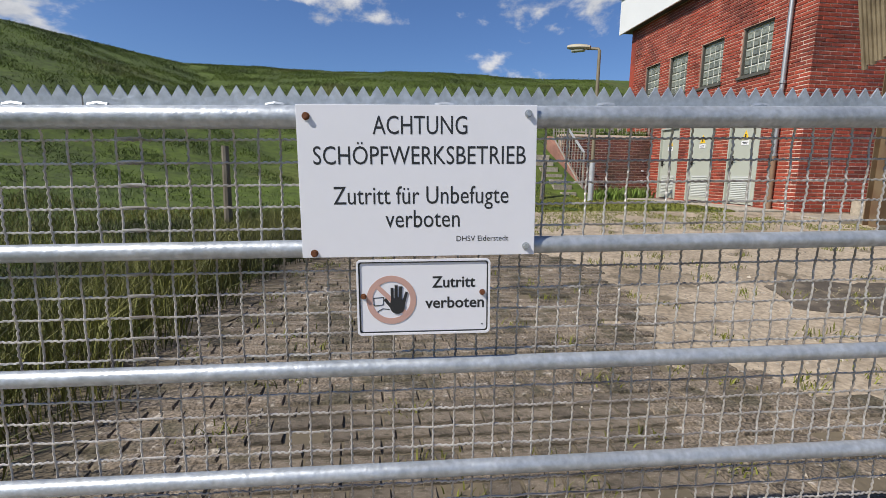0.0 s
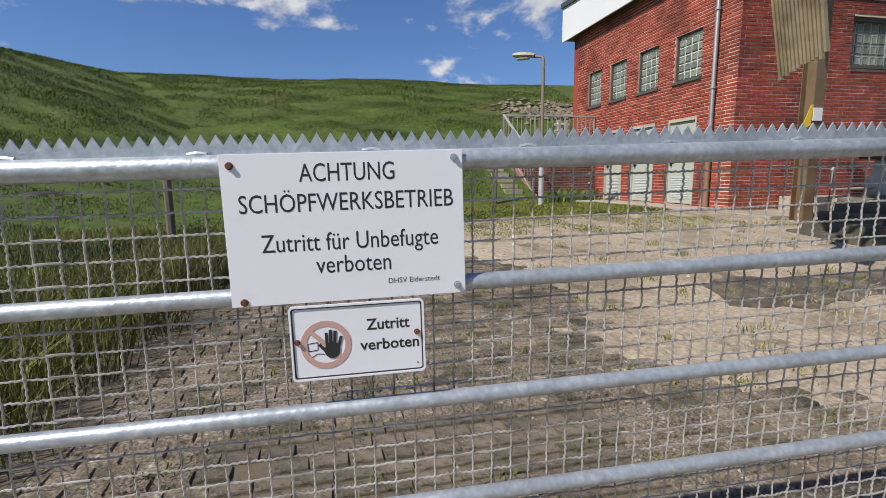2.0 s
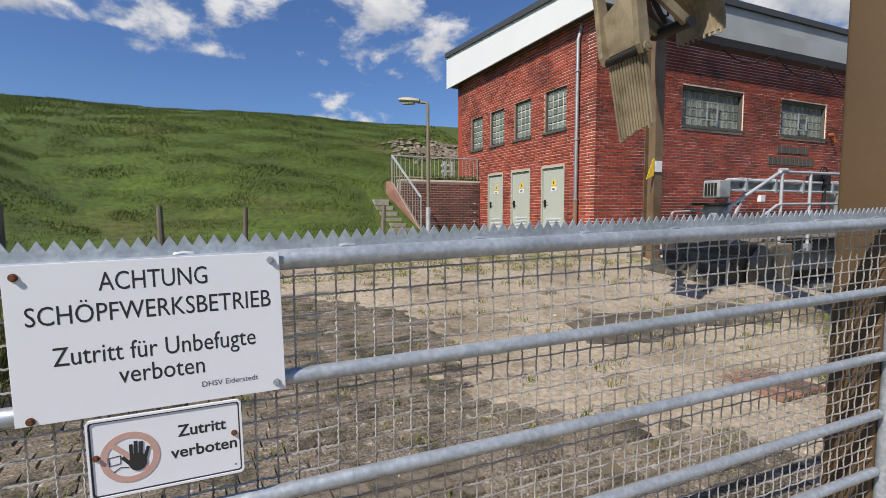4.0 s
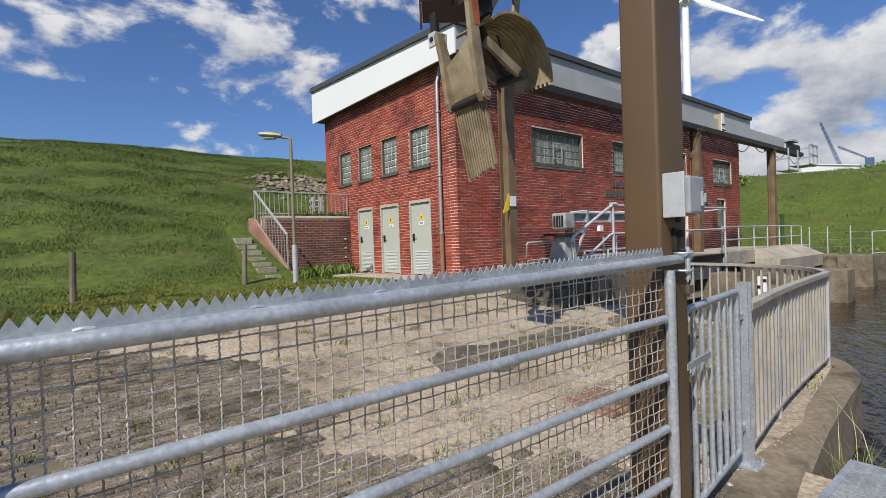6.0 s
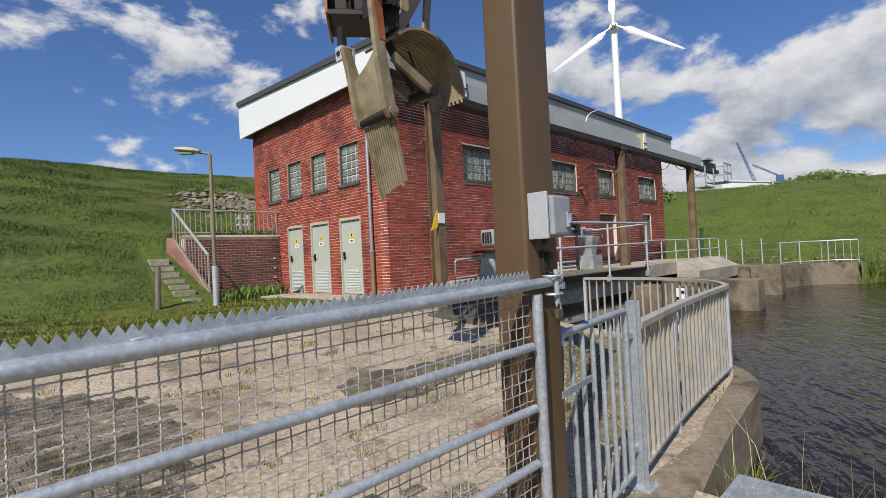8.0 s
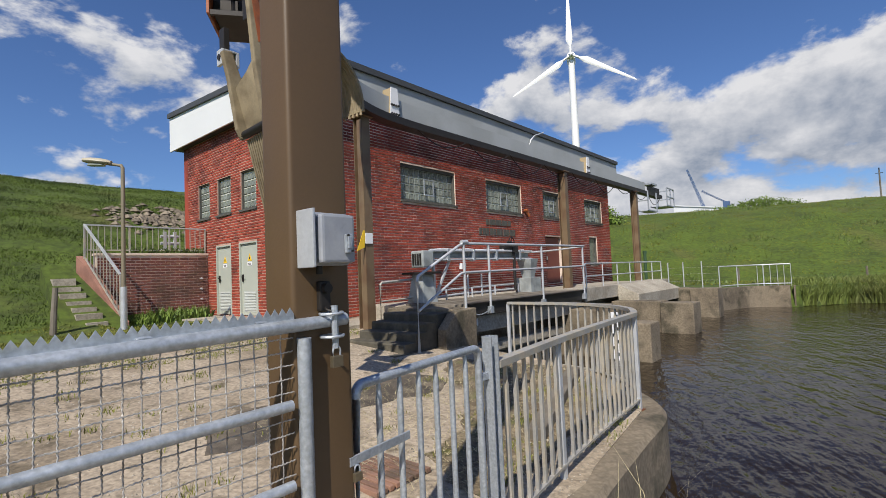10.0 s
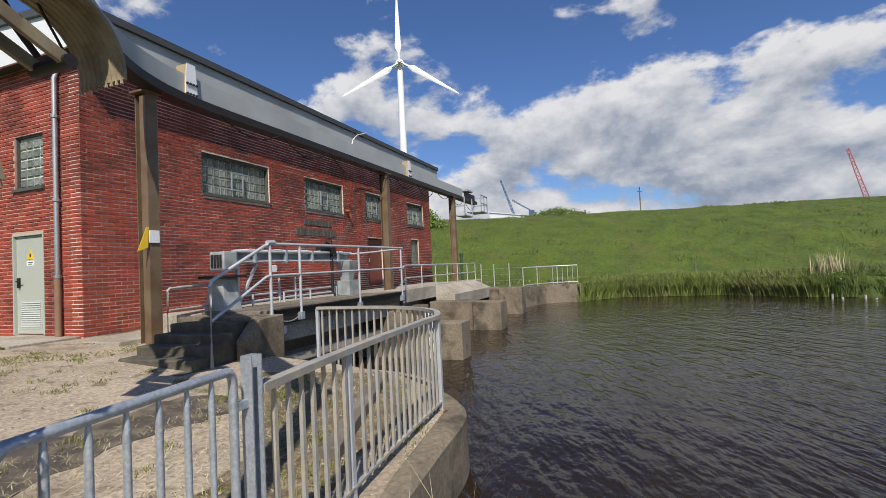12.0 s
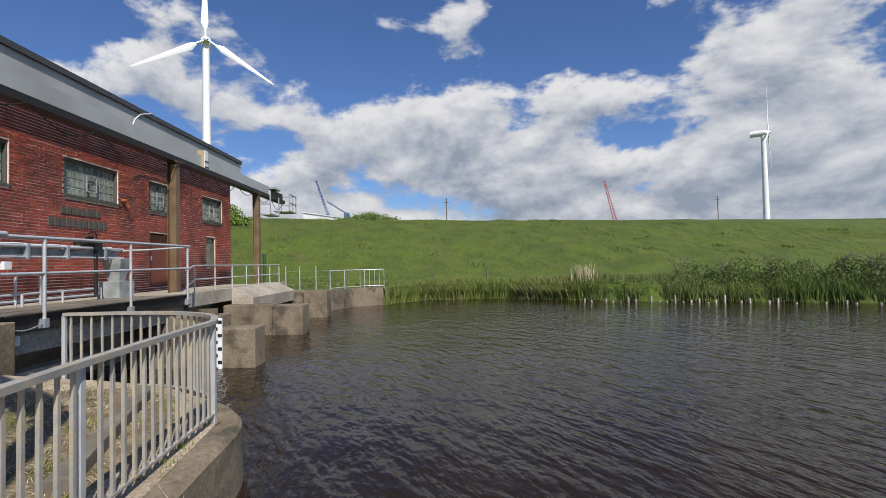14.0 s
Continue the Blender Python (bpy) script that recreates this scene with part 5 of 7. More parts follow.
for a, b in (((24.7, 5.95, 3.5), (24.7, 5.95, 4.4)), ((25.9, 5.95, 3.5), (25.9, 5.95, 4.4)), ((24.7, 5.95, 3.5), (25.9, 5.95, 3.5)), ((24.7, 6.4, 3.5), (25.9, 6.4, 3.5)), ((24.7, 5.95, 3.95), (24.7, 6.4, 3.95))):
    part("bar", Form().beam(a, b, 0.05, 0.05), GALV, bcage)
part("floor_plate", Form().box(24.7, 25.9, 5.97, 6.4, 3.46, 3.49), GALV, bcage)
part("stay_tube", Form().tube([(17.07, 7.62, 5.2), (17.15, 7.5, 5.68), (17.3, 7.42, 5.86), (17.85, 7.36, 6.06)], 0.022, 8), PALE, mono, "bent pale stay tube", smooth=True)
cage = thing("end_cage", (28.6, 6.5, 4.2), "galvanised maintenance cage at the beam end", "cage")
for a, b in (((28.1, 6.1, 4.0), (29.3, 6.1, 4.0)), ((28.1, 6.1, 4.9), (29.3, 6.1, 4.9)), ((28.1, 6.9, 4.0), (29.3, 6.9, 4.0)), ((28.1, 6.9, 4.9), (29.3, 6.9, 4.9)), ((28.1, 6.1, 4.0), (28.1, 6.1, 4.9)), ((29.3, 6.1, 4.0), (29.3, 6.1, 4.9)), ((28.7, 6.1, 4.0), (28.7, 6.1, 4.9)), ((29.3, 6.9, 4.0), (29.3, 6.9, 4.9)), ((29.3, 6.1, 4.45), (29.3, 6.9, 4.45)), ((28.1, 6.1, 4.45), (29.3, 6.1, 4.45)), ((29.3, 6.1, 4.9), (29.3, 6.9, 4.9)), ((29.3, 6.1, 4.0), (29.3, 6.9, 4.0))):
    part("bar", Form().beam(a, b, 0.05, 0.05), GALV, cage)
part("floor_plate", Form().box(28.1, 29.3, 6.12, 6.88, 3.96, 3.99), GALV, cage)

# ---- trash grab hanging from the monorail ----
grab = thing("trash_grab", (4.5, 3.05, 3.6), "muddy steel trash grab with tines, hanging open from its trolley", "grab")
HU, HD, HB = Vector((0.80, -0.60, 0)), Vector((0.60, 0.80, 0)), Vector((3.96, 3.52, 0))
H = lambda u, d, z: HB + HU * u + HD * d + Vector((0, 0, z))
CUBE = [(0, 3, 2, 1), (4, 5, 6, 7), (0, 1, 5, 4), (1, 2, 6, 5), (2, 3, 7, 6), (3, 0, 4, 7)]


def housing_block(u0, u1, u1_top, d0, d1, z0, z1):
    return Form().face_set([H(u0, d0, z0), H(u1, d0, z0), H(u1, d1, z0), H(u0, d1, z0), H(u0, d0, z1), H(u1_top, d0, z1), H(u1_top, d1, z1), H(u0, d1, z1)], CUBE)


# open-fronted box: side sheet, frame, sloping end sheet, cross members
part("trolley_housing", housing_block(0, 0.03, 0.03, 0, 0.8, 3.72, 4.38), RUSTRED, grab, "rust-red trolley side sheet", bevel=0.006)
part("housing_box", housing_block(0.035, 0.78, 1.18, 0.14, 0.75, 3.78, 4.38), DARKSTEEL, grab, "dark trolley frame", bevel=0.01)
part("end_sheet", Form().face_set([H(.80, 0, 3.72), H(.83, 0, 3.72), H(.83, .75, 3.72), H(.80, .75, 3.72), H(1.2, 0, 4.38), H(1.23, 0, 4.38), H(1.23, .75, 4.38), H(1.2, .75, 4.38)], CUBE), BROWNBEAM, grab)
for z in (3.74, 3.92, 4.12):
    part("cross_member", Form().beam(H(.03, .03, z), H(.80 + (z - 3.72) * 0.6, .03, z), 0.04, 0.05), DARKSTEEL, grab)
for u in (0.25, 0.48):
    part("stiffener", Form().beam(H(u, .05, 3.74), H(u, .05, 4.3), 0.03, 0.03), DARKSTEEL, grab)
part("carrier_arm", Form().beam((4.22, 2.80, 3.72), (4.36, 3.34, 3.74), 0.10, 0.12), DARKSTEEL, grab, bevel=0.006)
for q in ((4.05, 4.09, 2.80, 2.95, 3.45, 3.72), (4.36, 4.40, 2.78, 3.1, 3.40, 3.85), (4.06, 4.12, 3.36, 3.46, 3.2, 3.55)):
    part("hanger_bar", Form().box(*q), DARKSTEEL, grab, bevel=0.006)
for y, zt in ((3.30, 3.16), (2.79, 3.56)):
    part("arm", Form().prism([(4.0, zt + 0.1), (4.10, zt + 0.12), (4.20, 3.0), (4.28, 2.56), (4.28, 2.44), (4.19, 2.41), (4.14, 2.5), (4.06, 3.0)], lambda p, q, d: (p, d, q), y - 0.032, y + 0.032), GRAB, grab, "ochre-grey jaw arm", bevel=0.012)
part("arm_top", Form().prism([(4.02, 3.72), (4.14, 3.72), (4.18, 3.2), (4.10, 3.2)], lambda p, q, d: (p, d, q), 2.752, 2.757), RUSTRED, grab, "rusty upper arm face")
part("pivot_tube", Form().tube([(4.215, 2.735, 2.48), (4.215, 3.33, 2.45)], 0.042, 12), DARKSTEEL, grab, smooth=True)
part("pivot_eye", Form().tube([(4.225, 2.75, 2.48), (4.225, 2.72, 2.48)], 0.055, 14).tube([(4.225, 2.725, 2.48), (4.225, 2.715, 2.48)], 0.03, 12), GRAB, grab, smooth=True)
part("back_sheet", Form().face_set([(4.15, 2.83, 3.22), (4.13, 3.05, 3.02), (4.12, 3.26, 2.9), (4.235, 3.27, 2.52), (4.25, 2.83, 2.55), (4.17, 2.83, 3.22), (4.15, 3.05, 3.02), (4.14, 3.26, 2.9), (4.255, 3.27, 2.52), (4.27, 2.83, 2.55)], [(0, 1, 2, 3, 4), (9, 8, 7, 6, 5), (0, 5, 6, 1), (1, 6, 7, 2), (2, 7, 8, 3), (3, 8, 9, 4), (4, 9, 5, 0)]), GRAB, grab, "muddy sheet between the arms")
for k in range(13):
    t = k / 12
    y, yb = 2.80 + 0.46 * t, 2.79 + 0.44 * t
    zt, zb = 2.46 - 0.05 * t, 1.76 - 0.10 * t + random.uniform(-0.025, 0.025)
    part("tine", Form().beam((4.25, y, zt), (4.42 + 0.04 * t, yb + 0.04 + 0.03 * (t - 0.3), zb), 0.024, 0.04, (1, 0, 0)), GRAB, grab)
arc = [(4.74 + 0.60 * math.cos(t), 2.86 + 0.62 * math.sin(t)) for t in np.linspace(radians(132), radians(-4), 18)]
arc2 = [(4.74 + 0.57 * math.cos(t), 2.86 + 0.59 * math.sin(t)) for t in np.linspace(radians(-4), radians(132), 18)]
part("curved_jaw", Form().prism(arc + arc2, lambda p, q, d: (p, d, q), 2.74, 3.34), GRAB, grab, "curved ribbed jaw plate", smooth=True)
for k in range(9):
    y = 2.77 + 0.54 * k / 8
    r_in = [(4.74 + 0.575 * math.cos(t), y, 2.86 + 0.595 * math.sin(t)) for t in np.linspace(radians(115), radians(-8), 14)]
    part("rib", Form().tube(r_in, 0.016, 5), GRAB, grab)
for y in (2.86, 3.22):
    part("jaw_arm", Form().beam((4.35, y, 3.12), (4.92, y, 2.84), 0.05, 0.11), GRAB, grab, bevel=0.008)
part("jaw_pivot", Form().tube([(4.90, 2.80, 2.84), (4.90, 3.28, 2.84)], 0.06, 10), DARKSTEEL, grab, smooth=True)
for y, z in ((2.715, 3.74), (3.40, 3.24)):
    c_ = part("clevis", Form().box(4.03, 4.06, y - 0.06, y + 0.06, z - 0.08, z + 0.08).box(4.18, 4.21, y - 0.06, y + 0.06, z - 0.08, z + 0.08).box(4.06, 4.18, y - 0.06, y + 0.06, z + 0.06, z + 0.08), PALE, grab, "bright clevis block", bevel=0.006)
    part("pin", Form().tube([(4.02, y, z), (4.22, y, z)], 0.03, 10), DARKSTEEL, c_, smooth=True)
part("link_plate", Form().prism(rounded(0.10, 0.2, 0.04), lambda p, q, d: (4.42 + p, d, 3.66 + q), 2.70, 2.725), GRAB, grab)
part("ram", Form().tube([(4.3, 3.05, 3.6), (4.62, 3.05, 3.1)], 0.05, 10).tube([(4.6, 3.05, 3.12), (4.8, 3.05, 2.88)], 0.028, 10), DARKSTEEL, grab, "hydraulic ram", smooth=True)
part("stay", Form().beam((5.05, 2.95, 4.42), (4.93, 2.95, 3.50), 0.04, 0.09), GRAB, grab)
part("hose", Form().tube([(4.85 + 0.35 * math.sin(2.4 * t), 3.2 + 0.3 * t, 3.5 - 1.0 * t * (1.2 - t)) for t in np.linspace(0, 1, 10)], 0.013, 6), DARKSTEEL, grab, "black hose", smooth=True)
part("hanger", Form().box(4.42, 4.62, 2.8, 3.0, 4.35, 4.46), DARKSTEEL, grab)
grab.location = (4.472, 3.071, 3.62)


# ---- terrace stairs, retaining wall, lamp and fence on the dike side ----
RW = 13.62
solo("retaining_wall", Form().box(5.45, 8.26, RW, RW + 0.3, -0.3, 1.84).box(5.42, 8.27, RW - 0.03, RW + 0.33, 1.84, 1.90), MORTAR, "dark red brick retaining wall beside the doors", "wall", kind="structure")
f = Form().prism([(12.1, -0.2), (12.1, 0.16), (13.6, 1.62), (13.92, 1.84), (13.92, -0.2)], lambda p, q, d: (5.62 - 0.36 * (p - 12.2) / 1.4 + d, p, q), -0.10, 0.08)
solo("stair_cheek", f, CHEEK, "sloping brick cheek wall of the terrace stairs", "wall", kind="structure")
f = Form()
for k in range(8):
    y, x = 11.30 + 0.25 * k, 4.98 - 0.045 * k
    z = 0.06 + 0.165 * k
    f.box(x - 0.20 + random.uniform(-0.08, 0.05), x + 0.22, y + random.uniform(-0.02, 0.02), y + 0.255, z - 0.22, z + random.uniform(-0.03, 0.04))
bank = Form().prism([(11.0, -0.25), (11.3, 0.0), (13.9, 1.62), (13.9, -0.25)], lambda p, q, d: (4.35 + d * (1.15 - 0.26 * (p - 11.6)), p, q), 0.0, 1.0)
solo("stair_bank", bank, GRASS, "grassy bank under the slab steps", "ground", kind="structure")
solo("terrace_stairs", f, CONCPALE, "uneven pale slab steps climbing the dike", "stairs", kind="structure")
tr = thing("terrace_railing", (6.5, RW, 1.9), "grey galvanised railing along the terrace and its stairs", "railing")
SL0, SL1 = Vector((5.58, 12.22, 0.0)), Vector((5.20, RW + 0.05, 0.0))
sl = lambda t, z0, z1: SL0.lerp(SL1, t) + Vector((0, 0, z0 + (z1 - z0) * t))
part("sloped_rail", Form().beam(sl(0, 1.30, 2.63), sl(1, 1.30, 2.63), 0.06, 0.035), PALE, tr)
part("sloped_foot", Form().beam(sl(0, 0.32, 1.80), sl(1, 0.32, 1.80), 0.03, 0.03), RAIL, tr)
for k in range(12):
    t = k / 11
    part("baluster" if k not in (0, 11) else "post", Form().beam(sl(t, 0.25 if k in (0, 11) else 0.32, 1.75), sl(t, 1.30, 2.63), 0.04 if k in (0, 11) else 0.018, 0.04 if k in (0, 11) else 0.018, (0, 1, 0)), RAIL, tr)
part("top_rail", Form().beam((5.2, RW + 0.08, 2.63), (8.24, RW + 0.08, 2.63), 0.05, 0.035), PALE, tr)
part("foot_rail", Form().beam((5.2, RW + 0.08, 1.98), (8.24, RW + 0.08, 1.98), 0.03, 0.03), RAIL, tr)
for k in range(22):
    x = 5.22 + 3.0 * k / 21
    w = 0.04 if k % 7 == 0 else 0.018
    part("post" if k % 7 == 0 else "baluster", Form().box(x - w / 2, x + w / 2, RW + 0.08 - w / 2, RW + 0.08 + w / 2, 1.9 if k % 7 == 0 else 1.98, 2.62), RAIL, tr)
for z in (0.55, 0.85, 1.15):
    solo("wall_spout", Form().tube([(8.05, RW + 0.02, z), (8.05, RW - 0.07, z)], 0.03, 8), PALE, "short pale pipe stub in the retaining wall", "pipe", smooth=True, group="pipe stubs")
hy = thing("valve_stand", (7.55, 14.6, 1.85), "weathered white valve stand behind the terrace railing", "machine")
hz = 1.86
for z in (0.05, 0.35, 0.65):
    part("cross_arm", Form().tube([(7.3, 14.6, hz + z * 0.7 + 0.15), (7.8, 14.6, hz + z * 0.7 + 0.15)], 0.05, 8), PALE, hy, smooth=True)
part("stand", Form().box(7.38, 7.46, 14.55, 14.65, hz, hz + 0.75).box(7.66, 7.74, 14.55, 14.65, hz, hz + 0.75), PALE, hy, bevel=0.01)

LX, LY = 5.31, 11.02
LD, LS = Vector((-0.79, 0.61, 0.0)), Vector((0.61, 0.79, 0.0))
LP = lambda a, b, z: Vector((LX, LY, z)) + LD * a + LS * b
lamp_ = thing("street_lamp", (LX, LY, 0), "old street lamp on a slim steel pole", "lamp")
part("pole_foot", Form().tube([(LX, LY, -0.2), (LX, LY, 1.0)], 0.068, 12), PALE, lamp_, "pale sleeve at the foot", smooth=True)
part("pole", Form().tube([(LX, LY, 1.0), (LX, LY, 2.5), (LX, LY, 3.64), LP(0.03, 0, 3.70), LP(0.3, 0, 3.735)], 0.046, 10, r1=0.032), mat("lamp_pole_paint", (0.22, 0.19, 0.13), 0.6, 0.1, 0.25, 5, 40, 0.1), lamp_, smooth=True)
f = Form()
ring = []
for i, t in enumerate(np.linspace(0, 1, 9)):
    w, h = 0.13 * math.sin(math.pi * (0.10 + 0.8 * t)) ** 0.45, 0.085 * math.sin(math.pi * (0.10 + 0.78 * t)) ** 0.5
    ring.append([LP(0.22 + 0.56 * t, w * math.cos(a), 3.75 + 0.06 * t + h * math.sin(a) * (1.0 if math.sin(a) > 0 else 0.7)) for a in np.linspace(0, 2 * math.pi, 14, endpoint=False)])
for a, b in zip(ring[:-1], ring[1:]):
    f.strip(a + a[:1], b + b[:1])
f.face_set(ring[0], [tuple(range(14))]), f.face_set(ring[-1], [tuple(range(13, -1, -1))])
head = part("lamp_head", f, mat("lamp_head_shell", (0.42, 0.38, 0.28), 0.5, 0.0, 0.2, 8, 50, 0.05), lamp_, "elongated cream lamp head", smooth=True)
part("diffuser", Form().prism(rounded(0.34, 0.17, 0.07), lambda p, q, d: LP(0.52 + p, q, 3.775 + d), -0.085, -0.05), GLASSBLOCK, head)

fence = thing("pasture_fence", (0, 9, 0.2), "sparse old wooden posts of a pasture fence", "fence")
for x, y, h in ((-2.08, 6.62, 1.12), (0.80, 10.85, 0.98), (4.09, 11.15, 0.98), (-0.66, 9.26, 1.0), (-5.2, 5.2, 1.0)):
    z = float(land(x, y))
    lean = random.uniform(-0.05, 0.05)
    part("fence_post", Form().tube([(x, y, z - 0.2), (x + lean * 0.5, y, z + h * 0.5), (x + lean, y, z + h)], 0.062, 9, r1=0.05), WOOD, fence)
fence2 = thing("meadow_fence", (38, -3, 0), "a few short wooden posts of an old meadow fence", "fence")
for x, y, h in ((36.5, 4.6, 0.8), (36.9, -1.4, 0.7), (36.5, -5.2, 0.9)):
    z = float(land(x, y))
    part("fence_post", Form().tube([(x, y, z - 0.2), (x + 0.02, y, z + h)], 0.055, 7), WOOD, fence2)
solo("marker_post", Form().tube([(24.1, 6.05, 0.2), (24.1, 6.05, 1.5)], 0.07, 8).tube([(24.1, 6.05, 1.5), (24.1, 6.05, 1.62)], 0.09, 8), mat("dark_green_paint", (0.03, 0.07, 0.03), 0.5, 0.0, 0.2, 5, 40, 0.1), "dark green hydrant post by the railing", "post", smooth=True)

# ---- small things at the quay ----
gr = thing("drain_grate", (4.4, 1.6, yard_z(4, 1.6)), "reddish slotted drain cover sunk in the yard", "grate")
for k in range(9):
    x = 3.98 + 0.062 * k
    part("grate_bar", Form().box(x, x + 0.042, 1.22, 1.74, yard_z(x, 1.5) + 0.015, yard_z(x, 1.5) + 0.05), TILERED, gr, bevel=0.004)
wg = thing("walkway_grating", (4.25, -0.6, -0.6), "galvanised grating panel by the quay", "grating")
part("edge_frame", Form().box(3.75, 4.6, -0.62, -0.58, -0.60, -0.55).box(3.75, 4.6, -0.16, -0.12, -0.60, -0.55).box(3.75, 3.79, -0.58, -0.16, -0.60, -0.55).box(4.56, 4.6, -0.58, -0.16, -0.60, -0.55), GALV, wg)
for k in range(20):
    part("grating_bar", Form().box(3.80 + 0.038 * k, 3.806 + 0.038 * k, -0.58, -0.16, -0.59, -0.555), GALV, wg)
for k in range(5):
    part("cross_bar", Form().box(3.79, 4.56, -0.55 + 0.08 * k, -0.545 + 0.08 * k, -0.585, -0.565), GALV, wg)
solo("timber_baulk", Form().beam((5.6, 0.95, yard_z(5.6, .95) + 0.08), (8.0, 1.75, yard_z(8, 1.75) + 0.08), 0.16, 0.12), WOOD, "old timber baulk lying inside the railing", "timber", bevel=0.015)

# ---- distance: turbines, cranes, buildings, poles ----
EYE = Vector((2.4, -1.6, 1.09))


def afar(az, el, dist):
    a = radians(az)
    return EYE + Vector((math.cos(a) * dist, math.sin(a) * dist, dist * math.tan(radians(el))))


def turbine(az, hub_el, dist, radius, face, spin, base_z):
    hub = afar(az, hub_el, dist)
    t = thing("wind_turbine", (hub.x, hub.y, base_z), "white three-bladed wind turbine", "wind turbine", group="wind turbines")
    part("tower", Form().tube([(hub.x, hub.y, base_z), (hub.x, hub.y, hub.z - 0.6)], radius * 0.066, 20, r1=radius * 0.044), TURBINE, t, smooth=True)
    fx = Vector((math.cos(radians(face)), math.sin(radians(face)), 0))
    sx = Vector((-fx.y, fx.x, 0))
    part("nacelle", Form().tube([hub - fx * radius * 0.22, hub - fx * radius * 0.18, hub + fx * radius * 0.04], radius * 0.062, 12), TURBINE, t, smooth=True)
    nose = hub + fx * radius * 0.08
    part("hub", Form().tube([hub + fx * radius * 0.03, nose, nose + fx * radius * 0.05], radius * 0.055, 12, r1=radius * 0.02), TURBINE, t, smooth=True)
    for k in range(3):
        a = radians(spin + 120 * k)
        d = sx * math.sin(a) + Vector((0, 0, math.cos(a)))
        e = d.cross(fx)
        f = Form()
        rows_ = []
        for s, w, th in ((0.03, 0.035, 0.032), (0.14, 0.038, 0.028), (0.22, 0.095, 0.022), (0.45, 0.072, 0.014), (0.75, 0.045, 0.009), (0.97, 0.022, 0.004), (1.0, 0.006, 0.002)):
            c = nose + d * radius * s
            rows_.append([c + e * radius * w * q + fx * radius * th * r for q, r in ((-0.65, 0), (-0.3, 0.5), (0.1, 0.5), (0.35, 0), (0.1, -0.5), (-0.3, -0.5))])
        for a_, b_ in zip(rows_[:-1], rows_[1:]):
            f.strip(a_ + a_[:1], b_ + b_[:1])
        part("blade", f, TURBINE, t, smooth=True)


turbine(25.1, 23.05, 130, 18.0, 205, 0, 0.0)
turbine(-34.5, 11.95, 190, 16.5, 232, 8, 0.0)


def lattice(f, a, b, w, n):
    a, b = Vector(a), Vector(b)
    d = (b - a).normalized()
    s = d.cross(Vector((0.3, 0.9, 0.2))).normalized()
    u = s.cross(d)
    cs = [s * w * i + u * w * j for i, j in ((-1, -1), (1, -1), (1, 1), (-1, 1))]
    for c in cs:
        f.beam(a + c, b + c * 0.5, w * 0.35, w * 0.35)
    for k in range(n):
        for i in range(4):
            p, q = a.lerp(b, k / n), a.lerp(b, (k + 1) / n)
            f.beam(p + cs[i] * (1 - 0.5 * k / n), q + cs[(i + 1) % 4] * (1 - 0.5 * (k + 1) / n), w * 0.22, w * 0.22)
    return f


cr = thing("harbour_crane", afar(11.6, 4, 240), "blue lattice-boom harbour crane far behind the dike", "crane")
part("boom", lattice(Form(), afar(11.9, 4.0, 240), afar(13.8, 9.75, 240), 0.5, 14), CRANEBLUE, cr)
part("back_stay", lattice(Form(), afar(12.6, 7.4, 240), afar(10.4, 6.0, 240), 0.32, 12), CRANEBLUE, cr)
part("cab", Form().box(*(lambda c: (c.x - 1, c.x + 1, c.y - 1.2, c.y + 1.2, c.z - 24, c.z + 0.4))(afar(10.4, 6.0, 240))), CRANEBLUE, cr)
cr = thing("harbour_crane", afar(-20.3, 3, 260), "red lattice-boom crane far behind the dike", "crane")
part("boom", lattice(Form(), afar(-20.4, 4.0, 260), afar(-19.3, 8.85, 260), 0.8, 14), CRANERED, cr)
part("mast", Form().box(*(lambda c: (c.x - 2, c.x + 2, c.y - 2, c.y + 2, 0, c.z + 0.5))(afar(-20.4, 4.0, 260))), CRANERED, cr)
hall = thing("harbour_hall", afar(13.4, 3, 230), "long white harbour hall showing over the dike", "building")
a_, b_ = afar(15.3, 0, 230), afar(11.0, 0, 230)
part("wall", Form().face_set([(a_.x, a_.y, 0), (b_.x, b_.y, 0), (b_.x, b_.y, 23.2), (a_.x, a_.y, 25.6), (a_.x + 20, a_.y + 5, 0), (b_.x + 20, b_.y + 5, 0), (b_.x + 20, b_.y + 5, 23.2), (a_.x + 20, a_.y + 5, 25.6)], [(0, 1, 2, 3), (5, 4, 7, 6), (0, 3, 7, 4), (1, 5, 6, 2)]), HAZE, hall)
part("roof", Form().face_set([(a_.x - .5, a_.y, 25.6), (b_.x - .5, b_.y, 23.2), (b_.x + 20, b_.y + 5, 23.2), (a_.x + 20, a_.y + 5, 25.6), (a_.x - .5, a_.y, 26.0), (b_.x - .5, b_.y, 23.6), (b_.x + 20, b_.y + 5, 23.6), (a_.x + 20, a_.y + 5, 26.0)], [(0, 3, 2, 1), (4, 5, 6, 7), (0, 1, 5, 4), (2, 3, 7, 6), (0, 4, 7, 3), (1, 2, 6, 5)]), HAZE, hall)
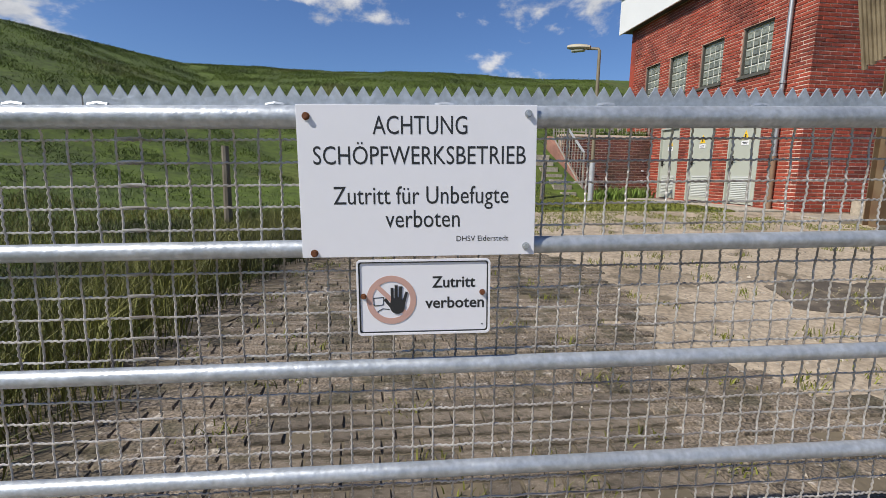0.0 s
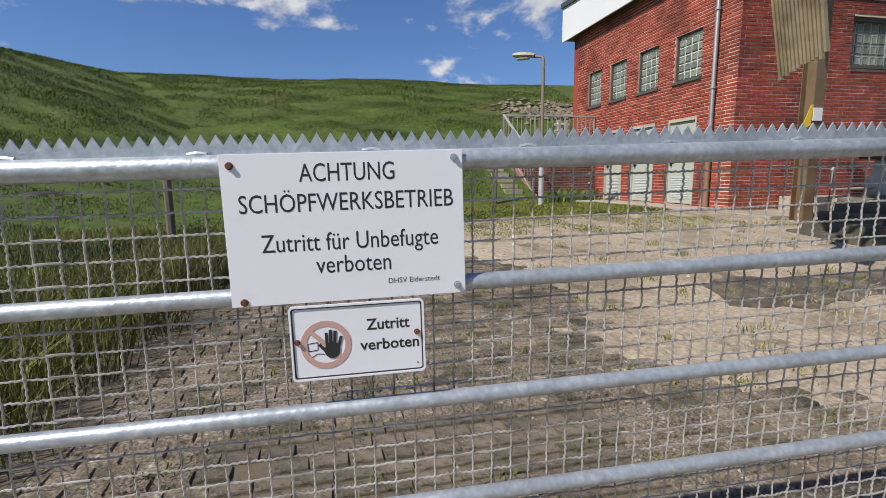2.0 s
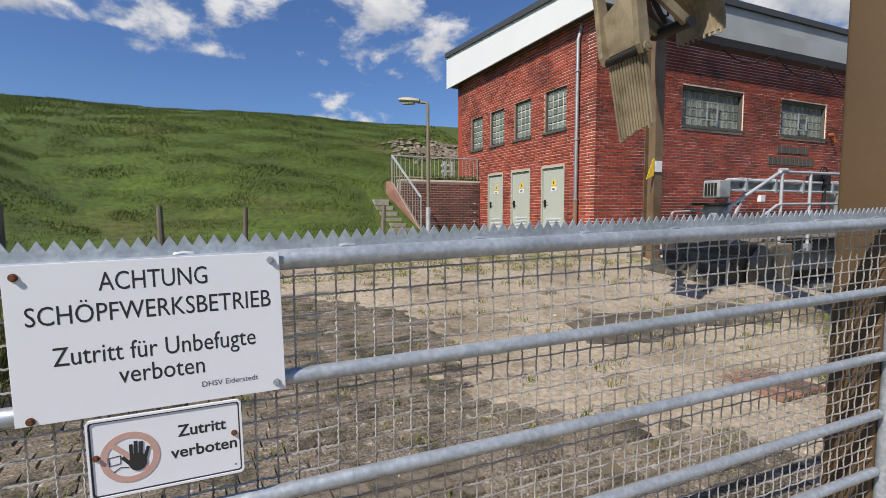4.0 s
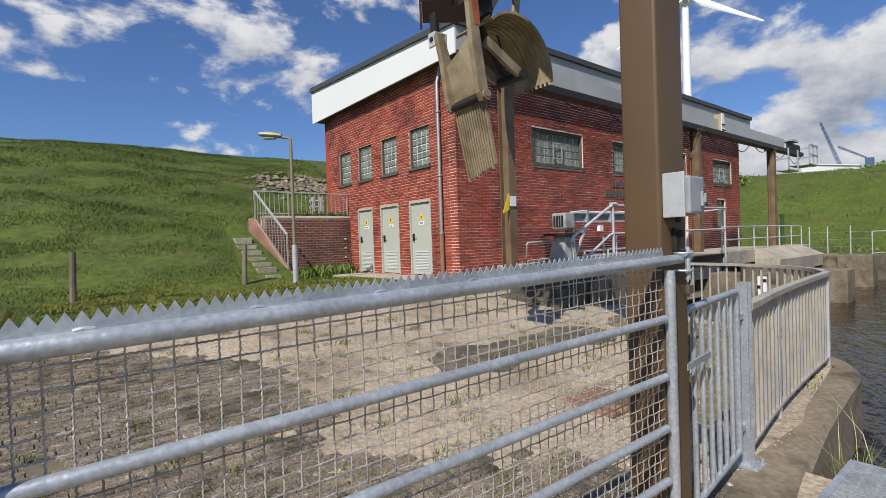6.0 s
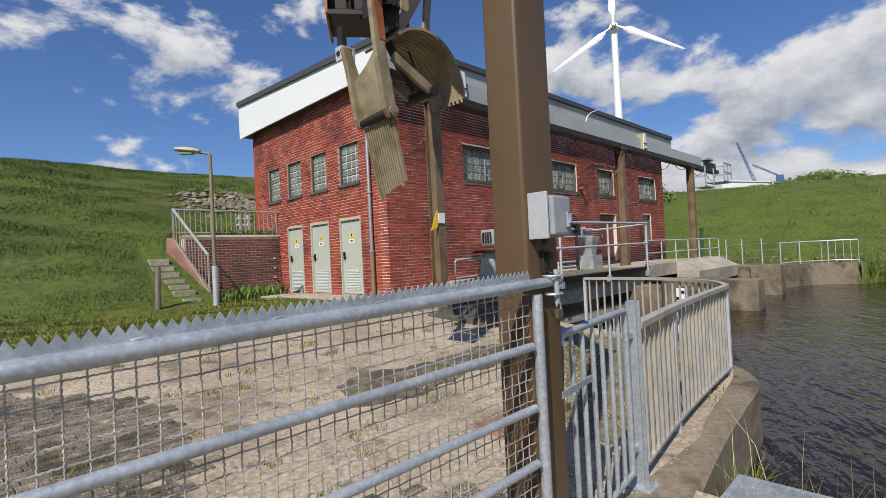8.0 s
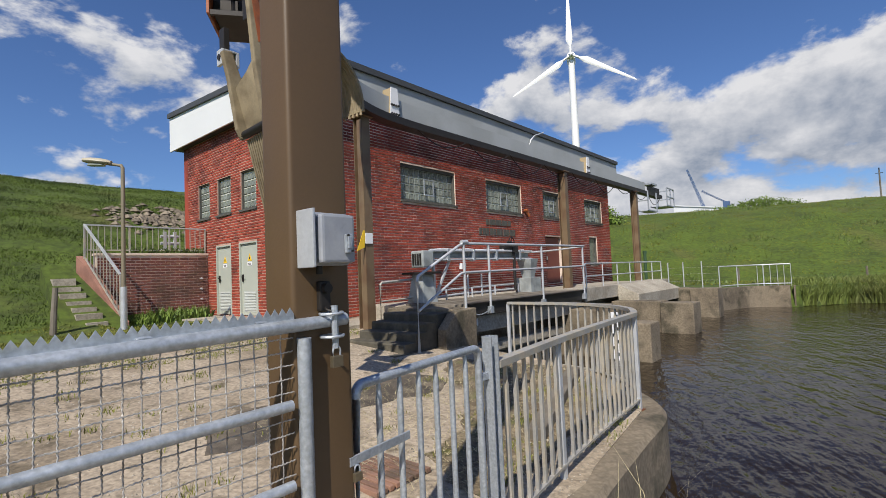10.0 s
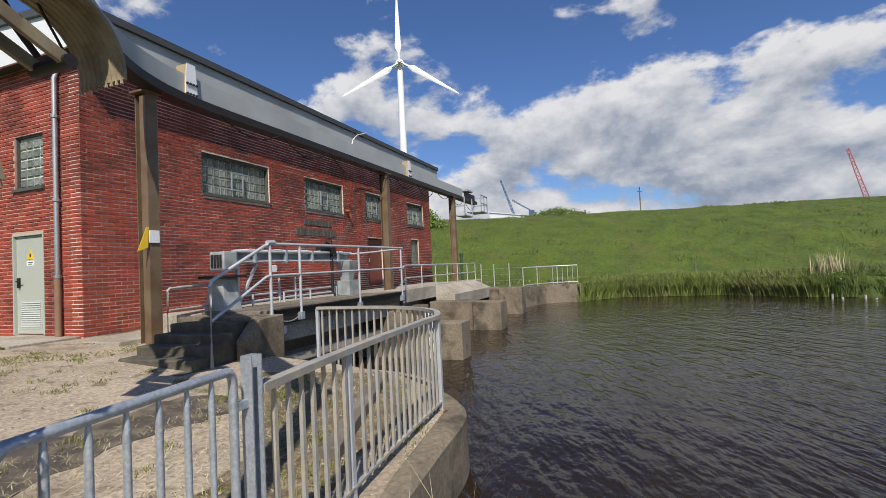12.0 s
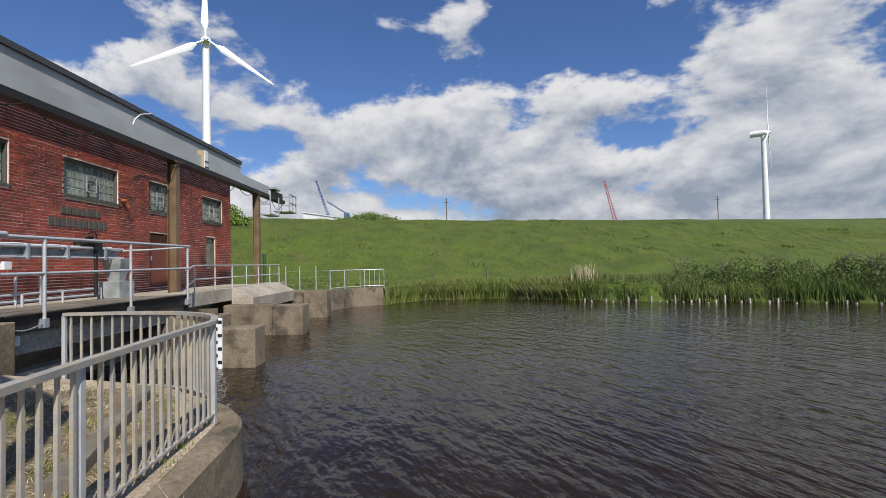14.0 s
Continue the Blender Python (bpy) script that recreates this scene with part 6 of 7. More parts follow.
for az, el, d in ((-1.3, 7.4, 90), (-30.4, 6.1, 120)):
    p = afar(az, el, d)
    pl = thing("mast", (p.x, p.y, 0), "thin dark wooden mast behind the dike", "mast", group="masts")
    part("shaft", Form().tube([(p.x, p.y, 0), (p.x, p.y, p.z)], 0.13, 8, r1=0.09), WOOD, pl)
    part("insulator", Form().tube([(p.x, p.y, p.z), (p.x, p.y, p.z + 0.35)], 0.07, 6).beam((p.x, p.y - 0.4, p.z - 0.4), (p.x, p.y + 0.4, p.z - 0.4), 0.08, 0.08), DARKSTEEL, pl)


# ---- vegetation ----
rng = np.random.default_rng(7)


def blades(px, py, pz, height, width, lean, name, material, label, category, curl=0.35):
    """One bent two-part blade at each place, all in one mesh."""
    n = len(px)
    a = rng.uniform(0, 2 * np.pi, n)
    h = height if np.ndim(height) else np.full(n, height)
    w = width if np.ndim(width) else np.full(n, width)
    dx, dy = np.cos(a), np.sin(a)
    b = rng.uniform(0, 2 * np.pi, n)
    lx, ly = np.cos(b) * lean * h * rng.uniform(0.2, 1, n) + 0.10 * h, np.sin(b) * lean * h * rng.uniform(0.2, 1, n)
    base = np.stack([px, py, pz], 1)
    side = np.stack([dx * w, dy * w, np.zeros(n)], 1) / 2
    mid = base + np.stack([lx * curl, ly * curl, h * 0.6], 1)
    tip = base + np.stack([lx, ly, h * rng.uniform(0.85, 1.05, n)], 1)
    v = np.stack([base - side, base + side, mid + side * 0.75, mid - side * 0.75, tip], 1).reshape(-1, 3)
    i = np.arange(n) * 5
    me = bpy.data.meshes.new(name)
    loops = np.stack([i, i + 1, i + 2, i + 3, i + 3, i + 2, i + 4], 1).ravel()
    me.vertices.add(len(v))
    me.vertices.foreach_set("co", v.ravel())
    me.loops.add(len(loops))
    me.loops.foreach_set("vertex_index", loops.astype(np.int32))
    me.polygons.add(2 * n)
    start = np.stack([np.arange(n) * 7, np.arange(n) * 7 + 4], 1).ravel()
    me.polygons.foreach_set("loop_start", start.astype(np.int32))
    me.update(calc_edges=True)
    me.validate()
    me.materials.append(material)
    return tagged(new(name, me), label, category, kind="stuff")


YE = np.array(YARD_EDGE)


def in_poly(poly, x, y):
    inside = np.zeros(x.shape, bool)
    for (ax, ay), (bx, by) in zip(poly, np.roll(poly, -1, 0)):
        if ay != by:
            inside ^= ((ay > y) != (by > y)) & (x < (bx - ax) * (y - ay) / (by - ay) + ax)
    return inside


def free_land(x, y):
    ok = ~in_poly(YE, x, y) & ~in_basin(x, y)
    ok &= ~((x > 8.0) & (x < 25.6) & (y > 7.2) & (y < 15.3))
    ok &= ~((x > 7.1) & (x < 8.4) & (y > 8.0) & (y < 14.0))
    return ok & ~((x > 4.35) & (x < 5.6) & (y > 11.2) & (y < 13.6) & (np.abs(x - 4.98 + 0.18 * (y - 11.3)) < 0.32))


# short turf of the dike facing the yard: more and finer blades close by
n = 380000
y = 4.0 + 25 * rng.random(n) ** 1.35
x = -15 + 27 * rng.random(n)
ok = free_land(x, y)
x, y = x[ok], y[ok]
patch = np.sin(x * 0.9 + np.sin(y * 0.7) * 1.5) * np.sin(y * 0.8 + x * 0.3)
d = np.hypot(x - 0.8, y + 1.2)
blades(x, y, land(x, y) - 0.02, (0.036 + 0.016 * patch + 0.05 * rng.random(len(x)) ** 5) * (0.8 + d / 50), 0.006 + 0.0009 * d, 1.3, "turf", BLADE, "short green grass covering the dike slope", "grass")
# darker rank clumps on the slope
cx, cy = rng.uniform(-14, 10, 150), rng.uniform(7, 27, 150)
x = (cx[:, None] + rng.normal(0, 0.28, (150, 90))).ravel()
y = (cy[:, None] + rng.normal(0, 0.2, (150, 90))).ravel()
ok = free_land(x, y)
x, y = x[ok], y[ok]
blades(x, y, land(x, y) - 0.03, rng.uniform(0.04, 0.11, len(x)), 0.016, 0.9, "rank_grass", LEAF, "darker rank grass clumps on the dike", "grass")
# long grass on the near edge of the yard
n = 42000
x = -5.5 + 5.6 * rng.random(n)
y = 0.2 + 7.5 * rng.random(n)
edge = np.interp(y, [0, 1.9, 3.6, 4.4, 5.7, 7.2], [-1.38, -1.3, -1.05, -0.7, -0.1, 0.7])
ok = (x < edge + 0.10 * np.sin(y * 9) + 0.05 + 0.12 * rng.random(n))
x, y, edge = x[ok], y[ok], edge[ok]
near_edge = np.clip(1 - (edge - x) / 2.2, 0, 1)
blades(x, y, land(x, y) - 0.02, (0.16 + 0.42 * near_edge) * rng.uniform(0.4, 1.15, len(x)), 0.007, 0.95, "long_grass", TALLBLADE, "long yellowish-green grass along the yard edge", "grass", 0.25)
# mossy grass fringe at the head of the yard and at the door strip
n = 90000
x = 0.3 + 8.0 * rng.random(n)
y = 6.2 + 5.4 * rng.random(n) ** 1.7
ok = ~((x > 7.15) & (y > 8.1)) & ~((x > 6.6) & (y > 7.4) & (y < 8.2)) & (rng.random(n) < np.clip((y - 6.0) / 1.3, 0.05, 1)) & (np.sin(x * 3.1) * np.sin(y * 2.7 + x) > -0.35)
x, y = x[ok], y[ok]
zz = np.maximum(land(x, y), np.clip(-0.58 + 0.075 * (y - 0.4), -0.63, 0.03)) + 0.0
blades(x, y, zz, rng.uniform(0.015, 0.06, len(x)), 0.022, 1.2, "moss_fringe", MOSS, "yellow-green moss and grass at the head of the yard", "grass")
# weeds in cracks
cx, cy = rng.uniform(-1.4, 7.8, 230), 0.4 + 7.2 * rng.random(230) ** 1.4
x = (cx[:, None] + rng.normal(0, 0.06, (230, 26))).ravel()
y = (cy[:, None] + rng.normal(0, 0.045, (230, 26))).ravel()
ok = in_poly(YE, x, y)
x, y = x[ok], y[ok]
blades(x, y, np.clip(-0.58 + 0.075 * (y - 0.4), -0.63, 0) + 0.028, rng.uniform(0.015, 0.075, len(x)), 0.008, 0.9, "weeds", MOSS, "small weeds growing in the yard's cracks", "weeds")
# shrubs by the retaining wall
cx = rng.uniform(5.9, 8.0, 700)
cy = rng.uniform(12.7, 13.5, 700)
blades(cx, cy, np.full(700, 0.0), rng.uniform(0.15, 0.45, 700) * np.clip((cx - 5.4) / 1.2, 0.3, 1), 0.05, 0.6, "wall_shrub", FRESHLEAF, "low green shrubs at the foot of the retaining wall", "shrub")
cx = rng.uniform(6.2, 8.2, 900)
blades(cx, RW + rng.uniform(0.02, 0.3, 900), np.full(900, 1.9), rng.uniform(0.04, 0.2, 900), 0.03, 0.9, "wall_top_plants", LEAF, "creeping plants along the wall coping", "shrub")
# rough grass at the near water edge
n = 300
x, y = rng.uniform(4.25, 5.3, n), rng.uniform(-1.0, 0.0, n)
x[:160], y[:160] = rng.normal(4.75, 0.16, 160), rng.normal(-0.12, 0.06, 160)
blades(x, y, np.full(n, -1.1), rng.uniform(0.2, 0.62, n), 0.009, 0.6, "quay_grass", BANKGRASS, "tufts of grass growing at the quay foot", "grass", 0.2)
n = 12
blades(rng.normal(5.0, 0.35, n), rng.normal(-0.25, 0.2, n), np.full(n, -1.1), rng.uniform(0.5, 0.85, n), 0.006, 0.5, "dry_stalks", STRAW, "dry seed stalks leaning over the water", "grass", 0.3)

# far bank
BANK = np.array([(29.3, 1.0), (31.3, -1), (31.3, -6), (29.0, -8.6), (25.9, -16), (23.5, -21), (19.2, -34), (14, -60)])
seg = np.hypot(*(BANK[1:] - BANK[:-1]).T)
cum = np.concatenate([[0], np.cumsum(seg)])


def on_bank(s, off):
    px, py = np.interp(s, cum, BANK[:, 0]), np.interp(s, cum, BANK[:, 1])
    tx, ty = np.interp(s + 0.4, cum, BANK[:, 0]) - px, np.interp(s + 0.4, cum, BANK[:, 1]) - py
    k = np.hypot(tx, ty) + 1e-9
    return px - ty / k * off, py + tx / k * off


n = 20000
s, off = rng.uniform(0, cum[3] + 1.0, n), -0.15 + 3.4 * rng.random(n) ** 1.5
x, y = on_bank(s, off)
zb = -1.15 + 0.8 * np.clip(off / 1.2, 0, 1)
blades(x, y, zb, rng.uniform(0.15, 0.5, n) + (off < 0.6) * 0.4, 0.06, 0.7, "bank_grass", BANKGRASS, "rough pale green grass on the far bank", "grass")
n = 42000
s, off = rng.uniform(cum[3] + 0.3, cum[-1] - 20, n), -0.05 + 3.2 * rng.random(n) ** 1.3
x, y = on_bank(s, off)
zb = -1.15 + 0.8 * np.clip(off / 1.2, 0, 1)
hh = (rng.uniform(0.45, 1.0, n) + (off < 0.6) * 0.25) * (0.85 + 0.25 * np.sin(s * 0.9) * np.sin(s * 0.37))
blades(x, y, zb, hh * 0.85, 0.034, 0.5, "reeds", REED, "dense green reeds along the far bank", "reeds")
s, off = rng.normal(cum[3] + 1.0, 0.28, 120), rng.uniform(0.6, 1.6, 120)
x, y = on_bank(s, off)
blades(x, y, np.full(120, -0.5), rng.uniform(0.9, 1.6, 120), 0.04, 0.3, "dead_reeds", STRAW, "bleached dead reeds", "reeds")


def leafy(name, centres, radius, count, size, label, category, material=LEAF, squash=0.75, stem=None):
    """A plant with twigs from its foot and many single leaves in uneven clumps."""
    cen = np.array(centres, float)
    foot = cen.mean(0)
    t = thing(name, (foot[0], foot[1], stem if stem is not None else cen[:, 2].min()), label, category)
    f = Form()
    for c in cen:
        f.tube([(foot[0] + 0.1 * (c[0] - foot[0]), foot[1] + 0.1 * (c[1] - foot[1]), (stem if stem is not None else cen[:, 2].min()) - 0.2), (foot[0] * 0.4 + c[0] * 0.6, foot[1] * 0.4 + c[1] * 0.6, c[2] * 0.7 + 0.3 * (stem if stem is not None else foot[2])), tuple(c)], radius * 0.09, 6, r1=radius * 0.02)
    part("trunk" if stem is not None else "twigs", f, WOOD, t)
    per = count // len(cen)
    v, fc = [], []
    for c in cen:
        d = rng.normal(0, 1, (per, 3))
        d /= np.linalg.norm(d, axis=1)[:, None]
        r = radius * rng.uniform(0.35, 1.05, per) ** 0.6 * (1 + 0.25 * np.sin(d[:, 0] * 5 + d[:, 2] * 4))
        p = c + d * r[:, None] * (1, 1, squash)
        a = rng.normal(0, 1, (per, 3))
        a /= np.linalg.norm(a, axis=1)[:, None]
        b = np.cross(a, rng.normal(0, 1, (per, 3)))
        b /= np.linalg.norm(b, axis=1)[:, None]
        q = size * rng.uniform(0.6, 1.4, per)[:, None]
        quad = np.stack([p - a * q, p - b * q * 0.5, p + a * q, p + b * q * 0.5], 1).reshape(-1, 3)
        o = len(v)
        v += [tuple(k) for k in quad]
        fc += [(o + 4 * i, o + 4 * i + 1, o + 4 * i + 2, o + 4 * i + 3) for i in range(per)]
    lf = Form()
    lf.v, lf.f = v, fc
    part("crown", lf, material, t, tidy=False, kind="stuff")


bx, by = on_bank(np.array([cum[4] - 2.2, cum[4] - 1.2, cum[4] - 0.1, cum[4] + 1.0, cum[4] + 2.0, cum[4] + 3.4, cum[4] + 4.6, cum[4] + 6.0, cum[5] + 0.8, cum[5] + 2.4, cum[5] + 4.2, cum[5] + 6.5, cum[5] + 9]), np.array([1.0, 1.7, 1.1, 2.0, 1.6, 2.6, 1.4, 2.4, 1.5, 2.3, 1.6, 2.2, 1.8]))
for i in range(len(bx)):
    leafy("bank_bush", [(bx[i] + rng.uniform(-.6, .6), by[i] + rng.uniform(-.7, .7), 0.0 + min(0.25, 0.06 * i) + rng.uniform(-0.8, 0.4)) for _ in range(7)], 0.62, 2600, 0.05, "tangled dark green bush on the far bank", "bush")
for i in range(0, len(bx), 2):
    f = Form()
    for _ in range(9):
        a, w = rng.uniform(0, 2 * math.pi), rng.uniform(0.6, 1.3)
        f.tube([(bx[i] + w * t * math.cos(a), by[i] + w * t * math.sin(a), 0.1 + 1.1 * math.sin(2.3 * t) * rng.uniform(0.75, 1.0)) for t in np.linspace(0, 1, 6)], 0.014, 5, r1=0.005)
    solo("bramble_canes", f, WOOD, "bare brown bramble canes arching over the bank bush", "canes", group="bramble canes")
for s_ in np.arange(cum[3] + 1.6, cum[3] + 27, 0.95):
    tall = s_ > cum[4] + 1.5
    px, py = on_bank(np.array([s_]), np.array([rng.uniform(0.35, 0.9)]))
    leafy("bank_shrub", [(px[0] + rng.uniform(-.35, .35), py[0] + rng.uniform(-.45, .45), rng.uniform(-0.75, 0.05 if tall else -0.2)) for _ in range(5)], 0.42 if tall else 0.36, 1000, 0.045, "low leafy green shrub at the water's edge", "shrub", LEAF if tall and rng.random() < 0.6 else FRESHLEAF)
piles = [on_bank(np.array([s_]), np.array([-0.75])) for s_ in np.arange(cum[3] + 1.2, cum[3] + 26, 0.36)]
for i, (px, py) in enumerate(piles):
    if rng.random() < 0.82:
        h = rng.uniform(-0.92, -0.66) if i % 3 == 0 else rng.uniform(-1.04, -0.86)
        lx = rng.uniform(-0.05, 0.05)
        solo("timber_pile", Form().tube([(px[0], py[0], -1.7), (px[0] + lx, py[0], h - 0.12)], 0.05, 7), PALEWOOD, "weathered grey timber pile at the waterline", "pile", group="bank piles")
c = afar(8.0, 5.2, 62)
leafy("crest_bush", [(c.x + rng.uniform(-1, 1), c.y + k, c.z - 0.3 + 0.7 * math.exp(-(k / 2.2) ** 2)) for k in np.linspace(-3.4, 3.4, 9)], 0.85, 4500, 0.10, "broad green bush on the crest of the far dike", "bush", FRESHLEAF)
c = afar(23.2, 5.6, 48)
leafy("far_tree", [(c.x + rng.uniform(-1.5, 1.5), c.y + rng.uniform(-2.4, 2.4), c.z + rng.uniform(-1.4, 1.3)) for _ in range(12)], 1.1, 6000, 0.12, "bright green tree beyond the pump house", "tree", FRESHLEAF, stem=float(land(c.x, c.y)))
# bare rubble on the dike behind the terrace
rf = Form()
for _ in range(420):
    x, y = rng.normal(10.0, 1.1), rng.normal(21.0, 0.7)
    z, r = float(land(x, y)), rng.uniform(0.06, 0.30)
    p = [(x + r * rng.uniform(.6, 1.1) * dx, y + r * rng.uniform(.6, 1.1) * dy, z + r * 0.6 * dz * rng.uniform(.6, 1.1)) for dx, dy, dz in ((1, 0, 0), (0, 1, 0), (-1, 0, 0), (0, -1, 0), (0, 0, 1), (0, 0, -1))]
    rf.face_set(p, [(0, 1, 4), (1, 2, 4), (2, 3, 4), (3, 0, 4), (1, 0, 5), (2, 1, 5), (3, 2, 5), (0, 3, 5)])
tagged(new("rubble", rf.mesh("rubble", RUBBLE, tidy=False)), "bare broken rubble and soil on the dike", "rubble", kind="stuff")

# loose pebbles and grit on the yard
n = 26000
x, y = rng.uniform(-1.6, 8.4, n), 0.25 + 7.6 * rng.random(n) ** 1.6
ok = in_poly(YE, x, y) & (rng.random(n) < 0.35 + 0.65 * (np.sin(x * 2.1 + np.sin(y * 1.7)) * np.sin(y * 2.4) > 0.1))
x, y = x[ok], y[ok]
z = np.clip(-0.58 + 0.075 * (y - 0.4), -0.63, 0) + 0.028
r = rng.uniform(0.004, 0.015, len(x)) * np.where(rng.random(len(x)) < 0.06, 2.0, 1.0)
shape = np.array([(1, 0, 0), (0, 1, 0), (-1, 0, 0), (0, -1, 0), (0, 0, 0.7)])
v = np.stack([x, y, z], 1)[:, None, :] + shape[None] * r[:, None, None] * rng.uniform(0.6, 1.2, (len(x), 5, 3))
pf = Form()
pf.v = [tuple(p) for p in v.reshape(-1, 3)]
pf.f = [(5 * i + a, 5 * i + b, 5 * i + 4) for i in range(len(x)) for a, b in ((0, 1), (1, 2), (2, 3), (3, 0))]
tagged(new("pebbles", pf.mesh("pebbles", PEBBLE, tidy=False)), "loose pebbles and grit scattered on the yard", "gravel", kind="stuff")
n = 4500
x, y = rng.uniform(4.0, 8.3, n), rng.uniform(0.6, 3.2, n)
ok = in_poly(YE, x, y)
x, y = x[ok], y[ok]
blades(x, y, np.clip(-0.58 + 0.075 * (y - 0.4), -0.63, 0) + 0.03, rng.uniform(0.01, 0.05, len(x)), 0.006, 4.0, "straw_litter", STRAW, "dry straw litter inside the railing", "litter")

# turf of the far dike and its dark tufts
n = 110000
x, y = 31.5 + 32 * rng.random(n), -62 + 82 * rng.random(n)
ok = free_land(x, y)
x, y = x[ok], y[ok]
blades(x, y, land(x, y) - 0.02, rng.uniform(0.03, 0.09, len(x)), 0.06, 1.6, "far_turf", FARBLADE, "grazed grass on the far dike", "grass")
cx, cy = 33 + 30 * rng.random(90), -60 + 78 * rng.random(90)
x = (cx[:, None] + rng.normal(0, 0.3, (90, 60))).ravel()
y = (cy[:, None] + rng.normal(0, 0.5, (90, 60))).ravel()
ok = free_land(x, y)
x, y = x[ok], y[ok]
blades(x, y, land(x, y) - 0.03, rng.uniform(0.12, 0.32, len(x)), 0.07, 0.6, "far_tufts", LEAF, "dark tufts dotting the far dike", "grass")


# ---- pieces of walls and paving ----
BL, BH, JOINT, HEAD = 0.25, 0.0772, 0.0185, 0.011


def brick_rows(u0, u1, z0, z1, holes, shift=0.0):
    """Running bond: the span of every brick, cut at openings."""
    k = 0
    z = z0
    while z + BH <= z1 + 0.02:
        u = u0 - (BL / 2 if k % 2 else 0) + shift - BL
        while u < u1:
            a, b = max(u, u0), min(u + BL, u1)
            c, d = z + JOINT / 2, z + BH - JOINT / 2
            spans = [(a, b)]
            for h in holes:
                if h[2] < d and h[3] > c:
                    cut = []
                    for p, q in spans:
                        if h[0] >= q or h[1] <= p:
                            cut.append((p, q))
                        else:
                            cut += [s for s in ((p, min(q, h[0])), (max(p, h[1]), q)) if s[1] - s[0] > 0.04]
                    spans = cut
            for p, q in spans:
                if q - p > 0.035:
                    yield p + HEAD / 2, q - HEAD / 2, c, d
            u += BL
        z += BH
        k += 1


def brick_faces(put, a, b, c, d, proud):
    e = 0.004
    pts = [put(a, 0, c), put(b, 0, c), put(b, 0, d), put(a, 0, d), put(a + e, proud, c + e), put(b - e, proud, c + e), put(b - e, proud, d - e), put(a + e, proud, d - e)]
    return pts, [(4, 5, 6, 7), (0, 1, 5, 4), (1, 2, 6, 5), (2, 3, 7, 6), (3, 0, 4, 7)]


gable_put = lambda u, out, z: (HX - out, u, z)
long_put = lambda u, out, z: (u, HY - out, z)
shared = {}
for put, u0, u1, holes, near, parent_name, flip in ((gable_put, HY - 0.006, HY1, gable_holes, 9.06, "gable_wall", True), (long_put, HX - 0.006, HX1, long_holes, 9.55, "long_wall", False)):
    field = Form()
    owner = next(o for o in house.children if o.name == parent_name)
    holes_ = [(h[0] - 0.0, h[1] + 0.0, h[2] - (0.07 if h[2] > 1 else 0), h[3]) for h in holes]
    for a, b, c, d in brick_rows(u0, u1, 0.03, EAVE - 0.02, holes_):
        proud = 0.011 + random.uniform(-0.005, 0.005)
        if b < near and c < 2.75 and b - a > 0.2:
            key = (parent_name, round(b - a, 3))
            if key not in shared:
                pts, fs = brick_faces((lambda u, o, z: (-o, u, z)) if flip else (lambda u, o, z: (u, -o, z)), 0, b - a, 0, d - c, 0.008)
                f = Form().face_set(pts, [tuple(reversed(q)) for q in fs] if flip else fs)
                shared[key] = f.mesh("brick", BRICKPIECE)
            ob = new("brick", shared[key])
            ob.parent = owner
            ob.location = put(a, random.uniform(-0.002, 0.003), c)
            continue
        pts, fs = brick_faces(put, a, b, c, d, proud)
        field.face_set(pts, [tuple(reversed(q)) for q in fs] if flip else fs)
    ob = part("brickwork", field, BRICK, owner, "red clinker bricks in running bond", tidy=False, kind="stuff")
field = Form()
for a, b, c, d in brick_rows(5.46, 8.26, 0.0, 1.83, []):
    pts, fs = brick_faces(lambda u, o, z: (u, RW - o, z), a, b, c, d, 0.009)
    field.face_set(pts, fs)
ob = new("brickwork", field.mesh("brickwork", OLDBRICK, tidy=False))
ob.parent = bpy.data.objects["retaining_wall"]
tagged(ob, "dark red weathered bricks", kind="stuff")

# paving setts behind the gate; those nearest the gate are single pieces
yard_ob = bpy.data.objects["yard"]
SETT_EDGE = np.array([(-1.75, 0.2), (3.5, 0.2), (3.3, 1.0), (2.6, 1.55), (2.0, 2.2), (2.2, 3.0), (2.3, 3.6), (1.8, 4.8), (1.0, 5.7), (0.1, 6.1), (-0.3, 5.0), (-0.8, 3.9), (-1.15, 3.3), (-1.45, 2.0)])
stones = [Form().face_set([(-.5, -.5, 0), (.5, -.5, 0), (.5, .5, 0), (-.5, .5, 0), (-.45, -.43, .9), (.46, -.44, 1), (.45, .43, .85), (-.46, .44, 1)], [(4, 5, 6, 7), (0, 1, 5, 4), (1, 2, 6, 5), (2, 3, 7, 6), (3, 0, 4, 7)]).mesh("paving_sett", SETTPIECE) for _ in range(1)]
field, row, count, y = Form(), 0, 0, 0.22
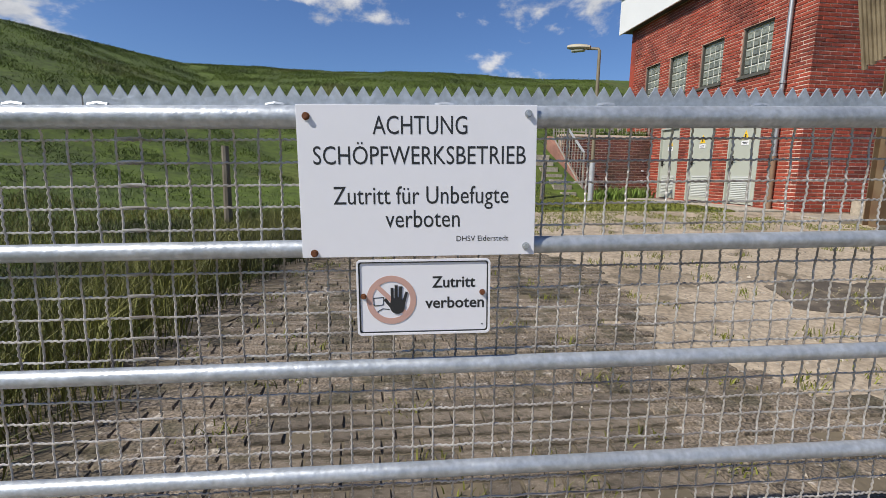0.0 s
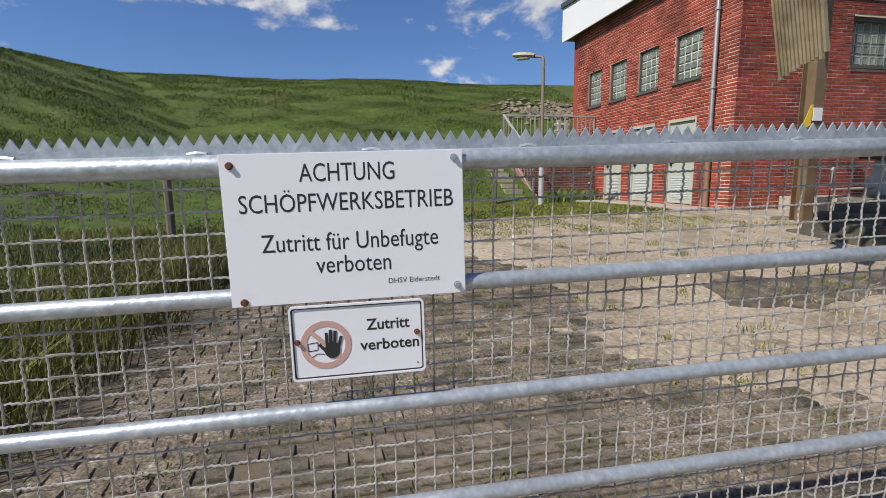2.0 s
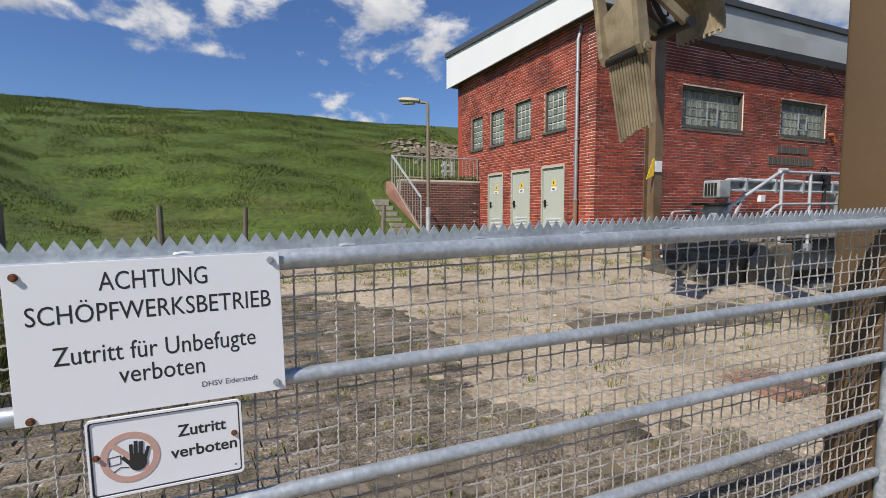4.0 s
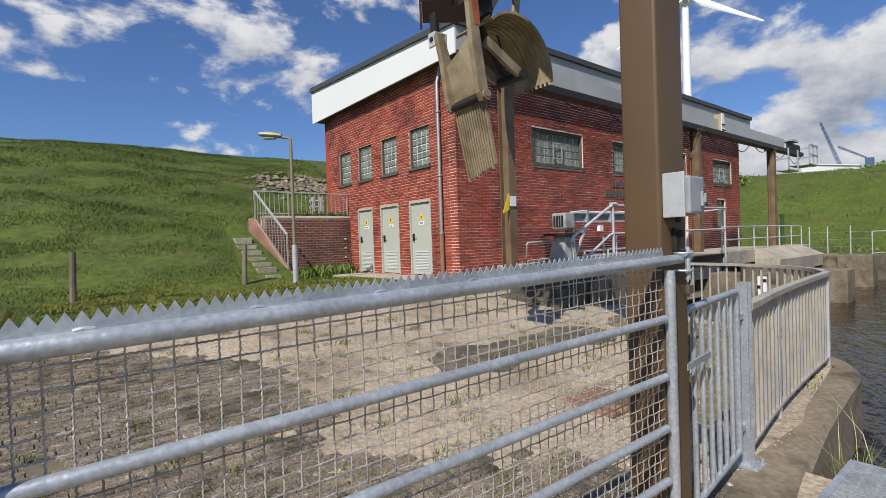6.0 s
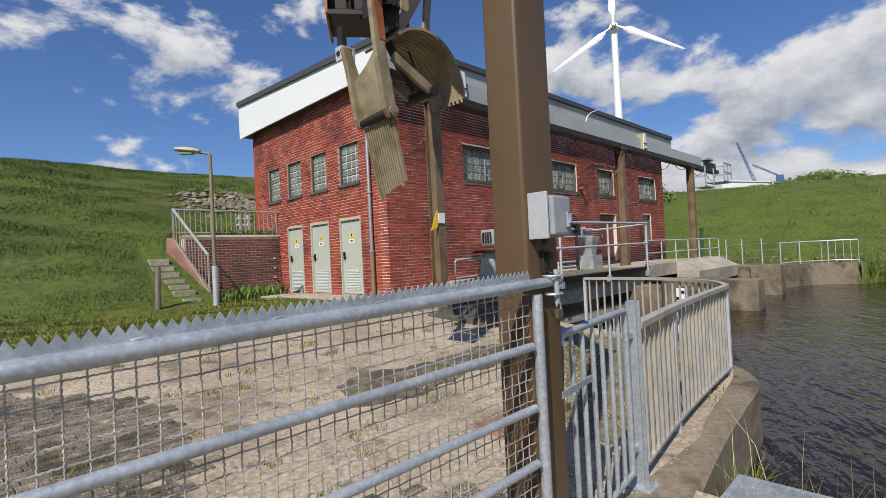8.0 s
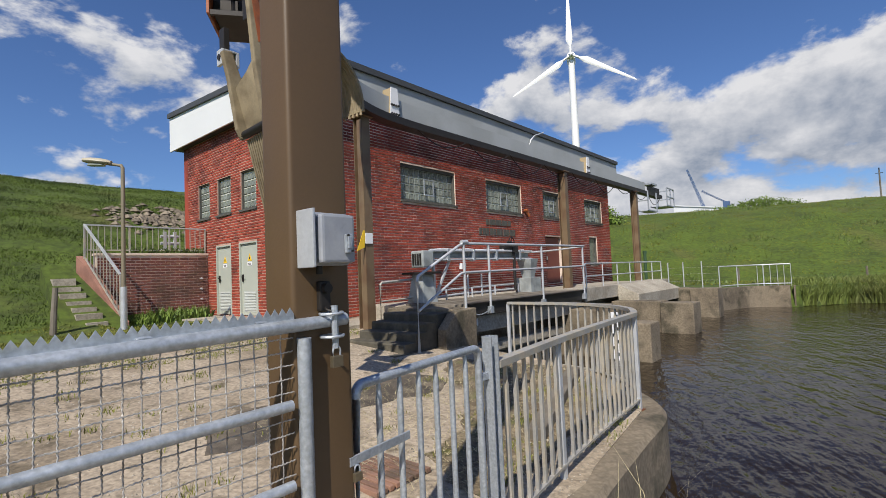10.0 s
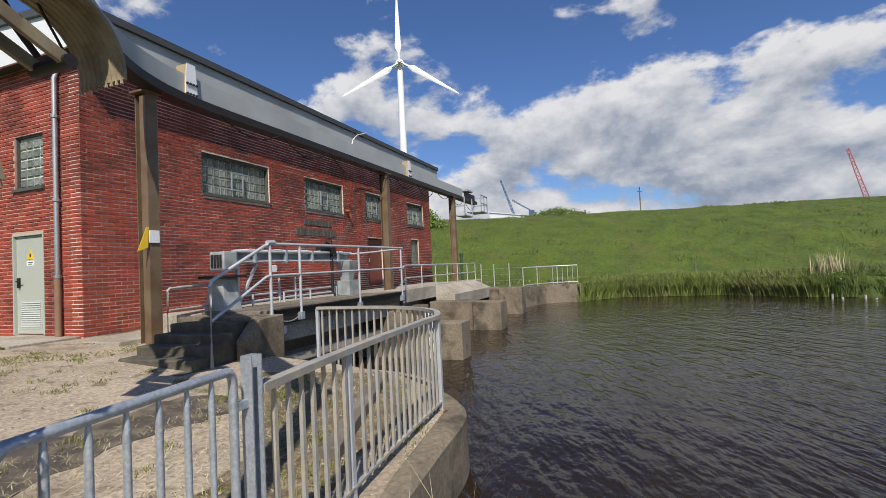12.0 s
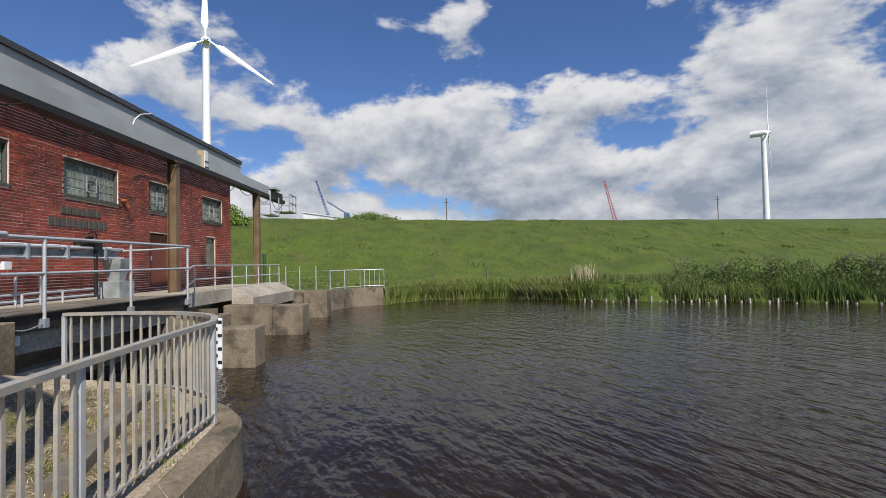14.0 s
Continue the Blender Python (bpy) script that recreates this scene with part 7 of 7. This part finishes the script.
while y < 6.1:
    dy = 0.098 + 0.008 * random.random()
    x = -1.9 + 0.08 * (row % 2)
    while x < 3.9:
        dx = 0.15 + 0.03 * random.random()
        cx, cy = x + dx / 2, y + dy / 2
        wob = 0.22 * math.sin(cx * 3.1 + 1.7 * cy) * math.sin(cy * 2.6) + random.uniform(-0.14, 0.14)
        if in_poly(SETT_EDGE, np.array([cx + wob]), np.array([cy]))[0] and random.random() > 0.02:
            h = 0.013 + 0.008 * random.random() ** 2
            z = yard_z(cx, cy) + 0.028
            if cy < 1.55 and -0.35 < cx < 1.5 and count < 300:
                count += 1
                ob = new("paving_sett", stones[0])
                ob.parent = yard_ob
                ob.location, ob.scale, ob.rotation_euler = (cx, cy, z), (dx * 0.985, dy * 0.98, h), (0, 0, random.uniform(-0.04, 0.04))
            else:
                a = random.uniform(-0.04, 0.04)
                c_, s_ = math.cos(a), math.sin(a)
                P8 = [(-.5, -.5, 0), (.5, -.5, 0), (.5, .5, 0), (-.5, .5, 0), (-.45, -.43, .9), (.46, -.44, 1), (.45, .43, .85), (-.46, .44, 1)]
                field.face_set([(cx + (p * c_ * dx - q * s_ * dy) * 0.985, cy + (p * s_ * dx + q * c_ * dy) * 0.985, z + r * h) for p, q, r in P8], [(4, 5, 6, 7), (0, 1, 5, 4), (1, 2, 6, 5), (2, 3, 7, 6), (3, 0, 4, 7)])
        x += dx
    y += dy
    row += 1
ob = new("paving", field.mesh("paving", SETT, tidy=False))
ob.parent = yard_ob
tagged(ob, "worn brown-grey paving blocks with mossy joints", kind="stuff")

bed = smooth_line([(0.15 + (x - 0.15) * 0.84, 0.25 + (y - 0.25) * 0.92) for x, y in SETT_EDGE], 0.12)
solo("sett_bed", yard_sheet([(p.x + 0.10 * math.sin(9 * p.y) + random.uniform(-0.08, 0.08), p.y + random.uniform(0.0, 0.06)) for p in bed], 0.0335), SOIL, "dark soil between the paving blocks", "soil", kind="structure")

# ragged dark patch across the yard, with the grab's ground shadow painted into it
PATCH = [(3.55, 2.75), (4.2, 2.55), (5.2, 2.75), (6.1, 2.55), (6.6, 3.0), (6.2, 3.45), (5.0, 3.35), (4.3, 3.55), (3.75, 3.3)]
dense = smooth_line(PATCH + PATCH[:1], 0.12)[:-1]
outline = [(p.x + random.uniform(-0.05, 0.05), p.y + random.uniform(-0.05, 0.05)) for p in dense]
solo("dark_patch", yard_sheet(outline, 0.036), mat("dark_shadowed_surface", (0.075, 0.062, 0.048), 0.9, 0.0, 0.45, 4, 60, 1.0, (0.20, 0.165, 0.12), 5, 0.7), "ragged dark patch in the yard, painted for the grab's shadow", "patch", kind="structure")

LITTER = [(4.5, 0.75), (5.6, 0.7), (7.0, 0.95), (7.9, 1.4), (8.15, 2.2), (7.6, 3.4), (6.9, 3.1), (6.3, 2.3), (5.5, 1.7), (4.7, 1.4)]
dense = smooth_line(LITTER + LITTER[:1], 0.12)[:-1]
outline = [(p.x + random.uniform(-0.06, 0.06), p.y + random.uniform(-0.06, 0.06)) for p in dense]
solo("litter_ground", yard_sheet(outline, 0.034), mat("earth_and_litter", (0.135, 0.102, 0.062), 0.95, 0.0, 0.45, 3, 50, 1.0, (0.26, 0.21, 0.13), 6, 0.7, speck=(30, 0.45), third=((0.075, 0.085, 0.02), 3.0, (0.55, 0.66), 0.8)), "brown earth and plant litter inside the railing", "ground", kind="structure")
STRIP = [(-1.75, 0.2), (-1.15, 0.2), (-1.08, 1.2), (-1.0, 2.2), (-0.72, 3.4), (-0.3, 4.6), (0.15, 5.6), (0.5, 6.4), (0.2, 6.4), (-0.2, 5.6), (-0.6, 4.6), (-1.1, 3.4), (-1.4, 2.2), (-1.6, 1.2)]
dense = smooth_line(STRIP + STRIP[:1], 0.12)[:-1]
outline = [(p.x + random.uniform(-0.06, 0.06), p.y + random.uniform(-0.05, 0.05)) for p in dense]
solo("soil_strip", yard_sheet(outline, 0.043), SOIL, "dark soil and dead grass along the yard edge", "soil", kind="structure")
